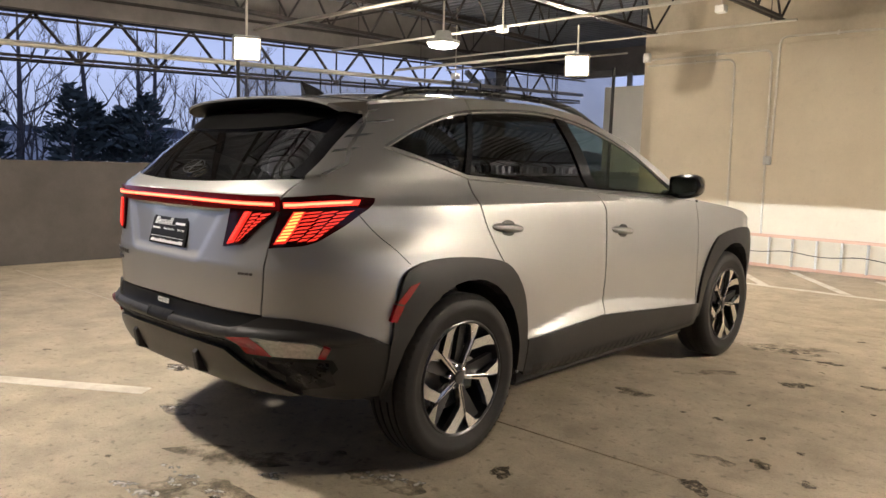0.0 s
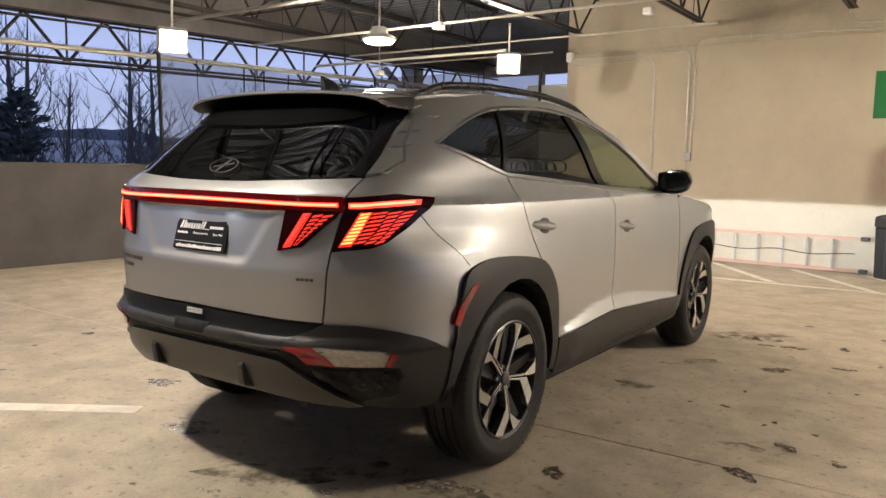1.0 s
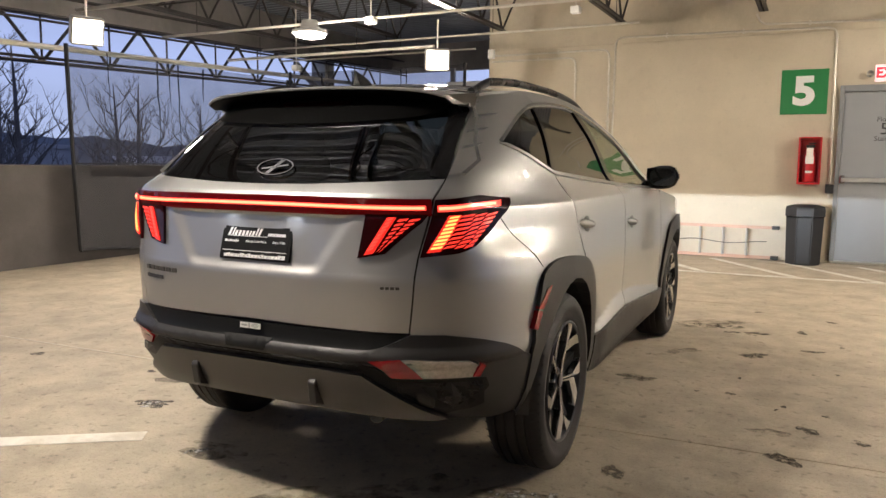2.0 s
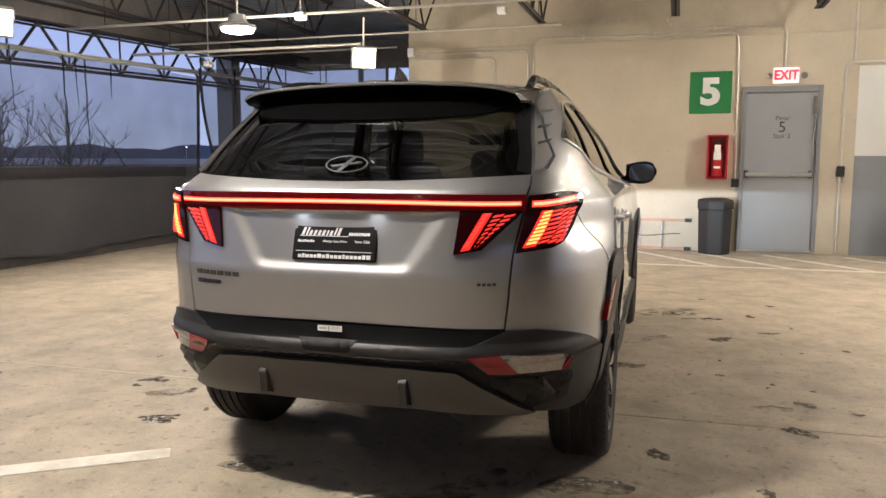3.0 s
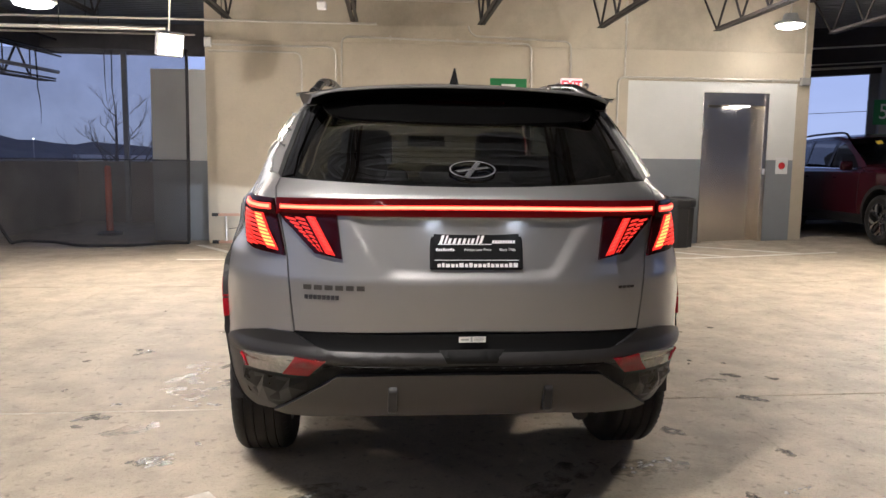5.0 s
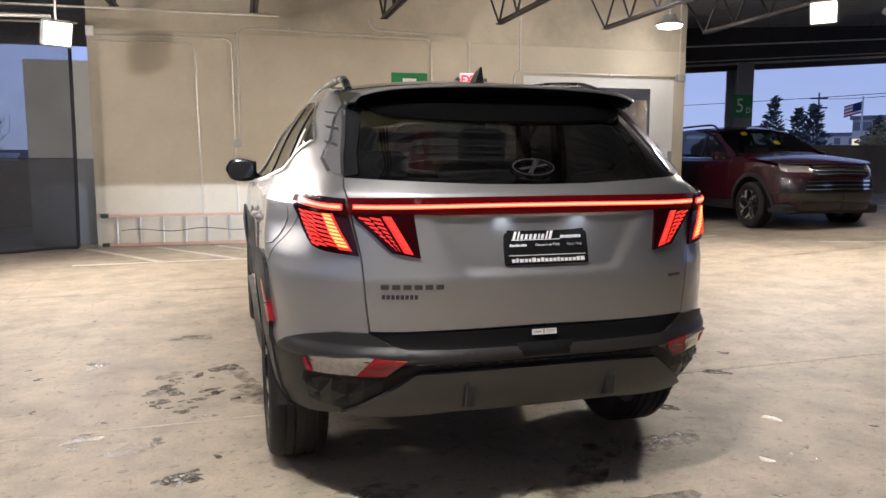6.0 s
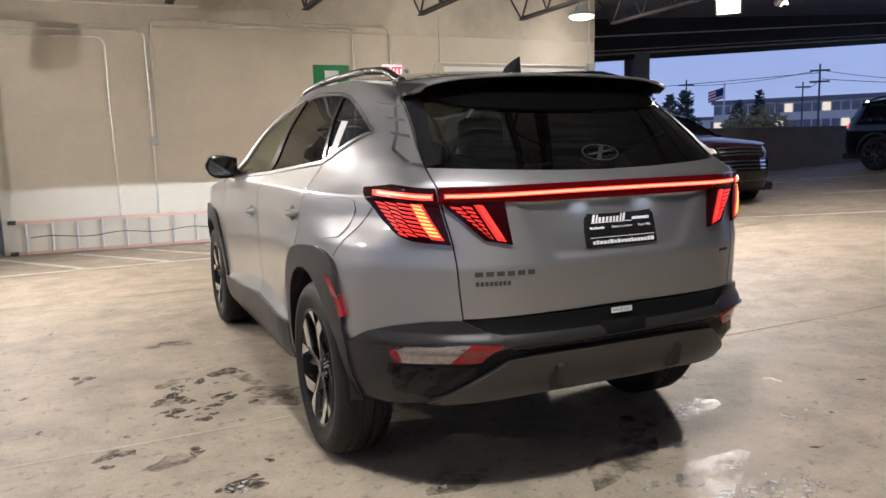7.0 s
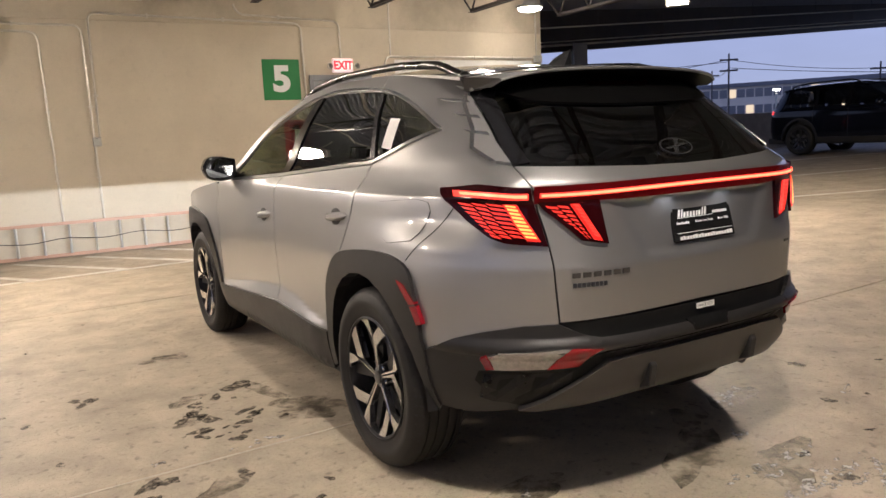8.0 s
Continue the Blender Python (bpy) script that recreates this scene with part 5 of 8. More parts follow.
def suv_lamps():
    """Full-width light bar and the four lamp clusters."""
    bar = X((-0.637, 1.142), (0.637, 1.142), (0.637, 1.088), (-0.637, 1.088))
    housing = sheet("light_bar", sh, bar, M_BARLENS, gate, off=0.010, thick=0.02, label="red full-width light bar", zl=sorted(Z_LINES + [1.095, 1.102, 1.108, 1.115, 1.123, 1.132, 1.137]))
    led = X((-0.625, 1.1225), (0.625, 1.1225), (0.625, 1.1085), (-0.625, 1.1085))
    sheet("led_strip", sh, led, M_LED, housing, zl=[1.115], off=0.016, thick=0.006, label="lit red strip")
    core = X((-0.622, 1.1195), (0.622, 1.1195), (0.622, 1.1115), (-0.622, 1.1115))
    sheet("led_core", sh, core, M_LEDCORE, housing, zl=[], off=0.0185, thick=0.003, label="brighter core of the strip")
    oc = X((0.645, 1.140)) + Y((-0.60, 1.148), (-0.43, 1.135), (-0.445, 1.115), (-0.50, 1.080), (-0.58, 1.03), (-0.665, 0.985)) + X((0.715, 0.965), (0.618, 0.950), (0.633, 1.06))
    outer = sheet("outer_tail_lamp", sh, oc, M_REDLENS, suv, off=0.012, thick=0.02, both=True, label="red outer tail lamp")
    ic = X((0.445, 1.092), (0.630, 1.094), (0.615, 1.065), (0.515, 0.962), (0.427, 0.945))
    inner = sheet("inner_tail_lamp", sh, ic, M_REDLENS, gate, off=0.011, thick=0.02, both=True, label="red inner tail lamp")
    st = X((0.650, 1.123), (0.68, 1.124)) + Y((-0.70, 1.126), (-0.495, 1.126), (-0.51, 1.110), (-0.70, 1.108)) + X((0.68, 1.106), (0.650, 1.105))
    sheet("led_strip", sh, st, M_LED, outer[0], off=0.016, thick=0.006, both=True, left_parent=outer[1])
    st = X((0.653, 1.1185), (0.68, 1.1195)) + Y((-0.70, 1.1215), (-0.53, 1.1215), (-0.54, 1.1135), (-0.70, 1.1125)) + X((0.68, 1.1105), (0.653, 1.1095))
    sheet("led_core", sh, st, M_LEDCORE, outer[0], off=0.0185, thick=0.003, both=True, left_parent=outer[1])
    # bright slanted bars
    b = X((0.515, 1.081), (0.543, 1.082), (0.478, 0.962), (0.449, 0.956))
    sheet("led_bar", sh, b, M_LEDRED, inner[0], off=0.015, thick=0.006, both=True, left_parent=inner[1])
    b = X((0.674, 1.090), (0.708, 1.092), (0.666, 0.972), (0.634, 0.966))
    sheet("led_bar", sh, b, M_LEDRED, outer[0], off=0.016, thick=0.006, both=True, left_parent=outer[1])
    # bright slices inside the slanted bars
    for k in range(9):
        for (xt, xb, w, lit), owner in (((0.519, 0.455, 0.018, M_LED), inner), ((0.678, 0.640, 0.025, M_LEDAMB), outer)):
            f0, f1 = (k + 0.16) / 9, (k + 0.78) / 9
            z0, z1 = 1.078 - 0.112 * f0, 1.078 - 0.112 * f1
            if owner is outer:
                z0, z1 = z0 + 0.008, z1 + 0.008
            p0, p1 = xt + (xb - xt) * f0, xt + (xb - xt) * f1
            cell = X((p0, z0), (p0 + w, z0 + 0.006), (p1 + w, z1 + 0.006), (p1, z1))
            sheet("led_slice", sh, cell, lit, owner[0], off=0.018, thick=0.003, both=True, left_parent=owner[1], ul=[], zl=[])
    # rows of thin slanted cells beside them
    for k in range(8):
        z = 1.074 - 0.0142 * k
        x0, x1 = 0.549 - 0.0080 * k, 0.613 - 0.0146 * k
        for j in range(2):
            a = x0 + (x1 - x0) * j / 2 + 0.0015
            c = x0 + (x1 - x0) * (j + 1) / 2 - 0.0015
            cell = X((a, z), (c, z + 0.005), (c - 0.006, z - 0.002), (a - 0.006, z - 0.008))
            sheet("led_cell", sh, cell, M_LEDDIM, inner[0], off=0.015, thick=0.005, both=True, left_parent=inner[1], ul=[], zl=[])
        zz = z + 0.015
        u0, u1 = sh.ux(0.711 - 0.0048 * k, zz), sh.uy(-0.525 - 0.021 * k, zz)
        for j in range(3):
            a = u0 + (u1 - u0) * (j + 0.06) / 3
            c = u0 + (u1 - u0) * (j + 0.94) / 3
            lean = 0.10 * (u1 - u0)
            cell = [("u", a, zz), ("u", c, zz + 0.005), ("u", c - lean, zz - 0.003), ("u", a - lean, zz - 0.009)]
            sheet("led_cell", sh, cell, M_LEDDIM, outer[0], off=0.016, thick=0.005, both=True, left_parent=outer[1], ul=U_LINES, zl=[])


suv_lamps()


def wheel(parent, y, side, name="wheel", alloy=M_ALLOY):
    """Tyre, two-tone five-spoke rim, disc. Axis along x, outer face towards side."""
    hub = new(name)
    hub.parent = parent
    hub.matrix_local = Matrix.Translation((side * 0.784, y, 0.366)) @ (pose(0, 0, 0) if side > 0 else pose(0, 0, 0, 0, 0, 180)) @ pose(0, 0, 0, -8 if side > 0 else 20)
    bm = bmesh.new()
    R = 0.366
    prof = [(0.245, -0.10), (0.262, -0.108), (0.30, -0.116), (0.335, -0.113), (0.352, -0.100), (0.362, -0.085)]
    for g in (-0.060, -0.022, 0.022, 0.060):
        prof += [(R, g - 0.018), (R, g - 0.005), (R - 0.008, g - 0.004), (R - 0.008, g + 0.004), (R, g + 0.005)]
    prof += [(R, 0.078), (0.362, 0.088), (0.354, 0.102), (0.338, 0.114), (0.322, 0.1165), (0.318, 0.1185), (0.300, 0.118), (0.296, 0.1160), (0.268, 0.110), (0.250, 0.104), (0.245, 0.098)]
    lathe(bm, prof, "x", 72)
    part("tyre", bm, M_TYRE, hub, smooth=True)
    if side < 9:
        bm = bmesh.new()
        n = 60
        for k in range(n):
            t = 2 * math.pi * k / n
            for s in (-1, 1):
                p = [Vector((s * a, math.cos(t + o) * r, math.sin(t + o) * r)) for a, r, o in ((0.080, 0.3668, 0.0), (0.112, 0.3475, 0.014), (0.112, 0.3475, 0.040), (0.080, 0.3668, 0.022))]
                vs = [bm.verts.new(q) for q in p]
                bm.faces.new(vs)
        tagged(part("tread", bm, M_UNDER, hub), kind="stuff")
    bm = bmesh.new()
    lathe(bm, [(0.248, 0.103), (0.252, 0.108), (0.246, 0.111), (0.238, 0.106), (0.234, 0.085), (0.215, 0.03), (0.205, -0.09), (0.245, -0.10)], "x", 60)
    part("rim", bm, M_ALLOYDK, hub, smooth=True)
    bm = bmesh.new()
    lathe(bm, [(0.2475, 0.1085), (0.2505, 0.1105), (0.246, 0.1125), (0.240, 0.1095)], "x", 60)
    part("rim_lip", bm, M_ALLOYDK, hub, smooth=True)
    # brake disc and hub
    bm = bmesh.new()
    r = lathe(bm, [(0.155, 0.012), (0.155, -0.006), (0.07, -0.006)], "x", 40)
    bm.faces.new(r[0])
    part("brake_disc", bm, M_DISC, hub, smooth=True)
    bm = bmesh.new()
    box(bm, -0.02, 0.035, 0.075, 0.16, -0.07, 0.07, 0.012)
    part("brake_caliper", bm, M_ALU, hub)
    bm = bmesh.new()
    r = lathe(bm, [(0.052, 0.02), (0.052, 0.074), (0.046, 0.080), (0.030, 0.082)], "x", 30)
    part("hub", bm, M_ALLOYDK, hub, smooth=True)
    bm = bmesh.new()
    r = lathe(bm, [(0.029, 0.080), (0.028, 0.091), (0.023, 0.093), (0.010, 0.0935)], "x", 26)
    bm.faces.new(r[-1])
    part("centre_cap", bm, M_SKID, hub, smooth=True)
    # spokes: a dark sunk web edged with bright blades that widen to the rim
    def pol(r, a, x):
        return Vector((x, r * math.cos(a), r * math.sin(a)))
    dark, bright = bmesh.new(), bmesh.new()
    def slab(bm, pts, xo, xi):
        lo = [bm.verts.new(pol(r, radians(a), (xi if not isinstance(xi, list) else xi[i]))) for i, (r, a) in enumerate(pts)]
        hi = [bm.verts.new(pol(r, radians(a), (xo if not isinstance(xo, list) else xo[i]))) for i, (r, a) in enumerate(pts)]
        bm.faces.new(hi)
        bm.faces.new(lo[::-1])
        for i in range(len(pts)):
            j = (i + 1) % len(pts)
            bm.faces.new((lo[i], lo[j], hi[j], hi[i]))
    dk = [0.060, 0.062, 0.078, 0.084, 0.066]
    slab(dark, [(0.055, 3), (0.125, 3.5), (0.240, 16), (0.240, 26), (0.075, 36)], dk, [v - 0.025 for v in dk])
    xa = [0.0875, 0.092, 0.100, 0.108, 0.108, 0.099, 0.0875]
    slab(bright, [(0.030, -17.0), (0.130, -6.5), (0.200, -27.0), (0.2465, -36.0), (0.2465, -21.0), (0.176, -1.4), (0.030, -5.0)], xa, [v - 0.028 for v in xa])
    xb = [0.0875, 0.102, 0.108, 0.108, 0.105, 0.095, 0.0875]
    slab(bright, [(0.030, 5.0), (0.200, 1.0), (0.2465, 3.0), (0.2465, 23.0), (0.228, 15.0), (0.165, 4.4), (0.030, 17.0)], xb, [v - 0.028 for v in xb])
    md, mb = mesh_of("spoke_web", dark, M_ALLOYDK), mesh_of("spoke", bright, alloy)
    nut = bmesh.new()
    lathe(nut, [(0.010, 0.05), (0.010, 0.078), (0.004, 0.081)], "x", 8, (0, 0.047, 0))
    mn = mesh_of("wheel_nut", nut, M_CHROME, smooth=True)
    for k in range(5):
        for nm, me, a in (("spoke_web", md, 0), ("spoke", mb, 0), ("wheel_nut", mn, 36)):
            o = new(nm, me)
            o.parent = hub
            o.rotation_euler = (radians(72 * k + a), 0, 0)
    return hub


for yy in (0.0, 2.755):
    for s in (-1, 1):
        w = wheel(suv, yy, s)


def suv_inside():
    """Black inner body, wheel tubs, underside, seats."""
    pts = Y((-0.15, 1.12), (2.25, 1.06), (3.2, 0.92), (3.2, 0.30)) + arch_in(2.755, 10, 0.41, 0.45) + Y((2.30, 0.26), (0.46, 0.26)) + arch_in(0, 10, 0.41, 0.45) + Y((-0.41, 0.30)) + X((0.70, 0.36), (0.02, 0.40), (0.02, 1.15), (0.60, 1.17))
    sheet("inner_body", sh, pts, M_UNDER, suv, off=-0.034, thick=0.01, both=True)
    for c in (0, 2.755):
        for s in (-1, 1):
            bm = bmesh.new()
            n = 14
            for x0, x1 in ((0.60, 0.875),):
                a = [bm.verts.new((s * x0, c + 0.42 * math.cos(math.pi * k / n), 0.34 + 0.46 * math.sin(math.pi * k / n))) for k in range(n + 1)]
                b = [bm.verts.new((s * x1, c + 0.41 * math.cos(math.pi * k / n), 0.34 + 0.45 * math.sin(math.pi * k / n))) for k in range(n + 1)]
                for k in range(n):
                    bm.faces.new((a[k], a[k + 1], b[k + 1], b[k]))
                bm.faces.new(a)
            part("wheel_tub", bm, M_UNDER, suv)
    bm = bmesh.new()
    box(bm, -0.58, 0.58, -0.25, 3.3, 0.25, 0.38, 0.03)
    box(bm, -0.60, 0.60, -0.72, -0.2, 0.40, 0.5, 0.03)
    box(bm, -0.80, 0.80, 0.48, 2.28, 0.21, 0.33, 0.02)
    part("underbody", bm, M_UNDER, suv)
    bm = bmesh.new()
    tube(bm, [(0.42, 0.2, 0.36), (0.42, -0.50, 0.40)], 0.075, 12)
    tube(bm, [(0.42, -0.5, 0.40), (0.42, -0.74, 0.37)], 0.03, 10)
    part("silencer", bm, M_UNDER, suv)
    bm = bmesh.new()
    box(bm, -0.74, 0.74, -0.60, 2.2, 0.40, 0.46)
    box(bm, -0.70, 0.70, -0.62, -0.02, 0.46, 0.86, 0.03)
    part("cabin_floor", bm, M_DARKIN, suv)
    bm = bmesh.new()
    box(bm, -0.72, 0.72, 1.75, 2.25, 0.6, 1.06, 0.06, 2)
    part("dashboard", bm, M_DARKIN, suv)

    def seat(nm, x, y, w, lean, zt, parent):
        bm = bmesh.new()
        box(bm, x - w, x + w, y, y + 0.50, 0.48, 0.66, 0.05, 2)
        part(nm + "_cushion", bm, M_SEAT, parent)
        bm = bmesh.new()
        n0 = len(bm.verts)
        box(bm, x - w, x + w, y - 0.06, y + 0.08, 0.62, zt, 0.05, 2)
        for v in bm.verts:
            k = (v.co.z - 0.62) / (zt - 0.62)
            v.co.y -= lean * k
            v.co.x = x + (v.co.x - x) * (1 - 0.16 * k * k)
        part(nm + "_back", bm, M_SEAT, parent, smooth=True)

    def headrest(x, y, z, w, h, parent):
        bm = bmesh.new()
        box(bm, x - w, x + w, y - 0.055, y + 0.055, z, z + h, 0.052, 4)
        hr = part("headrest", bm, M_SEAT, parent, smooth=True)
        for s in (-1, 1):
            bm = bmesh.new()
            tube(bm, [(x + s * 0.05, y, z - 0.09), (x + s * 0.05, y, z + 0.03)], 0.006, 6)
            part("headrest_post", bm, M_CHROME, hr)
    for x in (-0.37, 0.37):
        seat("front_seat", x, 1.05, 0.27, 0.16, 1.23, suv)
        headrest(x, 0.86, 1.225, 0.14, 0.21, suv)
    seat("rear_bench", 0.0, 0.16, 0.64, 0.15, 1.18, suv)
    for x in (-0.40, 0.0, 0.40):
        headrest(x, -0.01, 1.17, 0.13, 0.13 if x else 0.08, suv)
    bm = bmesh.new()
    lathe(bm, [(0.17 + 0.014 * math.cos(t), 0.014 * math.sin(t)) for t in [k * math.pi / 4 for k in range(9)]], "y", 24, (-0.37, 1.62, 0.98))
    part("steering_wheel", bm, M_DARKIN, suv, smooth=True)
    bm = bmesh.new()
    box(bm, -0.12, 0.12, 1.46, 1.49, 1.36, 1.43, 0.015, 2)
    part("interior_mirror", bm, M_GLOSSBLK, suv)
    # door cards
    sheet("door_card", sh, Y((0.12, 1.20), (2.0, 1.09), (2.0, 0.5), (0.5, 0.5), (0.12, 0.85)), M_DARKIN, suv, off=-0.06, thick=0.01, both=True)


suv_inside()


def suv_fittings():
    # handles
    for s, doors in ((1, (rear_doors[0], front_doors[0])), (-1, (rear_doors[1], front_doors[1]))):
        for (yc, zc), d in zip(((0.275, 1.003), (1.305, 0.945)), doors):
            u = sh.uy(yc, zc)
            p, n = sh.place(u, zc), sh.normal(u, zc)
            tan = Vector((0, 1, -0.10)).normalized()
            up = n.cross(tan).normalized()
            if up.z < 0:
                up = -up
            for nm, L, H, O, m in (("handle_cup", 0.055, 0.034, 0.003, M_CLAD), ("handle", 0.115, 0.019, 0.028, M_SILVER)):
                bm = bmesh.new()
                rings = []
                K = 14
                for i in range(K + 1):
                    t = -1 + 2 * i / K
                    h = H * math.sqrt(max(1 - abs(t) ** 2.6, 0.0)) + 0.001
                    o = O * (1 - abs(t) ** 3) + 0.002
                    rings.append([bm.verts.new(p + tan * (L * t) + up * (h * math.cos(a)) + n * (o * max(math.sin(a), -0.2) if nm == "handle" else o * 0.6 + 0.001 * math.sin(a))) for a in [k * math.pi / 5 for k in range(10)]])
                for r0, r1 in zip(rings, rings[1:]):
                    for k in range(10):
                        bm.faces.new((r0[k], r0[(k + 1) % 10], r1[(k + 1) % 10], r1[k]))
                bm.faces.new(rings[0])
                bm.faces.new(rings[-1])
                if s < 0:
                    for v in bm.verts:
                        v.co.x = -v.co.x
                part(nm, bm, m, d, smooth=True)
    # mirrors
    for s in (-1, 1):
        bm = bmesh.new()
        rings = []
        for i in range(9):
            t = i / 8
            x = 0.845 + 0.195 * t
            k = math.sqrt(max(1 - (2 * t - 0.85) ** 4 * 0.62, 0.05)) if t > 0.4 else 0.80 + 0.2 * t / 0.4
            k *= 1 if t < 0.95 else 0.72
            zc = 1.182 + 0.012 * t
            ring = []
            for a in [j * math.pi / 8 for j in range(16)]:
                cy, cz = math.cos(a), math.sin(a)
                yy = 1.90 + (0.012 if cy < 0 else 0.115) * cy * k - 0.045 * (1 - t) * 0 + 0.03 * t * (cy > 0)
                zz = zc + 0.074 * k * math.copysign(abs(cz) ** 0.75, cz)
                ring.append(bm.verts.new((s * x, yy, zz)))
            rings.append(ring)
        for r0, r1 in zip(rings, rings[1:]):
            for k in range(16):
                bm.faces.new((r0[k], r0[(k + 1) % 16], r1[(k + 1) % 16], r1[k]))
        bm.faces.new(rings[0])
        bm.faces.new(rings[-1])
        mirror = part("side_mirror", bm, M_GLOSSBLK, suv, "gloss black side mirror", smooth=True)
        bm = bmesh.new()
        pts = [(math.copysign(abs(math.cos(a)) ** 0.7, math.cos(a)) * 0.080, math.copysign(abs(math.sin(a)) ** 0.7, math.sin(a)) * 0.056) for a in [k * math.pi / 10 for k in range(20)]]
        prism(bm, pts, lambda a, b, d: Vector((s * (0.945 + a), d + s * 0, 1.190 + b)), 1.8855, 1.889)
        part("mirror_glass", bm, M_MIRROR, mirror, "mirror glass")
        bm = bmesh.new()
        tube(bm, [(s * 0.79, 1.93, 1.128), (s * 0.83, 1.93, 1.135), (s * 0.87, 1.92, 1.15)], [0.03, 0.026, 0.03], 8)
        part("mirror_arm", bm, M_GLOSSBLK, mirror, smooth=True)
    # plate, drawn with bars
    tilt = pose(0.012, -0.866, 0.990, 90 - 15, 0, 0)
    plate = new("dealer_plate")
    plate.parent = suv
    plate.matrix_local = tilt
    tagged(plate, "black dealer plate with white bars of lettering")
    bm = bmesh.new()
    box(bm, -0.155, 0.155, -0.079, 0.079, -0.004, 0.008, 0.006, 2)
    part("plate_frame", bm, M_TRIMBLK, plate)
    bm = bmesh.new()
    box(bm, -0.143, 0.143, -0.054, 0.062, 0.006, 0.0095, 0.002)
    part("plate_sheet", bm, M_TRIMBLK, plate)
    # the dealer's name: slanted bars of uneven height on a baseline stroke
    rnd_b = random.Random(4)
    def slant(x0, x1, y0, y1, sl=0.35):
        b2 = bmesh.new()
        prism(b2, [(x0, y0), (x1, y0), (x1 + sl * (y1 - y0), y1), (x0 + sl * (y1 - y0), y1)], lambda a, b, d: Vector((a, b, d)), 0.008, 0.0112)
        part("letter_bar", b2, M_WHITE, plate, "white bars in place of lettering")
    x = -0.124
    for k in range(10):
        w = 0.0085 if k in (1, 6, 8) else 0.0125
        top = 0.034 if k in (0, 1, 8, 9) else 0.024
        slant(x, x + w * 0.72, 0.007, top)
        x += w + 0.0035
    slant(-0.128, 0.050, 0.0035, 0.0058)
    x = 0.052
    for k in range(9):
        slant(x, x + 0.0062, 0.008, 0.018, 0.15)
        x += 0.0086
    for k in range(8):
        slant(-0.135 + 0.0078 * k, -0.1295 + 0.0078 * k, -0.0175, -0.0110 if k % 3 else -0.0085, 0.1)
    writing("lettering", "Always Low Price", 0.0125, M_WHITE, pose(0.003, -0.013, 0.0098, 0, 0, 0), plate, 0.0006, "white lettering")
    writing("lettering", "Since 1966", 0.0125, M_WHITE, pose(0.103, -0.013, 0.0098, 0, 0, 0), plate, 0.0006, "white lettering")
    slant(-0.14, 0.14, -0.0490, -0.0470, 0.0)
    x = -0.130
    while x < 0.124:
        w = rnd_b.choice((0.008, 0.011, 0.011, 0.014))
        slant(x, x + w, -0.0715, rnd_b.choice((-0.0605, -0.0605, -0.0575)), 0.0)
        x += w + 0.004
    for x in (-0.1, 0.1):
        bm = bmesh.new()
        tube(bm, [(x, 0.068, 0.006), (x, 0.068, 0.013)], 0.006, 8)
        part("plate_screw", bm, M_CHROME, plate)
    for x in (-0.13, 0.15):
        bm = bmesh.new()
        box(bm, x - 0.012, x + 0.012, -0.848, -0.838, 1.084, 1.087)
        part("plate_lamp", bm, M_PLATELED, gate, "lit white plate lamp")
    # maker's oval on the glass
    bm = bmesh.new()
    n = Vector((0, -0.72, 0.69)).normalized()
    up = Vector((0, 0.69, 0.72)).normalized()
    c = sh.place(0.012, 1.235) + n * 0.004
    ring = []
    for k in range(40):
        t = 2 * math.pi * k / 40
        ring.append([bm.verts.new(c + Vector((1, 0, 0)) * (a * math.cos(t)) + up * (b * math.sin(t)) + n * d) for a, b, d in ((0.080, 0.041, 0.0), (0.080, 0.041, 0.006), (0.074, 0.036, 0.006), (0.074, 0.036, 0.0))])
    for k in range(40):
        for j in range(3):
            bm.faces.new((ring[k][j], ring[(k + 1) % 40][j], ring[(k + 1) % 40][j + 1], ring[k][j + 1]))
    for pts in ([(-0.030, -0.031), (-0.012, -0.034), (0.030, 0.031), (0.012, 0.034)], [(-0.060, -0.006), (-0.050, -0.014), (0.060, 0.006), (0.050, 0.014)]):
        prism(bm, pts, lambda a, b, d: c + Vector((1, 0, 0)) * a + up * b + n * d, 0.0, 0.006)
    part("badge", bm, M_CHROME, suv, "chrome oval badge")
    # name badges as bars
    def gate_bars(name, x0, x1, z0, z1, k, m, lab):
        for i in range(k):
            bm = bmesh.new()
            a = x0 + (x1 - x0) * i / k
            b = x0 + (x1 - x0) * (i + 0.72) / k
            vs = []
            for off in (0.001, 0.005):
                for xx, zz in ((a, z0), (b, z0), (b, z1), (a, z1)):
                    u = sh.ux(xx, zz)
                    vs.append(bm.verts.new(sh.place(u, zz) + sh.normal(u, zz) * off))
            bm.faces.new(vs[4:])
            for j in range(4):
                bm.faces.new((vs[j], vs[(j + 1) % 4], vs[4 + (j + 1) % 4], vs[4 + j]))
            part(name, bm, m, gate, lab)
    gate_bars("name_badge", -0.555, -0.345, 0.844, 0.860, 6, M_SKID, "chrome bars in place of lettering")
    gate_bars("dealer_badge", -0.552, -0.435, 0.812, 0.826, 8, M_INK, "dark bars in place of lettering")
    gate_bars("drive_badge", 0.505, 0.568, 0.846, 0.855, 4, M_SKID, "small chrome bars in place of lettering")
    lab = sheet("barcode_label", sh, X((-0.045, 0.692), (0.045, 0.692), (0.045, 0.672), (-0.045, 0.672)), M_PAPER, gate, off=0.010, thick=0.003, label="small white label")
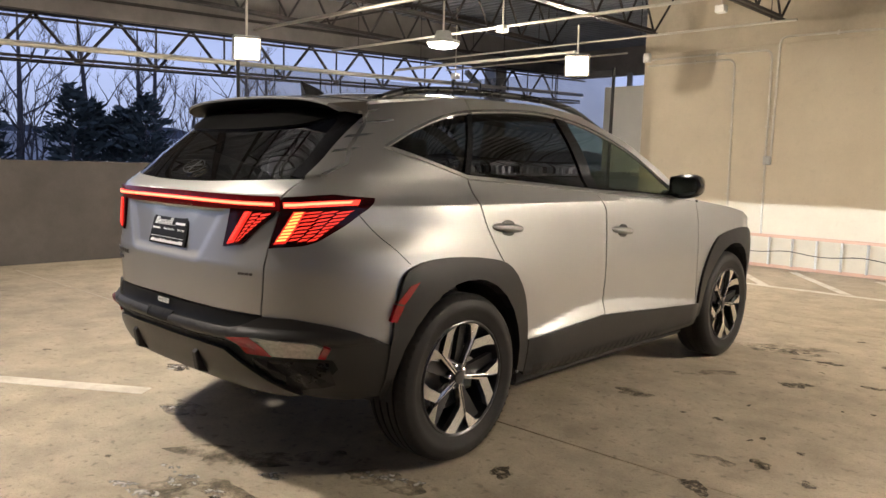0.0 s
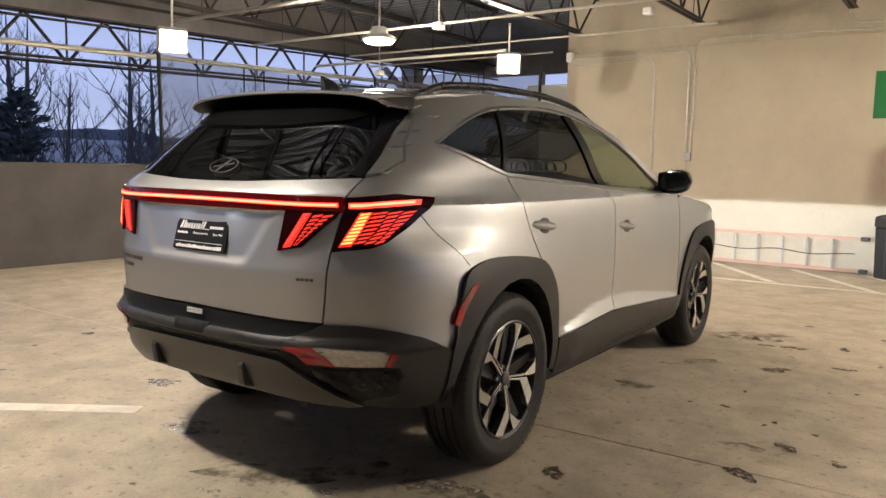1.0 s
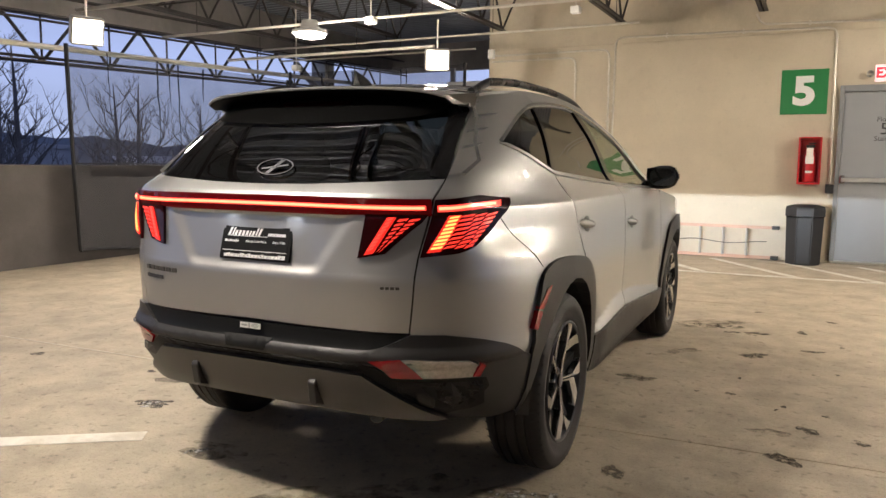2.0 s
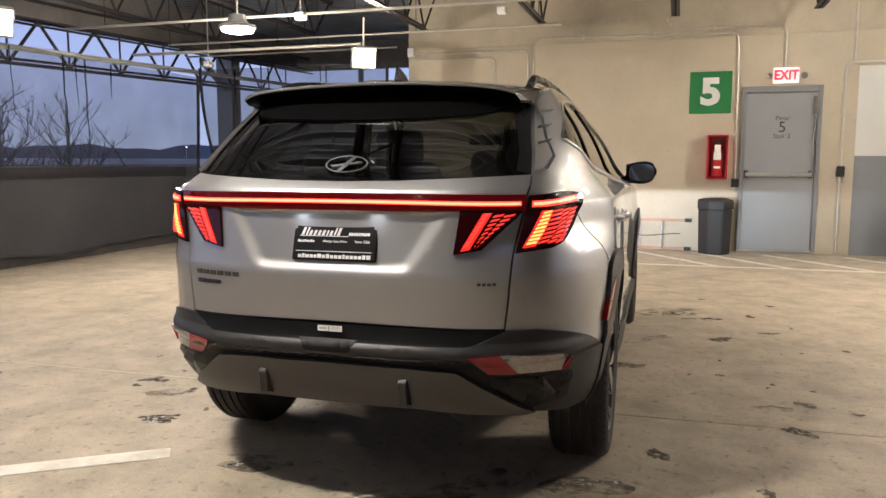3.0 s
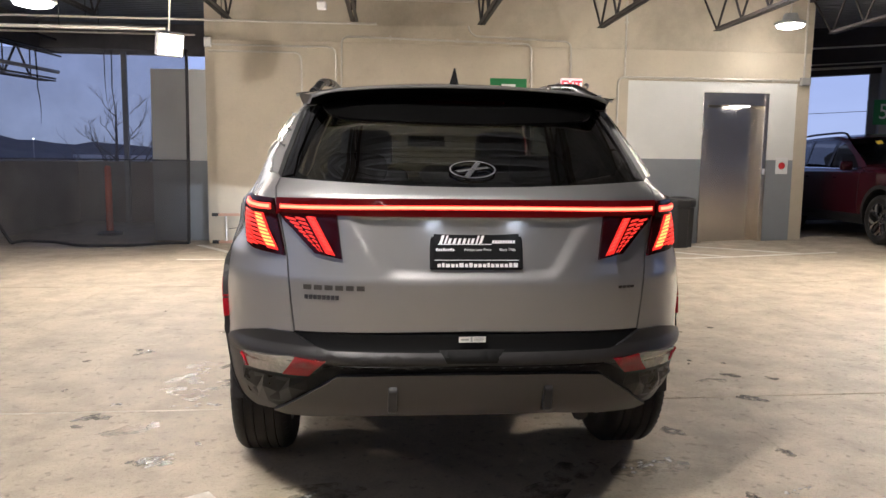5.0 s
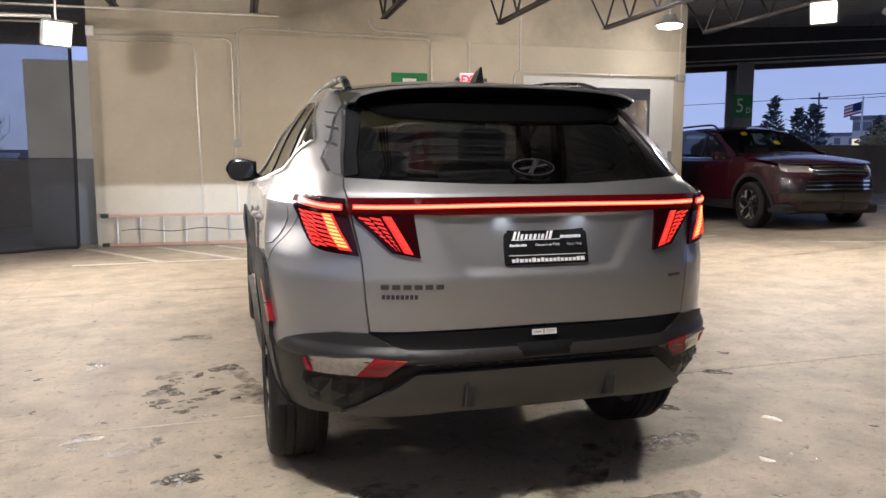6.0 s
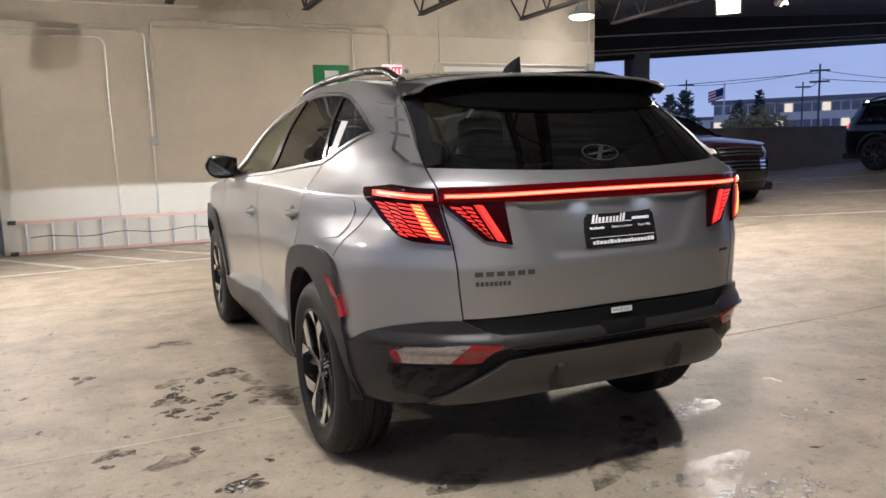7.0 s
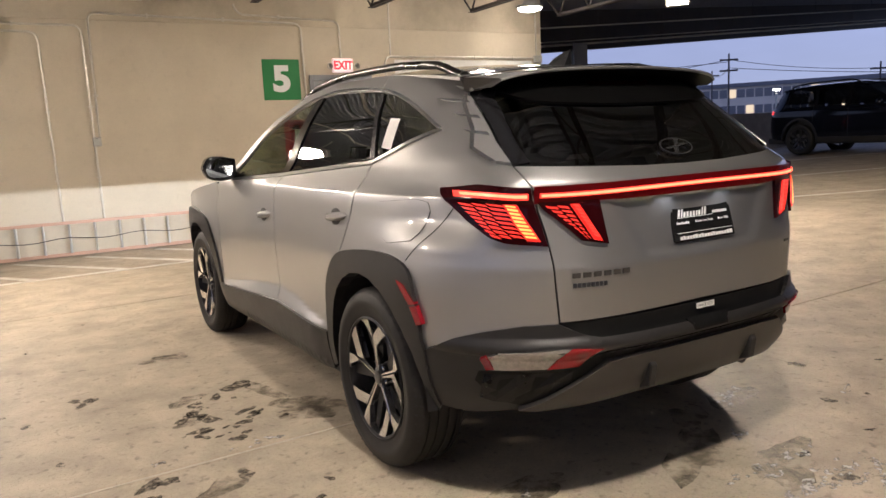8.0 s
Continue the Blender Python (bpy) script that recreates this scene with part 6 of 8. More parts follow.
    for a, b, c, d in ((-0.038, -0.012, 0.679, 0.685), (-0.006, 0.000, 0.675, 0.690), (0.006, 0.036, 0.6865, 0.6885), (0.006, 0.038, 0.6815, 0.6835), (0.006, 0.034, 0.6765, 0.6785)):
        sheet("print_bar", sh, X((a, d), (b, d), (b, c), (a, c)), M_BOXGREY, gate, off=0.0112, thick=0.001, label="grey print on the label")
    # paper stuck to the left rear quarter glass
    ob = sheet("window_paper", sh, Y((0.0, 1.395), (0.085, 1.40), (0.075, 1.285), (-0.01, 1.275)), M_PAPER, suv, off=-0.0055, thick=0.001, both=True, label="white paper label")
    bpy.data.objects.remove(ob[0])
    # filler flap on the left quarter
    fl = [(-0.15, 1.065), (-0.12, 1.085), (-0.33, 1.10), (-0.385, 1.09), (-0.40, 1.06), (-0.375, 0.985), (-0.345, 0.955), (-0.20, 0.935), (-0.155, 0.95)]
    a = sheet("filler_gap", sh, Y(*fl), M_UNDER, suv, off=0.0015, thick=0.003, both=True)
    bpy.data.objects.remove(a[0])
    cx, cz = -0.27, 1.02
    a = sheet("filler_flap", sh, Y(*[(cx + (y - cx) * 0.990, cz + (z - cz) * 0.984) for y, z in fl]), M_SILVER, suv, off=0.003, thick=0.004, both=True)
    bpy.data.objects.remove(a[0])


suv_fittings()


def head_lamps():
    """Low-beam units with the shield that cuts the beam off above."""
    for s in (-1, 1):
        unit = new("head_lamp")
        unit.parent = suv
        unit.matrix_local = pose(s * 0.55, 3.58, 0.69)
        bm = bmesh.new()
        box(bm, -0.06, 0.06, -0.02, 0.0, -0.05, 0.05)
        part("reflector", bm, M_GLOSSBLK, unit)
        bm = bmesh.new()
        box(bm, -0.07, 0.07, 0.0, 0.08, 0.00225, 0.006)
        part("shield", bm, M_GLOSSBLK, unit)


head_lamps()

# ---- paint on the deck ----
def base_y(x):
    return 6.28 + 0.040 * x


stripe((-3.0, base_y(-3.0)), (5.9, base_y(5.9)), 0.10)
for xb in (-2.0, -1.1, -0.3, 0.58, 1.6, 2.45, 3.35, 4.39, 5.41):
    stripe((xb - 1.12, 7.80), (xb, base_y(xb)), 0.10)
for a, b in (((6.6, 5.2), (9.4, 3.4)), ((10.0, 6.4), (13.5, 4.4)), ((9.0, 9.6), (11.6, 8.6)), ((12.2, 8.8), (16.0, 6.6))):
    stripe(a, b, 0.10)


def blot(x, y, rx, ry, m, seed, name="oil_spot", label="small dark oil drip on the concrete", z=0.0016, turn=0.0, group="oil spots", cat="stain"):
    rnd = random.Random(seed)
    bm = bmesh.new()
    n = 22
    ph = [rnd.uniform(0, 6.28) for _ in range(4)]
    pts = []
    for k in range(n):
        t = 2 * math.pi * k / n
        r = 1 + 0.22 * math.sin(2 * t + ph[0]) + 0.16 * math.sin(3 * t + ph[1]) + 0.12 * math.sin(5 * t + ph[2]) + 0.07 * math.sin(9 * t + ph[3])
        a, b = rx * r * math.cos(t), ry * r * math.sin(t)
        pts.append((x + a * math.cos(turn) - b * math.sin(turn), y + a * math.sin(turn) + b * math.cos(turn)))
    prism(bm, pts, lambda a, b, d: Vector((a, b, ground_z(a) + d)), 0.0003, z)
    return solid(name, bm, m, label, cat, group)


rnd = random.Random(11)
k = 0
for cx, cy, sx_, sy_, num in ((1.45, 2.6, 0.45, 1.1, 14), (1.35, 1.0, 0.35, 0.5, 7), (-1.75, 1.3, 0.35, 1.2, 15), (-2.1, -0.2, 0.4, 0.5, 6), (0.2, -1.05, 0.5, 0.15, 6), (1.4, -0.5, 0.4, 0.5, 5), (-1.25, 0.75, 0.15, 0.25, 8)):
    for _ in range(num):
        x, y = rnd.gauss(cx, sx_), rnd.gauss(cy, sy_)
        if abs(x + 0.07) < 0.98 and -0.95 < y < 3.6:
            continue
        r = abs(rnd.gauss(0.016, 0.016)) + 0.008
        blot(x, y, r * rnd.uniform(1.0, 1.6), r * rnd.uniform(0.7, 1.0), M_SPOT, k, turn=rnd.uniform(0, 3))
        k += 1
for x, y, rx, ry, tn in ((1.07, 3.2, 0.22, 0.05, 0.3), (1.35, 3.0, 0.12, 0.05, 0.2), (-1.30, 0.72, 0.20, 0.07, 0.5), (-1.45, 1.05, 0.18, 0.04, 1.2), (-1.33, -0.30, 0.09, 0.05, 0.2)):
    for q in range(16):
        a, b = rnd.gauss(0, rx * 0.6), rnd.gauss(0, ry * 0.6)
        r = 0.006 + 0.024 * rnd.random() ** 2
        blot(x + a * math.cos(tn) - b * math.sin(tn), y + a * math.sin(tn) + b * math.cos(tn), r * rnd.uniform(1, 1.9), r, M_SPOT, k, "damp_stain", "dark damp stain on the concrete", 0.0012 + 0.00005 * q, tn, "damp stains")
        k += 1
for x, y, rx, ry, tn in ((-0.95, 0.70, 0.16, 0.09, 2.6), (-1.07, 1.11, 0.16, 0.03, 1.9), (-1.46, 1.20, 0.07, 0.04, 0.3), (-1.42, 2.12, 0.08, 0.06, 0.0), (-1.51, 0.86, 0.05, 0.03, 0.2), (-0.58, -0.64, 0.12, 0.05, 0.1), (0.14, -0.78, 0.18, 0.07, 0.7), (0.42, -0.50, 0.10, 0.05, 0.9), (-1.54, 0.07, 0.09, 0.04, 0.5), (0.76, -0.46, 0.11, 0.06, 0.4), (1.01, 3.23, 0.24, 0.10, 0.3), (0.92, 2.16, 0.12, 0.04, 0.8), (0.82, 1.40, 0.08, 0.04, 0.2), (1.59, 0.77, 0.06, 0.03, 0.2), (0.35, -1.05, 0.14, 0.08, 0.3)):
    blot(x, y, rx * 1.5, ry * 1.5, M_DAMP, k, "damp_patch", "dark damp patch on the worn concrete", 0.0010, tn, "damp patches")
    k += 1
for x, y, rx, ry, tn in ((0.77, -0.43, 0.11, 0.035, 0.5), (0.42, -0.77, 0.05, 0.03, 0.3), (0.16, -1.05, 0.13, 0.06, 0.2), (0.32, -1.24, 0.18, 0.07, 0.2), (0.46, -1.02, 0.09, 0.03, 0.3), (0.55, -1.32, 0.16, 0.06, 0.6), (1.27, -0.71, 0.05, 0.02, 0.3), (-1.30, 0.42, 0.14, 0.025, 0.1), (-1.34, -0.32, 0.07, 0.04, 0.3), (-0.63, -0.67, 0.05, 0.025, 1.0), (-1.72, 0.44, 0.05, 0.02, 0.0)):
    for q in range(16):
        a, b = rnd.gauss(0, rx * 0.55), rnd.gauss(0, ry * 0.6)
        r = 0.004 + 0.36 * ry * rnd.random() ** 1.5
        blot(x + a * math.cos(tn) - b * math.sin(tn), y + a * math.sin(tn) + b * math.cos(tn), r * rnd.uniform(1.2, 2.6), r, M_WET, k, "slush_spot", "whitish wet patch of melting slush on concrete", 0.0022 + 0.0001 * q, tn + rnd.uniform(-0.4, 0.4), "slush spots", "slush")
        k += 1

# ---- on the long wall ----
WF = WY - 0.001


def conduit(pts, r=0.0155, label="galvanised electrical conduit fixed to the wall"):
    line = [Vector(pts[0])]
    for a, b, c in zip(pts, pts[1:], pts[2:]):
        line += bend(a, b, c, 0.12)
    line.append(Vector(pts[-1]))
    th = base("conduit", pose(*line[-1]), label, "conduit", "wall conduits")
    inv = Matrix.Translation(-line[-1])
    bm = bmesh.new()
    tube(bm, [inv @ p for p in line], r, 8)
    part("pipe", bm, M_GALV, th, smooth=True)
    # straps
    for a, b in zip(line, line[1:]):
        if (b - a).length > 0.9:
            n = int((b - a).length / 0.9)
            for i in range(1, n + 1):
                p = inv @ a.lerp(b, i / (n + 0.6))
                d = (b - a).normalized()
                s = bmesh.new()
                e = Vector((0.03, 0, 0)) if abs(d.z) > 0.5 else Vector((0, 0, 0.03))
                w = Vector((0, 0, 0.012)) if abs(d.z) > 0.5 else Vector((0.012, 0, 0))
                q = Vector((p.x, p.y - r - 0.002, p.z))
                vs = [s.verts.new(q + k1 * e + k2 * w) for k1, k2 in ((-1, -1), (1, -1), (1, 1), (-1, 1))]
                s.faces.new(vs)
                ex = bmesh.ops.extrude_face_region(s, geom=s.faces[:])
                for v in [g for g in ex["geom"] if isinstance(g, bmesh.types.BMVert)]:
                    v.co.y += r + 0.004
                part("strap", s, M_GALV, th)
    return th


cy = WY - 0.016
conduit([(-3.0, cy, 2.86), (-1.64, cy, 2.86), (-1.60, cy, 0.45)])
conduit([(-3.0, cy, 2.95), (-1.13, cy, 2.95), (-1.11, cy, 0.45)])
conduit([(1.86, cy, 0.86), (1.83, cy, 3.06), (-1.04, cy, 3.11), (-1.05, cy, 1.50)])
conduit([(2.44, cy, 2.56), (2.44, cy, 3.11), (0.9, cy, 3.16), (0.86, cy, 3.3)])
conduit([(3.20, cy, 0.03), (3.19, cy, 2.60), (6.12, cy, 2.60)], 0.018)
conduit([(3.29, cy, 2.62), (3.29, cy, 3.9)])
conduit([(6.16, cy, 2.64), (6.16, cy, 3.9)])


def wall_box(x, z, w, h, d, m, name="junction_box", label="small grey junction box on the wall"):
    bm = bmesh.new()
    box(bm, -w, w, -d, 0, -h, h, 0.006)
    th = base(name, pose(x, WF, z), label, "junction box", "junction boxes")
    part("body", bm, m, th)
    bm = bmesh.new()
    box(bm, -w * 0.9, w * 0.9, -d - 0.004, -d - 0.0005, -h * 0.9, h * 0.9, 0.001)
    part("cover", bm, m, th)
    for s in (-1, 1):
        bm = bmesh.new()
        tube(bm, [(0, -d - 0.004, s * h * 0.7), (0, -d - 0.007, s * h * 0.7)], 0.004, 6)
        part("screw", bm, M_CHROME, th)
    return th


wall_box(-1.09, 1.46, 0.05, 0.06, 0.05, M_BOXGREY)
wall_box(3.20, 1.15, 0.045, 0.07, 0.06, M_PLASTIC_BLK, label="small black switch box on a conduit")
wall_box(6.17, 2.58, 0.07, 0.06, 0.09, M_BOXGREY)
wall_box(1.86, 0.98, 0.05, 0.06, 0.06, M_PLASTIC_BLK, label="small dark outlet box on a conduit")
wall_box(-3.0, 2.98, 0.05, 0.07, 0.07, M_WHITE)

# floor number sign
sign = base("floor_sign", pose(1.487, WF - 0.001, 2.251), "square green sign with a white number five", "sign")
bm = bmesh.new()
box(bm, -0.282, 0.282, -0.006, 0, -0.293, 0.293, 0.003)
part("sheet", bm, M_GREEN, sign)
writing("numeral", "5", 0.50, M_WHITE, pose(0, -0.0095, -0.005, 90, 0, 0), sign, 0.002, "white numeral five", 1.10, 0.022)

# extinguisher in its open-front cabinet
ext = base("fire_extinguisher_cabinet", pose(1.605, WF, 1.345), "red open cabinet with a fire extinguisher on the wall", "cabinet")
bm = bmesh.new()
W_, H_, D_ = 0.138, 0.308, 0.20
for a, b, c, d, e, f in ((-W_, W_, -0.012, 0, -H_, H_), (-W_, -W_ + 0.022, -D_, -0.012, -H_, H_), (W_ - 0.022, W_, -D_, -0.012, -H_, H_), (-W_ + 0.022, W_ - 0.022, -D_, -0.012, H_ - 0.022, H_), (-W_ + 0.022, W_ - 0.022, -D_, -0.012, -H_, -H_ + 0.022)):
    box(bm, a, b, c, d, e, f, 0.004)
part("body", bm, M_RED, ext)
bm = bmesh.new()
r = lathe(bm, [(0.072, -0.27), (0.078, -0.25), (0.078, 0.06), (0.06, 0.11), (0.025, 0.14), (0.025, 0.17)], "z", 20, (0, -0.10, 0))
bm.faces.new(r[0])
bm.faces.new(r[-1])
part("extinguisher", bm, M_RED, ext, smooth=True)
bm = bmesh.new()
box(bm, -0.05, 0.06, -0.13, -0.08, 0.17, 0.21, 0.008)
box(bm, -0.02, 0.07, -0.12, -0.09, 0.215, 0.235, 0.005)
part("valve", bm, M_PLASTIC_BLK, ext)
for z0, z1, w in ((-0.04, 0.06, 0.05), (0.06, 0.17, 0.04), (-0.16, -0.13, 0.045)):
    bm = bmesh.new()
    box(bm, -w, w, -0.186, -0.180, z0, z1)
    part("tag", bm, M_PAPER, ext, "white paper tag")


def steel_door():
    th = base("door_1", pose(2.42, WY, 0.03), "closed grey steel stair door with a push bar", "door", kind="structure")
    bm = bmesh.new()
    box(bm, -0.51, -0.455, -0.05, 0, 0, 2.285, 0.004)
    box(bm, 0.455, 0.51, -0.05, 0, 0, 2.285, 0.004)
    box(bm, -0.455, 0.455, -0.05, 0, 2.20, 2.285, 0.004)
    part("door_frame", bm, M_FRAMEGREY, th)
    bm = bmesh.new()
    box(bm, -0.452, 0.452, -0.022, -0.002, 0.008, 2.197, 0.003)
    leaf = part("door_leaf", bm, M_DOORGREY, th)
    bm = bmesh.new()
    box(bm, -0.43, 0.42, -0.085, -0.05, 1.045, 1.10, 0.008)
    bar = part("push_bar", bm, M_ALU, th, "bright steel push bar")
    for x in (-0.42, 0.40):
        bm = bmesh.new()
        box(bm, x - 0.03, x + 0.03, -0.075, -0.022, 1.02, 1.13, 0.008)
        part("bar_bracket", bm, M_STAINLESS, th)
    bm = bmesh.new()
    tube(bm, [(0.425, -0.05, 1.13), (0.425, -0.05, 2.14)], 0.012, 8)
    part("vertical_rod", bm, M_STAINLESS, th)
    bm = bmesh.new()
    box(bm, 0.40, 0.45, -0.07, -0.022, 1.88, 2.14, 0.006)
    part("top_latch", bm, M_STAINLESS, th)
    bm = bmesh.new()
    box(bm, -0.455, 0.455, -0.06, 0.0, 0.0, 0.012)
    part("threshold", bm, M_ALU, th)
    writing("lettering", "Floor", 0.085, M_INK, pose(0.02, -0.0235, 1.845, 90, 0, 0), th, 0.0006, "dark lettering")
    writing("lettering", "5", 0.21, M_INK, pose(0.02, -0.0235, 1.72, 90, 0, 0), th, 0.0006, "dark lettering")
    writing("lettering", "Stair 2", 0.085, M_INK, pose(0.02, -0.0235, 1.60, 90, 0, 0), th, 0.0006, "dark lettering")


steel_door()

ex = base("exit_sign", pose(2.455, WF, 2.455), "white exit sign with red lettering, lit", "sign")
bm = bmesh.new()
box(bm, -0.165, 0.165, -0.055, 0, -0.105, 0.105, 0.012, 2)
part("case", bm, M_EXIT, ex)
writing("lettering", "EXIT", 0.175, M_EXITRED, pose(0, -0.0575, -0.002, 90, 0, 0), ex, 0.002, "red lettering", 0.86, 0.007)
for s in (-1, 1):
    bm = bmesh.new()
    lathe(bm, [(0.012, -0.02), (0.045, -0.07), (0.045, -0.085)], "y", 14, (s * 0.22, 0.0, -0.01))
    part("spot_head", bm, M_BOXGREY, ex)


def litter_bin(x, y, label):
    th = base("litter_bin", pose(x, y, 0), label, "bin", "litter bins")
    bm = bmesh.new()
    n = 8
    rings = []
    for r, z in ((0.195, 0.0), (0.205, 0.02), (0.222, 0.60), (0.222, 0.615)):
        rings.append([bm.verts.new((r * 1.08 * math.cos(2 * math.pi * (k + 0.5) / n), r * 1.08 * math.sin(2 * math.pi * (k + 0.5) / n), z)) for k in range(n)])
    for a, b in zip(rings, rings[1:]):
        for k in range(n):
            bm.faces.new((a[k], a[(k + 1) % n], b[(k + 1) % n], b[k]))
    bm.faces.new(rings[0])
    bmesh.ops.bevel(bm, geom=[e for e in bm.edges if abs(e.verts[0].co.z - e.verts[1].co.z) > 0.3], offset=0.012, segments=2, affect="EDGES")
    part("body", bm, M_PLASTIC_BLK, th)
    bm = bmesh.new()
    rings = []
    for r, z in ((0.222, 0.625), (0.235, 0.63), (0.235, 0.72), (0.225, 0.75), (0.14, 0.775), (0.12, 0.775), (0.115, 0.70)):
        rings.append([bm.verts.new((r * 1.08 * math.cos(2 * math.pi * (k + 0.5) / n), r * 1.08 * math.sin(2 * math.pi * (k + 0.5) / n), z)) for k in range(n)])
    for a, b in zip(rings, rings[1:]):
        for k in range(n):
            bm.faces.new((a[k], a[(k + 1) % n], b[(k + 1) % n], b[k]))
    bm.faces.new(rings[-1])
    part("lid", bm, M_PLASTIC_BLK, th)


litter_bin(1.60, 7.80, "black octagonal plastic litter bin beside the stair door")
litter_bin(4.12, 7.80, "black octagonal plastic litter bin beside the lift")


def lift():
    th = base("door_2", pose(5.105, WY, 0.0), "closed stainless steel lift doors with a stainless frame", "door", kind="structure")
    bm = bmesh.new()
    box(bm, -0.53, -0.46, -0.002, 0.30, 0, 2.395, 0.004)
    box(bm, 0.46, 0.53, -0.002, 0.30, 0, 2.395, 0.004)
    box(bm, -0.46, 0.46, -0.002, 0.30, 2.20, 2.395, 0.004)
    part("door_frame", bm, M_STAINLESS, th)
    bm = bmesh.new()
    box(bm, -0.46, 0.012, 0.20, 0.225, 0.01, 2.2, 0.003)
    part("door_leaf", bm, M_STAINLESS, th)
    bm = bmesh.new()
    box(bm, 0.016, 0.46, 0.22, 0.245, 0.01, 2.2, 0.003)
    part("door_leaf", bm, M_STAINLESS, th)
    bm = bmesh.new()
    box(bm, -0.46, 0.46, -0.04, 0.30, 0.0, 0.012)
    part("threshold", bm, M_ALU, th)
    bm = bmesh.new()
    box(bm, -0.04, 0.22, 0.001, 0.16, 2.185, 2.199)
    part("soffit_lamp", bm, mat("lift_lamp", (0.9, 0.9, 0.88), 0.4, emit=(1, 0.95, 0.85), emit_strength=6), th, "lit white soffit lamp")
    bm = bmesh.new()
    box(bm, 0.475, 0.515, -0.012, -0.003, 1.13, 1.22, 0.004)
    part("call_button", bm, M_WHITE, th)


lift()
notice = base("notice", pose(5.90, WY + 0.009, 1.27), "white notice with a red emblem on grey blocks", "notice")
bm = bmesh.new()
box(bm, -0.10, 0.10, -0.006, 0, -0.13, 0.13, 0.002)
part("sheet", bm, M_WHITE, notice)
bm = bmesh.new()
prism(bm, [(0.055 * math.cos(2 * math.pi * k / 16), 0.055 * math.sin(2 * math.pi * k / 16)) for k in range(16)], lambda a, b, d: Vector((a, d, b)), -0.009, -0.006)
part("emblem", bm, M_RED, notice)


def ladder(x0, x1, y, z0, z1):
    """A long ladder laid on its edge along the foot of the wall."""
    th = base("ladder", pose(x0, y, 0), "long orange and aluminium ladder lying on its side by the wall", "ladder")
    L = x1 - x0
    for z in (z0, z1):
        bm = bmesh.new()
        box(bm, 0, L, -0.035, 0.035, z - 0.005, z + 0.005)
        for s in (-1, 1):
            box(bm, 0, L, s * 0.035 - 0.004, s * 0.035 + 0.004, z - 0.018, z + 0.018)
        part("rail", bm, M_LADDER, th, "orange fibreglass rail")
    n = int(L / 0.305)
    bm = bmesh.new()
    tube(bm, [(0, 0, z0 + 0.004), (0, 0, z1 - 0.004)], 0.017, 8)
    me = mesh_of("rung", bm, M_ALU, smooth=True)
    for i in range(n):
        o = new("rung", me)
        o.parent = th
        o.location = (0.15 + 0.305 * i, 0, 0)
    bm = bmesh.new()
    pts = [(0.2 + (L - 0.3) * i / 30, -0.03 + 0.012 * math.sin(i * 1.7), z0 + 0.20 + 0.02 * math.sin(i * 0.9)) for i in range(31)]
    tube(bm, pts, 0.006, 6)
    part("rope", bm, M_PLASTIC_BLK, th, "dark pull rope")
    for x in (0.0, L):
        for z in (z0, z1):
            bm = bmesh.new()
            box(bm, x - 0.05, x + 0.05, -0.042, 0.042, z - 0.024, z + 0.024, 0.006)
            part("end_cap", bm, M_PLASTIC_BLK, th)


ladder(-2.92, 1.25, 8.00, 0.03, 0.44)

# ---- pipes under the roof ----
for y, z, x0, x1, r, m in ((6.32, 2.86, -6.8, -3.1, 0.022, M_GALV), (7.15, 3.13, -6.8, -0.5, 0.016, M_GALV), (5.0, 3.02, -6.8, 0.6, 0.018, M_GALV), (3.6, 3.14, -6.8, 0.9, 0.024, M_GALV), (7.6, 3.0, -6.8, -3.06, 0.014, M_GALV)):
    th = base("service_pipe", pose(x0, y, z), "galvanised service pipe hung under the roof joists", "pipe", "service pipes")
    bm = bmesh.new()
    tube(bm, [(0, 0, 0), (x1 - x0, 0, 0)], r, 8)
    part("pipe", bm, m, th, smooth=True)
    x = x0 + 0.65
    while x < x1:
        bm = bmesh.new()
        tube(bm, [(x - x0, 0, 0), (x - x0, 0, 3.88 - z)], 0.006, 5)
        part("hanger_rod", bm, M_STEEL, th)
        x += 1.78
for x, y, z in ((-5.9, 6.9, 2.72), (-3.3, 5.0, 2.95), (-1.2, 6.6, 3.2)):
    wb = base("junction_box", pose(x, y, z), "small white ceiling junction box", "junction box", "ceiling boxes")
    bm = bmesh.new()
    box(bm, -0.06, 0.06, -0.06, 0.06, 0, 0.09, 0.01)
    part("body", bm, M_WHITE, wb)
    bm = bmesh.new()
    tube(bm, [(0, 0, 0.09), (0, 0, 3.88 - z)], 0.01, 6)
    part("stem", bm, M_GALV, wb)


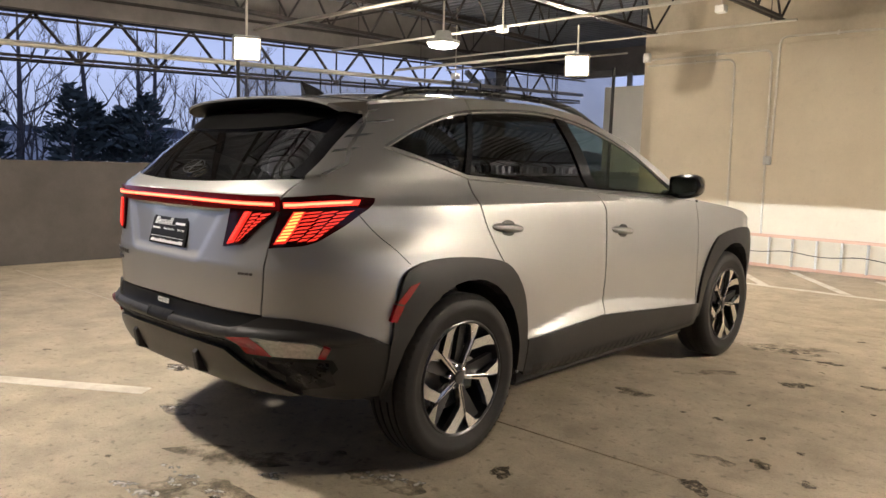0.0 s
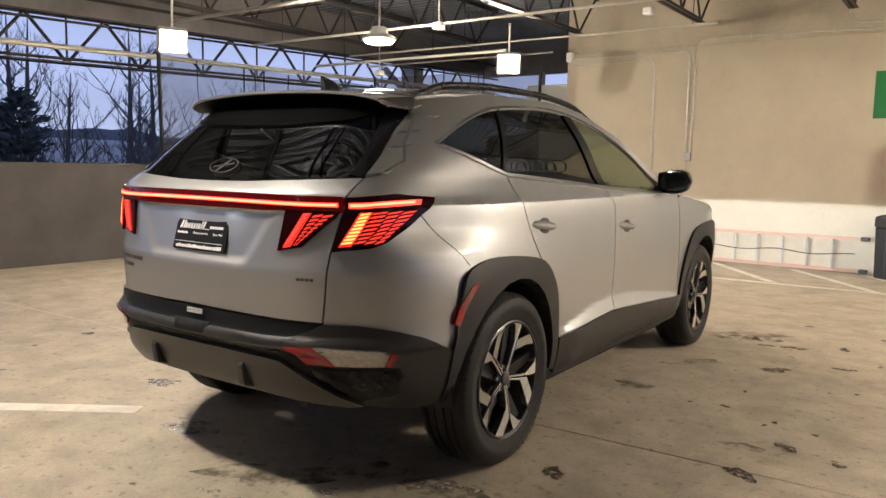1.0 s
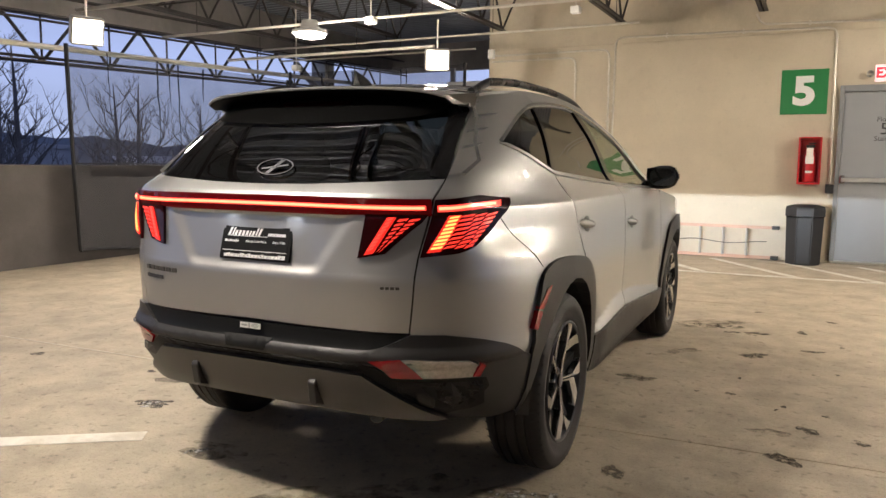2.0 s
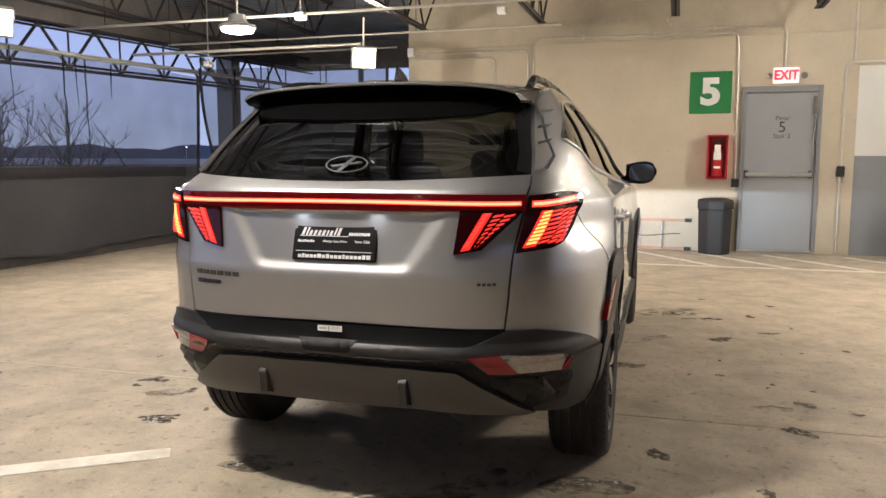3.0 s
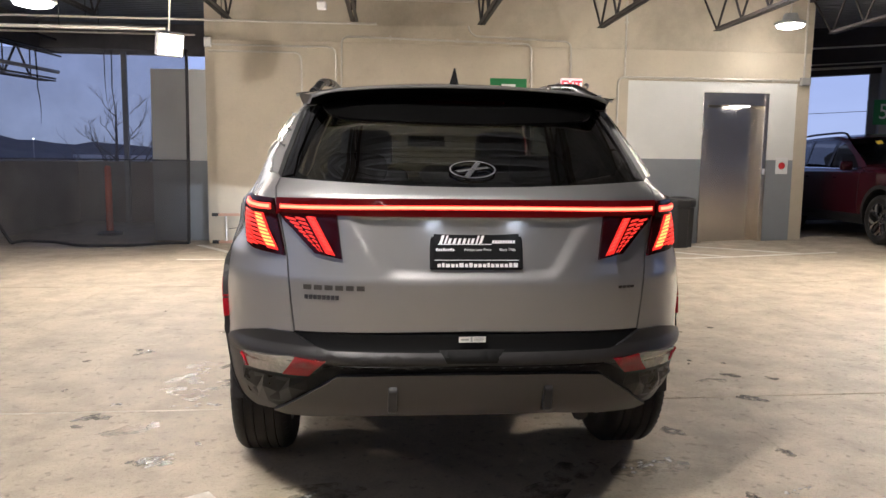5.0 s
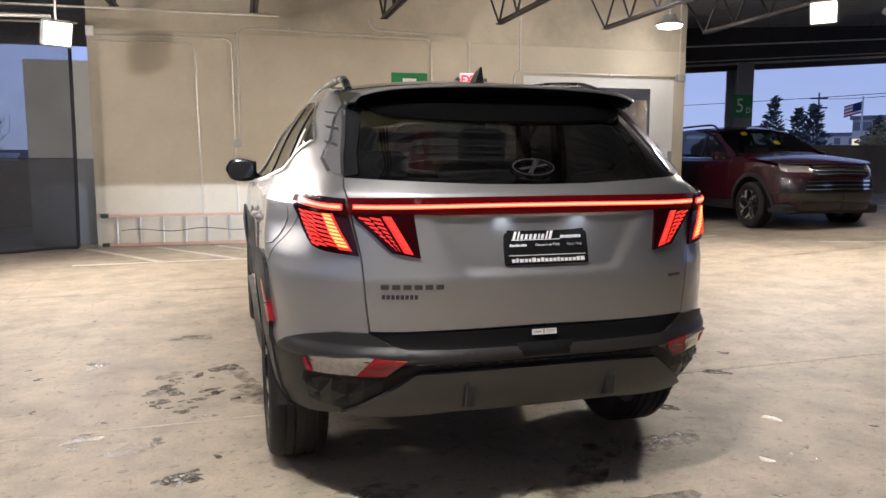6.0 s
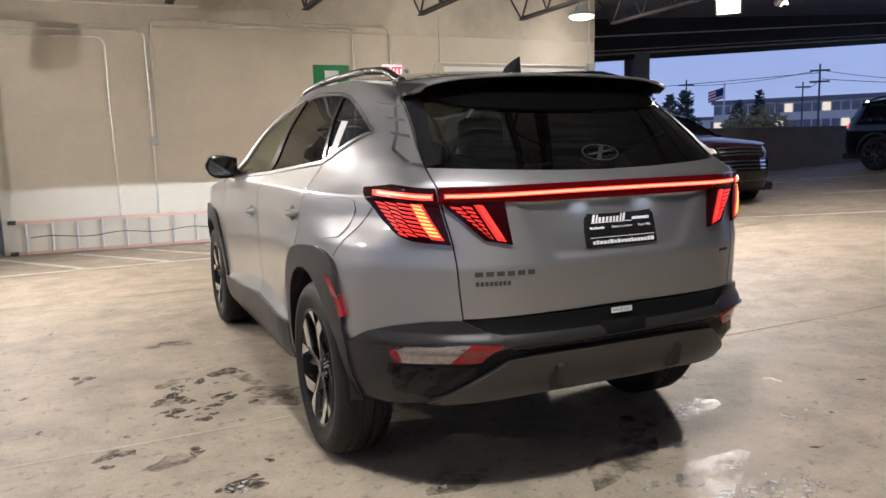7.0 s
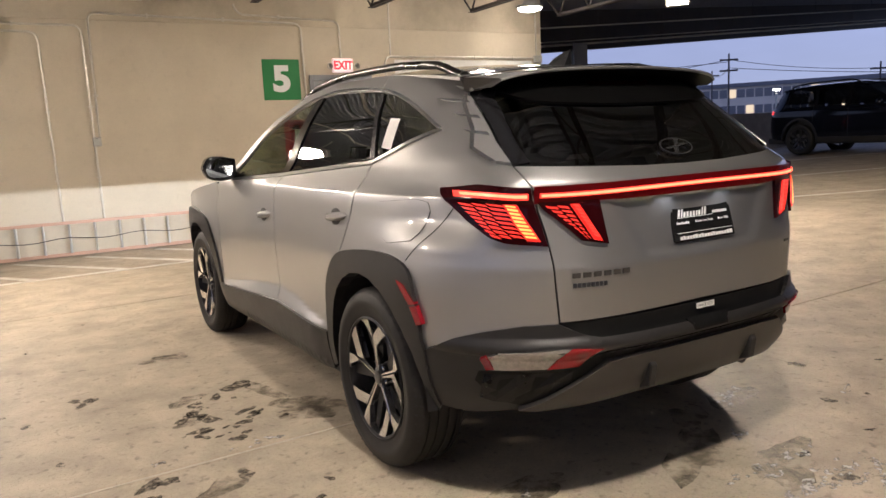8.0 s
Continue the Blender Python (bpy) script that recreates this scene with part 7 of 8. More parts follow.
# ---- netting ----
def net(p, q, top, seed, sag=0.0, foot=0.01, pull=0.0, name="net_drape", label="sheer black debris netting hung from the roof edge"):
    rnd = random.Random(seed)
    p, q = Vector((*p, 0)), Vector((*q, 0))
    L = (q - p).length
    nx, nz = int(L / 0.10), 16
    d = (q - p).normalized()
    a = Vector((-d.y, d.x, 0))
    ph = [rnd.uniform(0, 6.28) for _ in range(5)]
    bm = bmesh.new()
    rows = []
    for i in range(nx + 1):
        s = i / nx
        col = []
        for j in range(nz + 1):
            h = j / nz
            w = (0.05 * math.sin(s * L * 3.1 + ph[0]) + 0.03 * math.sin(s * L * 7.3 + ph[1])) * (1.2 - 0.6 * h) + 0.06 * math.sin(s * L * 1.1 + ph[2] + h)
            gather = sag * (1 - h) ** 2
            s2 = s + gather * (0.5 - s) + pull / L * (1 - h) ** 2 * (1 - s) ** 3
            pt = p.lerp(q, s2) + a * w
            col.append(bm.verts.new((pt.x, pt.y, foot + h * (top - foot) + (0.03 * math.sin(s * L * 2 + ph[3]) if j == 0 else 0))))
        rows.append(col)
    for r0, r1 in zip(rows, rows[1:]):
        for j in range(nz):
            bm.faces.new((r0[j], r1[j], r1[j + 1], r0[j + 1]))
    th = base(name, pose(0, 0, 0), label, "netting", "net drapes")
    edges = [[v.co.copy() for v in rows[0]], [v.co.copy() for v in rows[-1]], [c[0].co.copy() for c in rows], [c[7].co.copy() for c in rows]]
    drop = [[v.co.copy() for v in c] for c in rows]
    low = bmesh.new()
    cut = 7
    vs = {}
    for i, c in enumerate(rows):
        for j in range(cut + 1):
            vs[i, j] = low.verts.new(c[j].co)
    for i in range(nx):
        for j in range(cut):
            low.faces.new((vs[i, j], vs[i + 1, j], vs[i + 1, j + 1], vs[i, j + 1]))
    bmesh.ops.delete(bm, geom=[f for f in bm.faces if all(v.co.z < 0.05 + top * cut / nz for v in f.verts)], context="FACES")
    part("net", bm, M_NET, th, smooth=True)
    part("skirt", low, M_SKIRT, th, "denser dark skirt", smooth=True)
    for e, r in zip(edges, (0.025, 0.025, 0.02, 0.008)):
        b2 = bmesh.new()
        tube(b2, [v + Vector((0, 0, 0.012)) for v in e], r, 6)
        part("hem", b2, M_NETHEM, th)
    # gathered pleats that hang down from the top edge
    for k in range(int(L * 1.3)):
        s = rnd.uniform(0.04, 0.96)
        c = drop[int(s * nx)]
        n = rnd.randint(3, 9)
        b2 = bmesh.new()
        run = [c[nz - i] + d * (0.004 * i * rnd.uniform(-1, 1)) + Vector((0, 0, -0.02)) for i in range(n + 1)]
        w = rnd.uniform(0.004, 0.014)
        tube(b2, run, [w * (1 - i / (n + 0.5)) + 0.002 for i in range(n + 1)], 5)
        part("pleat", b2, M_PLEAT, th)


net((-6.26, 3.0), (-6.29, 7.12), 2.60, 1, 0.03, 0.12)
net((-6.33, 7.25), (-3.13, 7.45), 2.75, 2, 0.02, 0.05, 0.75)

# slim steel post that carries the netting
bm = bmesh.new()
box(bm, -0.045, 0.045, -0.045, 0.045, 0, 3.3, 0.006)
solid("net_post", bm, M_FRAMEGREY, "slim grey steel post behind the netting", "post", m=pose(-5.45, 11.75, 0))

# orange post behind the netting
dp = base("delineator_post", pose(-4.94, 9.3, 0), "orange plastic delineator post behind netting", "post")
bm = bmesh.new()
lathe(bm, [(0.20, 0.0), (0.20, 0.04), (0.06, 0.07)], "z", 16)
part("foot", bm, M_PLASTIC_BLK, dp)
bm = bmesh.new()
r = lathe(bm, [(0.055, 0.06), (0.05, 1.10), (0.03, 1.14)], "z", 16)
bm.faces.new(r[-1])
part("post", bm, M_ORANGE, dp, smooth=True)

# two-tone pier between the wall and the open edge
bm = bmesh.new()
box(bm, -3.95, -3.06, 8.45, 8.70, 1.24, 2.62)
pier = solid("wall_pier", bm, M_WHITEBLK, "pale painted block pier with a grey lower half", "wall", kind="structure")
bm = bmesh.new()
box(bm, -3.955, -3.06, 8.445, 8.70, 0, 1.236)
part("lower_blocks", bm, M_GREYBLK, pier)

# green bay sign on the east column
cs = base("bay_sign", pose(9.32, 10.68, 2.33), "dark green sign reading 5D on the column", "sign")
bm = bmesh.new()
box(bm, -0.26, 0.26, -0.01, 0, -0.24, 0.24, 0.003)
part("sheet", bm, M_GREEN, cs)
writing("numeral", "5", 0.42, M_WHITE, pose(-0.06, -0.013, 0.0, 90, 0, 0), cs, 0.002, "white numeral")
writing("numeral", "D", 0.17, M_WHITE, pose(0.15, -0.013, -0.09, 90, 0, 0), cs, 0.002, "white letter")

# ---- two parked vehicles further off ----
def parked_suv(name, m, paint, label, H=1.72, boxy=0.0, trim=None, labels=()):
    th = base(name, m, label, "car")
    k = H / 1.70
    g = Shell(
        width=[(0.2, 0.84), (0.35, 0.93), (0.6, 0.955), (0.9, 0.955), (1.05, 0.94), (1.10, 0.90), (1.2, 0.85), (1.4, 0.77), (1.58, 0.69), (1.70, 0.60)],
        rear=[(0.2, -0.75), (0.4, -0.98), (0.7, -1.03), (1.0, -1.0), (1.1, -0.97), (1.4, -0.80 - 0.08 * boxy), (1.6, -0.62 - 0.15 * boxy), (1.7, -0.5)],
        front=[(0.2, 3.52), (0.35, 3.66), (0.6, 3.72), (0.80, 3.70), (0.92, 3.64), (1.0, 3.56), (1.12, 3.3), (1.7, 3.2)],
        rear_depth=[(0.2, 0.55), (1.7, 0.5)], front_depth=[(0.2, 1.0), (0.8, 1.05), (1.1, 0.95), (1.7, 0.7)],
        taper=[(-1, 0.98), (0.5, 1.0), (2.6, 1.0), (3.7, 0.97)])
    rail = smooth_table([(-0.70, 1.50), (-0.4, 1.58), (0.3, 1.63), (1.0, 1.64), (1.4, 1.58), (1.8, 1.38), (2.25, 1.16), (2.5, 1.135), (3.0, 1.085), (3.3, 1.035), (3.5, 0.99), (3.62, 0.95)])

    def rw(y):
        return g.width(rail(y)) * g.taper(y)
    dlo = Y((-0.45, 1.22), (-0.42, 1.42), (-0.25, 1.55), (0.3, 1.585), (1.0, 1.58), (1.4, 1.50), (1.8, 1.30), (2.05, 1.13))
    low = arch_in(2.755, 12, 0.43, 0.47)
    lowr = arch_in(0, 12, 0.43, 0.47)
    side = Y((2.25, 1.14), (2.8, 1.12), (3.3, 1.06), (3.3, 0.30)) + low + Y((2.2, 0.30), (0.55, 0.30)) + lowr + Y((-0.45, 0.34), (-0.45, 1.12), (2.05, 1.09))
    sheet("body_side", g, side, paint, th, both=True)
    up = Y((-0.45, 1.13), (-0.44, 1.20)) + dlo[1:] + Y((2.05, 1.10), (2.25, 1.15), (1.8, 1.38), (1.4, 1.58), (1.0, 1.64), (0.3, 1.63), (-0.4, 1.58), (-0.62, 1.53), (-0.70, 1.13))
    sheet("roof_side", g, up, paint, th, both=True)
    sheet("side_window", g, dlo, M_TINT, th, off=-0.006, thick=0.004, both=True)
    for a in (0.32, 1.12):
        sheet("window_post", g, Y((a - 0.03, 1.58), (a + 0.05, 1.58), (a + 0.09, 1.14), (a + 0.01, 1.14)), M_GLOSSBLK, th, off=0.002, thick=0.01, both=True)
    for a in (0.33, 1.18, 2.18):
        sheet("door_seam", g, Y((a, 1.09), (a + 0.012, 1.09), (a + 0.012, 0.42), (a, 0.42)), M_UNDER, th, off=0.0015, thick=0.003, both=True)
    for a in (0.45, 1.30):
        sheet("door_handle", g, Y((a, 0.985), (a + 0.2, 0.98), (a + 0.2, 0.955), (a, 0.96)), trim or paint, th, off=0.03, thick=0.03, both=True)
    sheet("belt_trim", g, Y((-0.40, 1.135), (2.03, 1.115), (2.03, 1.10), (-0.40, 1.12)), trim or M_CHROME, th, off=0.004, thick=0.006, both=True)
    sheet("sill_trim", g, Y((0.46, 0.42), (2.3, 0.42), (2.3, 0.28), (0.46, 0.28)), M_CLAD, th, off=0.01, thick=0.03, both=True)
    for c in (0, 2.755):
        out = Y(*[(c + 0.475 * math.cos(math.pi * q / 12), 0.365 + 0.515 * math.sin(math.pi * q / 12)) for q in range(13)])
        sheet("arch_trim", g, out + arch_in(c, 12, 0.42, 0.46)[::-1], M_CLAD, th, off=0.012, thick=0.05, both=True)
        for s in (-1, 1):
            bm = bmesh.new()
            n = 12
            a = [bm.verts.new((s * 0.60, c + 0.44 * math.cos(math.pi * q / n), 0.34 + 0.48 * math.sin(math.pi * q / n))) for q in range(n + 1)]
            b = [bm.verts.new((s * 0.92, c + 0.44 * math.cos(math.pi * q / n), 0.34 + 0.48 * math.sin(math.pi * q / n))) for q in range(n + 1)]
            for q in range(n):
                bm.faces.new((a[q], a[q + 1], b[q + 1], b[q]))
            bm.faces.new(a)
            part("wheel_tub", bm, M_UNDER, th)
            w = wheel(th, c, s, alloy=M_ALLOYDK if trim else M_ALLOY)
            w.location.x = s * 0.84
    # tail
    half = [p for p in g.loop(X((0, 0.36), (0.5, 0.36)) + Y((-0.46, 0.36), (-0.46, 1.13), (-0.62, 1.13)) + X((0.6, 1.13), (0, 1.13))) if p[0] > 1e-4]
    full = [(0.0, 0.36)] + half + [(0.0, 1.13)] + [(-a, b) for a, b in half[::-1]]
    ob = new("tail_gate", skin_mesh("tail_gate", flat_cut(full, U_LINES, Z_LINES), g.place, g.normal, paint, 0.0, 0.02))
    ob.parent = th
    sheet("rear_window", g, X((-0.66, 1.14), (0.66, 1.14), (0.56, 1.50), (-0.56, 1.50)), M_TINT, th, off=-0.004, thick=0.004)
    sheet("tail_lamp", g, X((0.74, 0.99)) + Y((-0.74, 0.98), (-0.72, 1.05), (-0.80, 1.075)) + X((0.74, 1.07)), M_LEDDIM, th, off=0.012, thick=0.02, both=True, label="lit red tail lamp")
    sheet("rear_bumper", g, X((0.7, 0.36), (0.7, 0.62), (-0.7, 0.62), (-0.7, 0.36)), M_CLAD, th, off=0.012, thick=0.03)
    # nose: ('f', x, z) corners
    def F(*p):
        return [("f", a, b) for a, b in p]
    sheet("front_bumper", g, Y((3.31, 0.32), (3.31, 1.055)) + F((0.60, 1.03), (0.005, 1.04), (0.005, 0.34)), paint, th, both=True)
    sheet("head_lamp", g, Y((3.24, 1.00), (3.18, 1.04)) + F((0.72, 1.01), (0.48, 0.985), (0.47, 0.905), (0.74, 0.90)) + Y((3.30, 0.93)), M_CLEARLENS, th, off=0.012, thick=0.02, both=True, label="clear head lamp")
    sheet("upper_grille", g, F((0.49, 0.985), (0.005, 1.0), (0.005, 0.84), (0.47, 0.83)), M_GLOSSBLK, th, off=0.010, thick=0.02, both=True)
    sheet("lower_grille", g, F((0.60, 0.80), (0.005, 0.81), (0.005, 0.48), (0.70, 0.47)), M_GLOSSBLK, th, off=0.010, thick=0.02, both=True)
    for z0, z1, w in ((0.962, 0.985, 0.44), (0.905, 0.922, 0.43), (0.855, 0.870, 0.42), (0.755, 0.775, 0.54), (0.695, 0.712, 0.56), (0.635, 0.652, 0.58)):
        sheet("grille_bar", g, F((w, z1), (0.005, z1 + 0.01), (0.005, z0 + 0.01), (w, z0)), M_CHROME, th, off=0.022, thick=0.012, both=True)
    sheet("fog_recess", g, Y((3.38, 0.68)) + F((0.70, 0.66), (0.74, 0.50)) + Y((3.40, 0.50)), M_GLOSSBLK, th, off=0.008, thick=0.01, both=True)
    sheet("front_lip", g, F((0.60, 0.45), (0.005, 0.45), (0.005, 0.33), (0.58, 0.33)), M_CLAD, th, off=0.014, thick=0.03, both=True)
    top_sheet("roof", rail, rw, 0.05, [(-1, -0.62), (-1, 1.40), (1, 1.40), (1, -0.62)], paint, th)
    top_sheet("windscreen", rail, rw, 0.06, [(-0.95, 1.42), (0.95, 1.42), (0.95, 2.2), (-0.95, 2.2)], M_CLEAR, th, off=-0.003, thick=0.004)
    top_sheet("bonnet", rail, rw, 0.06, [(-1, 2.22), (1, 2.22), (1, 2.95), (0.93, 3.2), (0.8, 3.38), (0.6, 3.5), (0.3, 3.57), (-0.3, 3.57), (-0.6, 3.5), (-0.8, 3.38), (-0.93, 3.2), (-1, 2.95)], paint, th)
    for a, b in labels:
        top_sheet("windscreen_label", rail, rw, 0.06, [(a, b), (a + 0.16, b + 0.02), (a + 0.15, b + 0.12), (a + 0.01, b + 0.10)], M_YELLOW, th, off=0.003, thick=0.002, label="yellow paper label")
    for s in (-1, 1):
        bm = bmesh.new()
        pts = []
        for q in range(15):
            y = -0.4 + 1.7 * q / 14
            pts.append((s * (rw(y) - 0.05), y, rail(y) + 0.01 + 0.055 * sstep(0, 0.1, q / 14) * sstep(1, 0.9, q / 14)))
        tube(bm, pts, 0.018, 8)
        part("roof_bar", bm, M_PLASTIC_BLK, th, smooth=True)
        bm = bmesh.new()
        box(bm, min(s * 0.92, s * 1.10), max(s * 0.92, s * 1.10), 1.86, 1.98, 1.08, 1.23, 0.04, 2)
        part("side_mirror", bm, paint, th, smooth=True)
    bm = bmesh.new()
    box(bm, -0.85, 0.85, -0.9, 3.5, 0.26, 0.40, 0.03)
    box(bm, -0.80, 0.80, -0.5, 2.3, 0.40, 0.98, 0.03)
    for x in (-0.4, 0.4):
        box(bm, x - 0.24, x + 0.24, 0.9, 1.05, 0.9, 1.35, 0.05)
        box(bm, x - 0.24, x + 0.24, 0.0, 0.15, 0.9, 1.30, 0.05)
    part("cabin", bm, M_DARKIN, th)
    return th


M_YELLOW = mat("yellow_paper", (0.75, 0.55, 0.05), 0.6, var=0.05, bump=0.0)
M_MAROON = car_paint("dark_red_paint", (0.032, 0.0030, 0.0065), 0.0, 0.22, coat=0.4)
M_BLACKPAINT = mat("black_paint", (0.005, 0.006, 0.011), 0.10, 0.0, var=0.02, scale=1.2, bump=0.0, spec=0.4)
parked_suv("suv_parked", pose(7.92, 9.77, 0.13, 0, 0, 177.5), M_MAROON, "dark red suv parked nose out with a chrome grille", labels=((0.35, 1.55), (-0.25, 1.85)))
parked_suv("suv_parked", pose(15.35, 8.7, 0.45, 0, 0, -178), M_BLACKPAINT, "black suv parked on the open deck by the parapet", boxy=0.6, trim=M_BLACKPAINT)

# ---- beyond the deck ----
# Bark and needles are lightened: distance haze is put into their colour.
M_HAZY_BARK = mat("winter_bark", (0.105, 0.095, 0.092), 0.9, var=0.25, scale=3)
M_HAZY_NEEDLE = mat("dark_needles", (0.055, 0.070, 0.064), 0.8, var=0.35, scale=2)
M_SHRUB = mat("ochre_leaves", (0.24, 0.18, 0.06), 0.85, var=0.35, scale=2)
M_FIELD = mat("winter_ground", (0.16, 0.165, 0.165), 0.95, var=0.3, scale=0.02, fine=0.6, bump=0)
M_RIDGE = mat("wooded_ridge", (0.075, 0.082, 0.098), 0.95, var=0.25, scale=0.03, fine=0.4, bump=0)
M_APT = mat("pale_siding", (0.72, 0.64, 0.55), 0.8, var=0.1, scale=0.4, bump=0)
M_APTROOF = mat("grey_roof", (0.20, 0.20, 0.22), 0.8, var=0.15, scale=0.3, bump=0)
M_PANE = mat("dim_window", (0.17, 0.17, 0.19), 0.15, var=0.3, scale=0.5, bump=0)
M_LITPANE = mat("lit_window", (0.5, 0.42, 0.3), 0.4, emit=(1, 0.8, 0.5), emit_strength=0.8, bump=0)
M_SHED = mat("white_cladding", (0.55, 0.56, 0.58), 0.6, var=0.08, scale=0.3, bump=0)
GZ = -13.0

bm = bmesh.new()
v = [bm.verts.new(p) for p in ((-3000, -3000, GZ), (3000, -3000, GZ), (3000, 3000, GZ), (-3000, 3000, GZ))]
bm.faces.new(v)
solid("ground", bm, M_FIELD, "dull winter ground far below the deck", "ground", kind="structure")


def ridge():
    bm = bmesh.new()
    rows = []
    n = 220
    for i in range(n + 1):
        a = radians(20 + 250 * i / n)
        R = 900
        h = 24 + 12 * math.sin(i * 0.06 + 1) + 6 * math.sin(i * 0.17) + 2.5 * math.sin(i * 0.9) + 1.5 * math.sin(i * 2.3) if i > 60 else 8 + 3 * math.sin(i * 0.3) + 2 * math.sin(i * 1.1)
        rows.append([bm.verts.new((r * math.cos(a), r * math.sin(a), z)) for r, z in ((R - 250, GZ), (R - 60, GZ + h * 0.75), (R, GZ + h + 6), (R + 200, GZ))])
    for r0, r1 in zip(rows, rows[1:]):
        for k in range(3):
            bm.faces.new((r0[k], r0[k + 1], r1[k + 1], r1[k]))
    tagged(solid("wooded_hill", bm, M_RIDGE, "low dark wooded ridge on the horizon", "hill"), kind="stuff")


ridge()


def bare_tree(x, y, h, seed, spread=0.32, forks=6):
    rnd = random.Random(seed)
    th = base("bare_tree", pose(x, y, GZ), "tall leafless winter tree", "tree", "bare trees")
    trunk, crown = bmesh.new(), bmesh.new()
    pts, rad = [], []
    lean = Vector((rnd.uniform(-0.04, 0.04), rnd.uniform(-0.04, 0.04), 0))
    H = h * 0.92
    for i in range(9):
        t = i / 8
        pts.append(Vector((lean.x * H * t + 0.15 * math.sin(t * 5 + seed), lean.y * H * t + 0.15 * math.cos(t * 4 + seed), H * t)))
        rad.append(0.36 * (1 - t) ** 0.8 + 0.025)
    tube(trunk, pts, rad, 7)
    part("trunk", trunk, M_HAZY_BARK, th, smooth=True)

    def limb(p, d, L, r, depth):
        q = [p]
        dd = d.copy()
        for k in range(3):
            dd = (dd + Vector((rnd.gauss(0, 0.14), rnd.gauss(0, 0.14), 0.10 + rnd.gauss(0, 0.06)))).normalized()
            q.append(q[-1] + dd * L / 3)
        tube(crown, q, [r, r * 0.75, r * 0.5, r * 0.25], 4, False)
        if depth:
            for k in range(rnd.randint(3, 4)):
                b = q[rnd.randint(1, 3)]
                nd = (dd + Vector((rnd.gauss(0, 0.6), rnd.gauss(0, 0.6), rnd.uniform(-0.1, 0.5)))).normalized()
                limb(b, nd, L * rnd.uniform(0.42, 0.62), r * 0.5, depth - 1)
    for k in range(forks * 3):
        t = 0.36 + 0.62 * k / (forks * 3)
        i = min(int(t * 8), 7)
        p = pts[i].lerp(pts[i + 1], t * 8 - i)
        a = k * 2.4 + rnd.uniform(-0.4, 0.4)
        d = Vector((math.cos(a), math.sin(a), rnd.uniform(0.5, 1.1))).normalized()
        limb(p, d, h * spread * (1.15 - t) * rnd.uniform(0.7, 1.2), 0.15 * (1.2 - t), 3)
    part("crown", crown, M_HAZY_BARK, th, "bare twigs")
    return th


for i, (x, y, top, sp) in enumerate(((-37.4, 9.4, 8.0, 0.34), (-36.3, 12.7, 7.6, 0.24), (-35.6, 14.2, 7.2, 0.24), (-37.2, 15.7, 7.4, 0.22), (-35.6, 8.0, 7.5, 0.22), (-50.8, 25.0, 6.5, 0.36), (-35.9, 21.0, 7.4, 0.30), (-37.0, 22.9, 6.8, 0.26), (-44.1, 35.4, 7.9, 0.36), (-40.4, 40.1, 6.5, 0.40), (-32.1, 27.1, 6.5, 0.36), (-19.7, 53.2, 6.2, 0.38), (-48.0, 29.3, 8.5, 0.3))):
    bare_tree(x, y, top + (2.6 if x < -34 and y < 26 else 0.6) - GZ, i + 3, sp)


def conifer(x, y, h, seed, r0=2.2, start=0.34, name="conifer", label="dark pine tree with layered open boughs"):
    rnd = random.Random(seed)
    th = base(name, pose(x, y, GZ), label, "tree", "evergreen trees")
    bm = bmesh.new()
    tube(bm, [(0, 0, 0), (0, 0, h * 0.95)], [0.25, 0.03], 6)
    part("trunk", bm, M_HAZY_BARK, th)
    bm = bmesh.new()
    boughs = int(h * 5 * (1 - start) / 0.66) + 18
    for k in range(boughs):
        t = k / boughs
        z = h * (start + (1 - start) * t)
        a = k * 2.4 + rnd.uniform(-0.5, 0.5)
        L = r0 * (0.35 + 0.65 * math.sin(min(1.0, 0.35 + t) * 2.2)) * (1 - t ** 3) * rnd.uniform(0.65, 1.15)
        d = Vector((math.cos(a), math.sin(a), rnd.uniform(-0.05, 0.3))).normalized()
        w = d.cross(Vector((0, 0, 1))).normalized()
        for q in range(14):
            f = 0.25 + 0.75 * q / 13
            c = Vector((0, 0, z)) + d * (L * f) + w * rnd.gauss(0, 0.22) + Vector((0, 0, rnd.gauss(0, 0.12)))
            s = rnd.uniform(0.18, 0.42)
            e = (d + w * rnd.uniform(-0.9, 0.9) + Vector((0, 0, rnd.uniform(-0.1, 0.7)))).normalized()
            v = e.cross(Vector((rnd.gauss(0, 1), rnd.gauss(0, 1), 0.5))).normalized()
            bm.faces.new([bm.verts.new(c + e * s), bm.verts.new(c + v * s * 0.3), bm.verts.new(c - e * s * 0.5), bm.verts.new(c - v * s * 0.3)])
    part("crown", bm, M_HAZY_NEEDLE, th)


for i, (x, y, top) in enumerate(((-32.9, 10.3, 4.3), (-33.4, 11.4, 3.7), (-32.6, 12.4, 3.5), (-31.8, 13.2, 4.1), (-34.2, 7.2, 3.4), (42.6, 51.4, 6.1), (44.0, 50.0, 5.2), (38.4, 41.9, 4.9), (63.7, 58.7, 6.3), (62.0, 60.0, 5.2))):
    conifer(x, y, top - GZ, 40 + i, 1.5 if i < 5 else 2.4, 0.80 if i < 5 else 0.34)


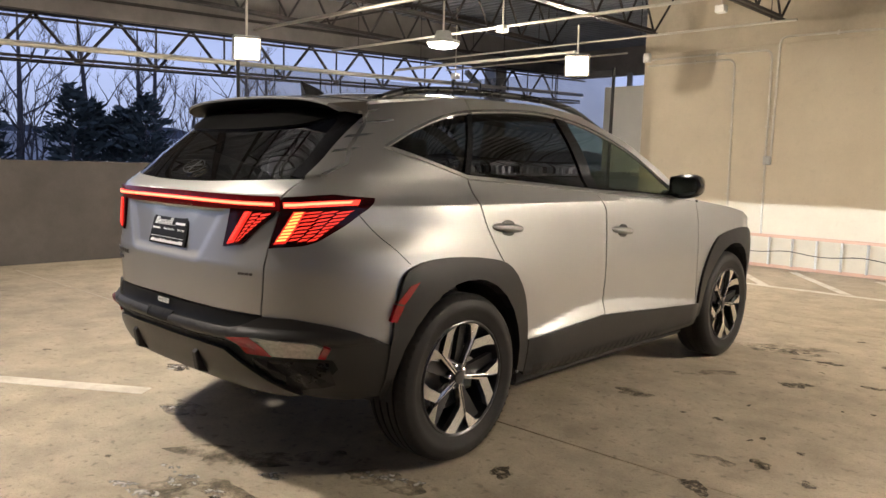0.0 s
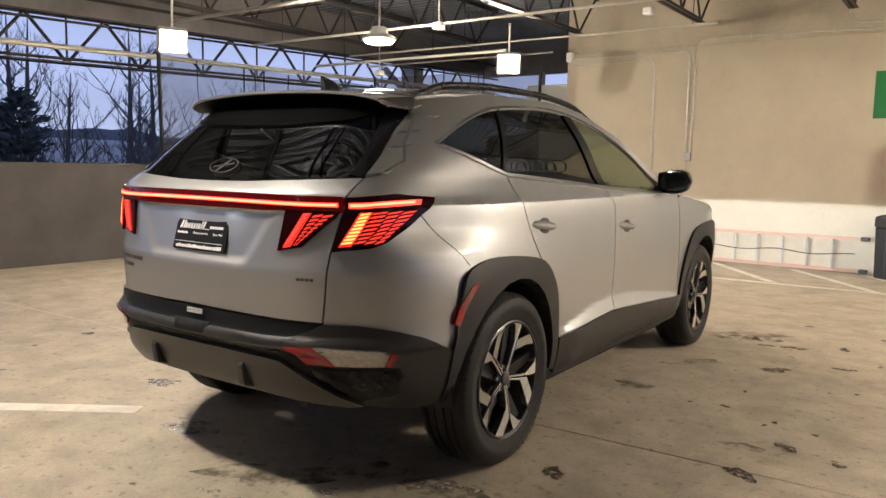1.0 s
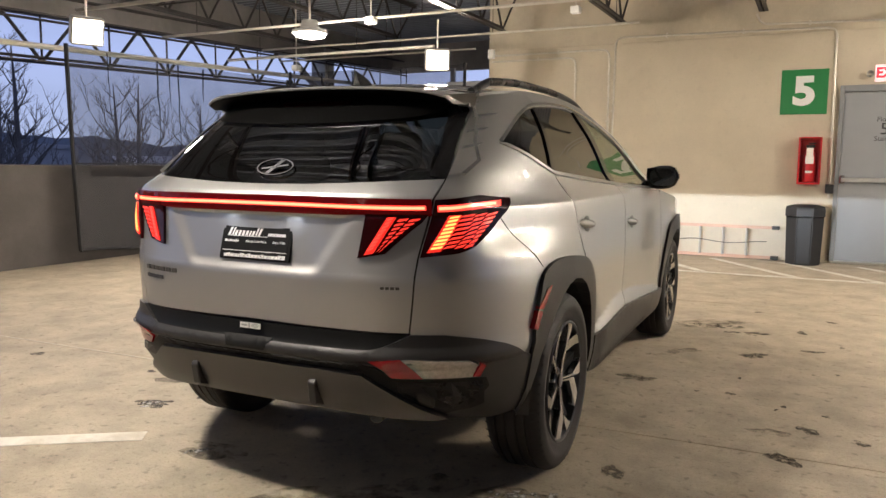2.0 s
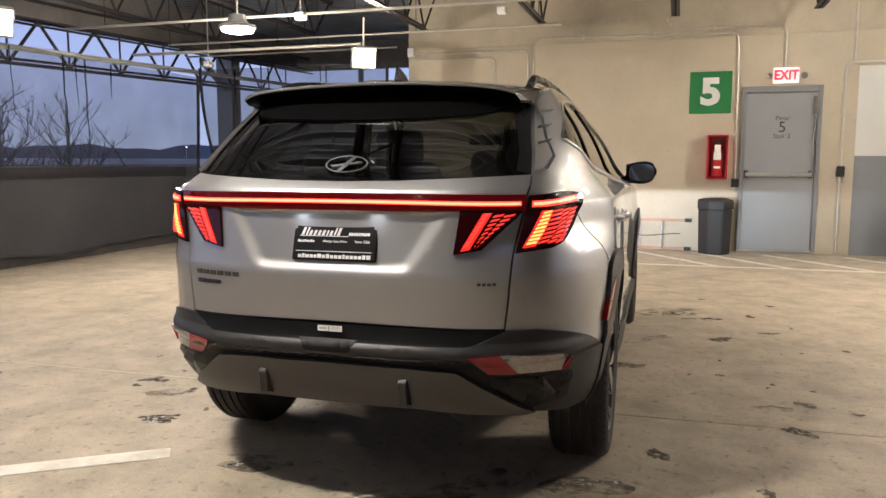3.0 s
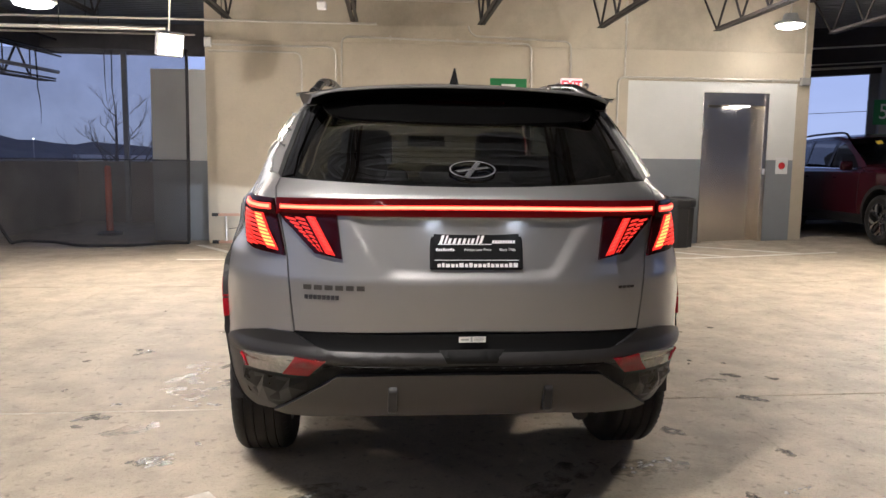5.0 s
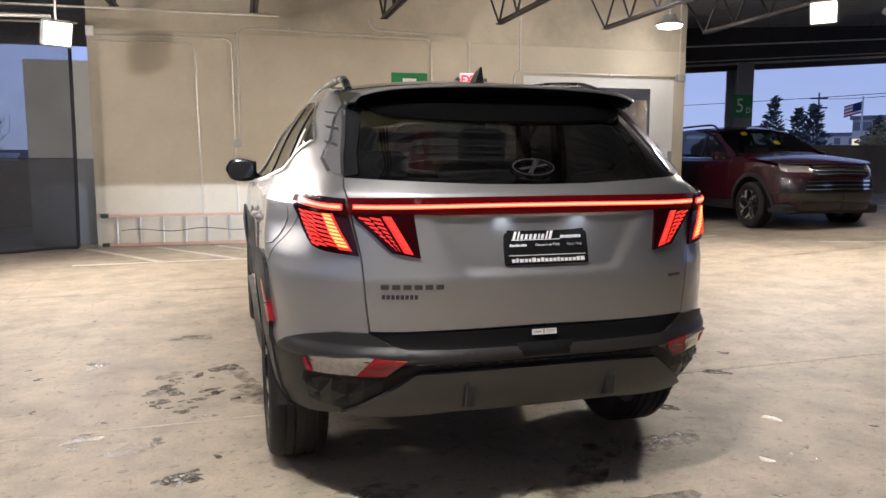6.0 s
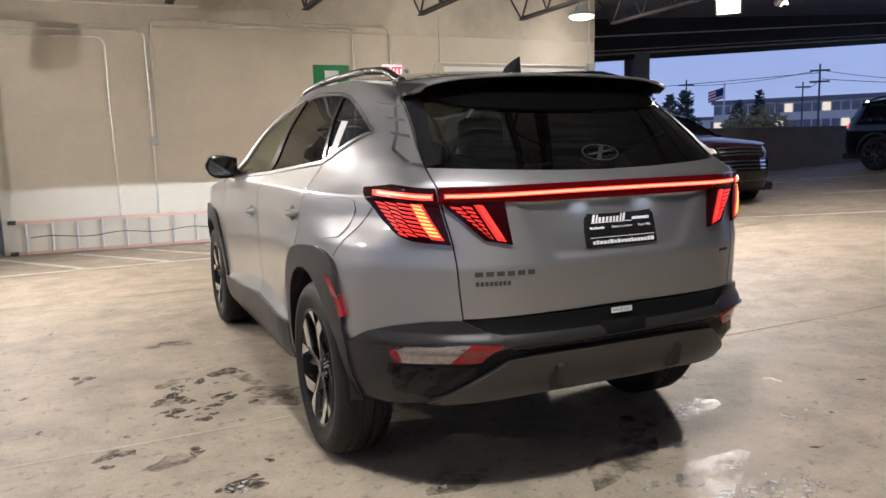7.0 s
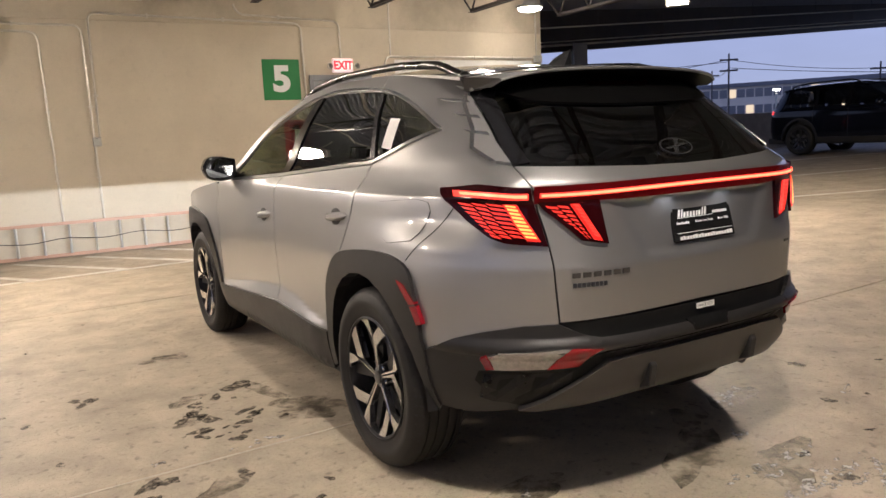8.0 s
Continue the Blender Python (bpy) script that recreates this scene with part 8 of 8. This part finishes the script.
def round_tree(x, y, top, seed, r0=3.5):
    rnd = random.Random(seed)
    th = base("leafy_tree", pose(x, y, GZ), "ochre tree that keeps its autumn leaves", "tree")
    bm = bmesh.new()
    tube(bm, [(0, 0, 0), (0.1, 0, (top - GZ) * 0.8)], [0.3, 0.06], 6)
    part("trunk", bm, M_HAZY_BARK, th)
    bm = bmesh.new()
    h = top - GZ
    for k in range(4000):
        a, b = rnd.uniform(0, 6.28), math.acos(rnd.uniform(-1, 1))
        R = r0 * rnd.uniform(0.5, 1.0) * (1 + 0.2 * math.sin(3 * a) * math.sin(4 * b))
        c = Vector((R * math.sin(b) * math.cos(a), R * math.sin(b) * math.sin(a), h - r0 + R * math.cos(b)))
        s = rnd.uniform(0.14, 0.28)
        u = Vector((rnd.gauss(0, 1), rnd.gauss(0, 1), rnd.gauss(0, 1))).normalized()
        w = u.orthogonal().normalized()
        bm.faces.new([bm.verts.new(c + u * s), bm.verts.new(c + w * s * 0.6), bm.verts.new(c - u * s), bm.verts.new(c - w * s * 0.6)])
    part("crown", bm, M_SHRUB, th)


round_tree(49.1, 45.1, 4.0, 5)


def block_building(name, c, size, turn, wall, roofm, floors, bays, label, cat, win=(1.3, 1.5)):
    sx, sy, h = size
    th = base(name, pose(c[0], c[1], GZ, 0, 0, turn), label, cat)
    bm = bmesh.new()
    box(bm, -sx / 2, sx / 2, -sy / 2, sy / 2, 0, h)
    part("wall", bm, wall, th)
    bm = bmesh.new()
    box(bm, -sx / 2 - 0.4, sx / 2 + 0.4, -sy / 2 - 0.4, sy / 2 + 0.4, h + 0.004, h + 0.7)
    part("roof", bm, roofm, th)
    if not floors:
        return th
    rnd = random.Random(len(name))
    mw = bmesh.new()
    box(mw, -win[0] / 2, win[0] / 2, -0.05, 0.0, 0, win[1])
    mp = mesh_of("window", mw, M_PANE)
    ml = bpy.data.meshes.new_from_object(new("tmp_window", mp))
    ml.materials.clear()
    ml.materials.append(M_LITPANE)
    bpy.data.objects.remove(bpy.data.objects["tmp_window"])
    for f in range(floors):
        for b in range(bays):
            o = new("window", ml if rnd.random() < 0.12 else mp)
            o.parent = th
            o.location = (-sx / 2 + sx * (b + 0.5) / bays, -sy / 2 - 0.003, h * (f + 0.35) / floors)
    return th


block_building("apartment_building", (123, 93, 0), (46, 14, 20.6), -55, M_APT, M_APTROOF, 7, 30, "pale five-storey apartment building with a flat roof", "building")
block_building("apartment_building", (150, 140, 0), (50, 14, 19.0), -45, M_APT, M_APTROOF, 6, 16, "pale apartment building further off", "building")
block_building("warehouse", (-127, 152, 0), (70, 25, 14.6), 40, M_SHED, M_SHED, 0, 0, "long low white warehouse with a snowy roof", "building")
block_building("warehouse", (-112, 40, 0), (26, 44, 16.2), 5, M_SHED, M_SHED, 0, 0, "low white building behind the trees", "building")
block_building("house", (-120, 74, 0), (14, 30, 16.2), 25, M_APTROOF, M_APTROOF, 0, 0, "dark gabled building beyond the parapet", "building")
block_building("house", (-60, 178, 0), (22, 16, 14.2), 10, M_SHED, M_SHED, 0, 0, "white roofed building below the ridge", "building")


def pole(x, y, top, arms, name="utility_pole", label="wooden utility pole with cross arms"):
    th = base(name, pose(x, y, GZ, 0, 0, -40), label, "pole", "utility poles")
    bm = bmesh.new()
    tube(bm, [(0, 0, 0), (0, 0, top - GZ)], [0.13, 0.07], 8)
    part("shaft", bm, M_HAZY_BARK, th)
    for k in range(arms):
        bm = bmesh.new()
        box(bm, -0.75, 0.75, -0.05, 0.05, top - GZ - 0.6 - 0.9 * k, top - GZ - 0.45 - 0.9 * k)
        part("cross_arm", bm, M_HAZY_BARK, th)


for x, y, t, a in ((52.1, 41.5, 7.1, 2), (66.5, 55.5, 7.0, 1), (58.5, 32.2, 5.5, 2), (51.8, 56.8, 7.2, 2), (70.0, 20.0, 6.0, 2)):
    pole(x, y, t, a)


def wire(a, b, sag):
    bm = bmesh.new()
    pts = []
    for i in range(21):
        t = i / 20
        p = Vector(a).lerp(Vector(b), t)
        p.z -= sag * 4 * t * (1 - t)
        pts.append(p)
    tube(bm, pts, 0.03, 4)
    solid("overhead_wire", bm, M_INK, "thin dark overhead wire between poles", "wire", "overhead wires")


wire((51.8, 56.8, 6.6), (52.1, 41.5, 6.6), 0.3)
wire((52.1, 41.5, 6.6), (58.5, 32.2, 5.0), 0.3)
wire((58.5, 32.2, 5.0), (70, 20, 5.5), 0.4)
wire((-10, 110, 7.5), (52.1, 41.5, 6.4), 1.2)
wire((66.5, 55.5, 6.5), (52.1, 41.5, 5.9), 0.4)
wire((52.1, 41.5, 5.9), (75, 24, 4.6), 0.5)

# flag
fp = base("flag_pole", pose(61.4, 61.5, GZ, 0, 0, -45), "tall pale flag pole with a small flag", "flag")
bm = bmesh.new()
tube(bm, [(0, 0, 0), (0, 0, 7.4 - GZ)], 0.09, 8)
part("shaft", bm, M_ALU, fp)
for k in range(7):
    bm = bmesh.new()
    z0 = 6.9 - GZ - 0.17 * (k + 1)
    rows = []
    for i in range(9):
        xx = -0.1 - 0.20 * i
        w = 0.12 * math.sin(i * 0.9)
        rows.append([bm.verts.new((xx, w, z0 - 0.06 * i)), bm.verts.new((xx, w, z0 + 0.168 - 0.06 * i))])
    for r0, r1 in zip(rows, rows[1:]):
        bm.faces.new((r0[0], r1[0], r1[1], r0[1]))
    part("stripe", bm, M_RED if k % 2 == 0 else M_WHITE, fp)

bm = bmesh.new()
rows = []
for i in range(5):
    xx = -0.1 - 0.20 * i
    w = 0.12 * math.sin(i * 0.9)
    rows.append([bm.verts.new((xx, w - 0.01, 6.04 - GZ - 0.06 * i)), bm.verts.new((xx, w - 0.01, 6.9 - GZ - 0.06 * i))])
for r0, r1 in zip(rows, rows[1:]):
    bm.faces.new((r0[0], r1[0], r1[1], r0[1]))
part("canton", bm, mat("flag_blue", (0.02, 0.03, 0.12), 0.8), fp, "dark blue corner")

# street lamps far off
for x, y, z in ((46.3, 32.6, 3.4), (41.0, 30.5, 1.6), (-140, 190, 6.0), (-95, 205, 6.0)):
    sl = base("street_lamp", pose(x, y, GZ), "tall street lamp, lit", "lamp", "street lamps")
    bm = bmesh.new()
    tube(bm, [(0, 0, 0), (0, 0, z - GZ)], 0.08, 6)
    part("post", bm, M_BOXGREY, sl)
    bm = bmesh.new()
    box(bm, -0.22, 0.22, -0.12, 0.12, z - GZ, z - GZ + 0.12)
    part("lamp_head", bm, M_BAYLAMP, sl)
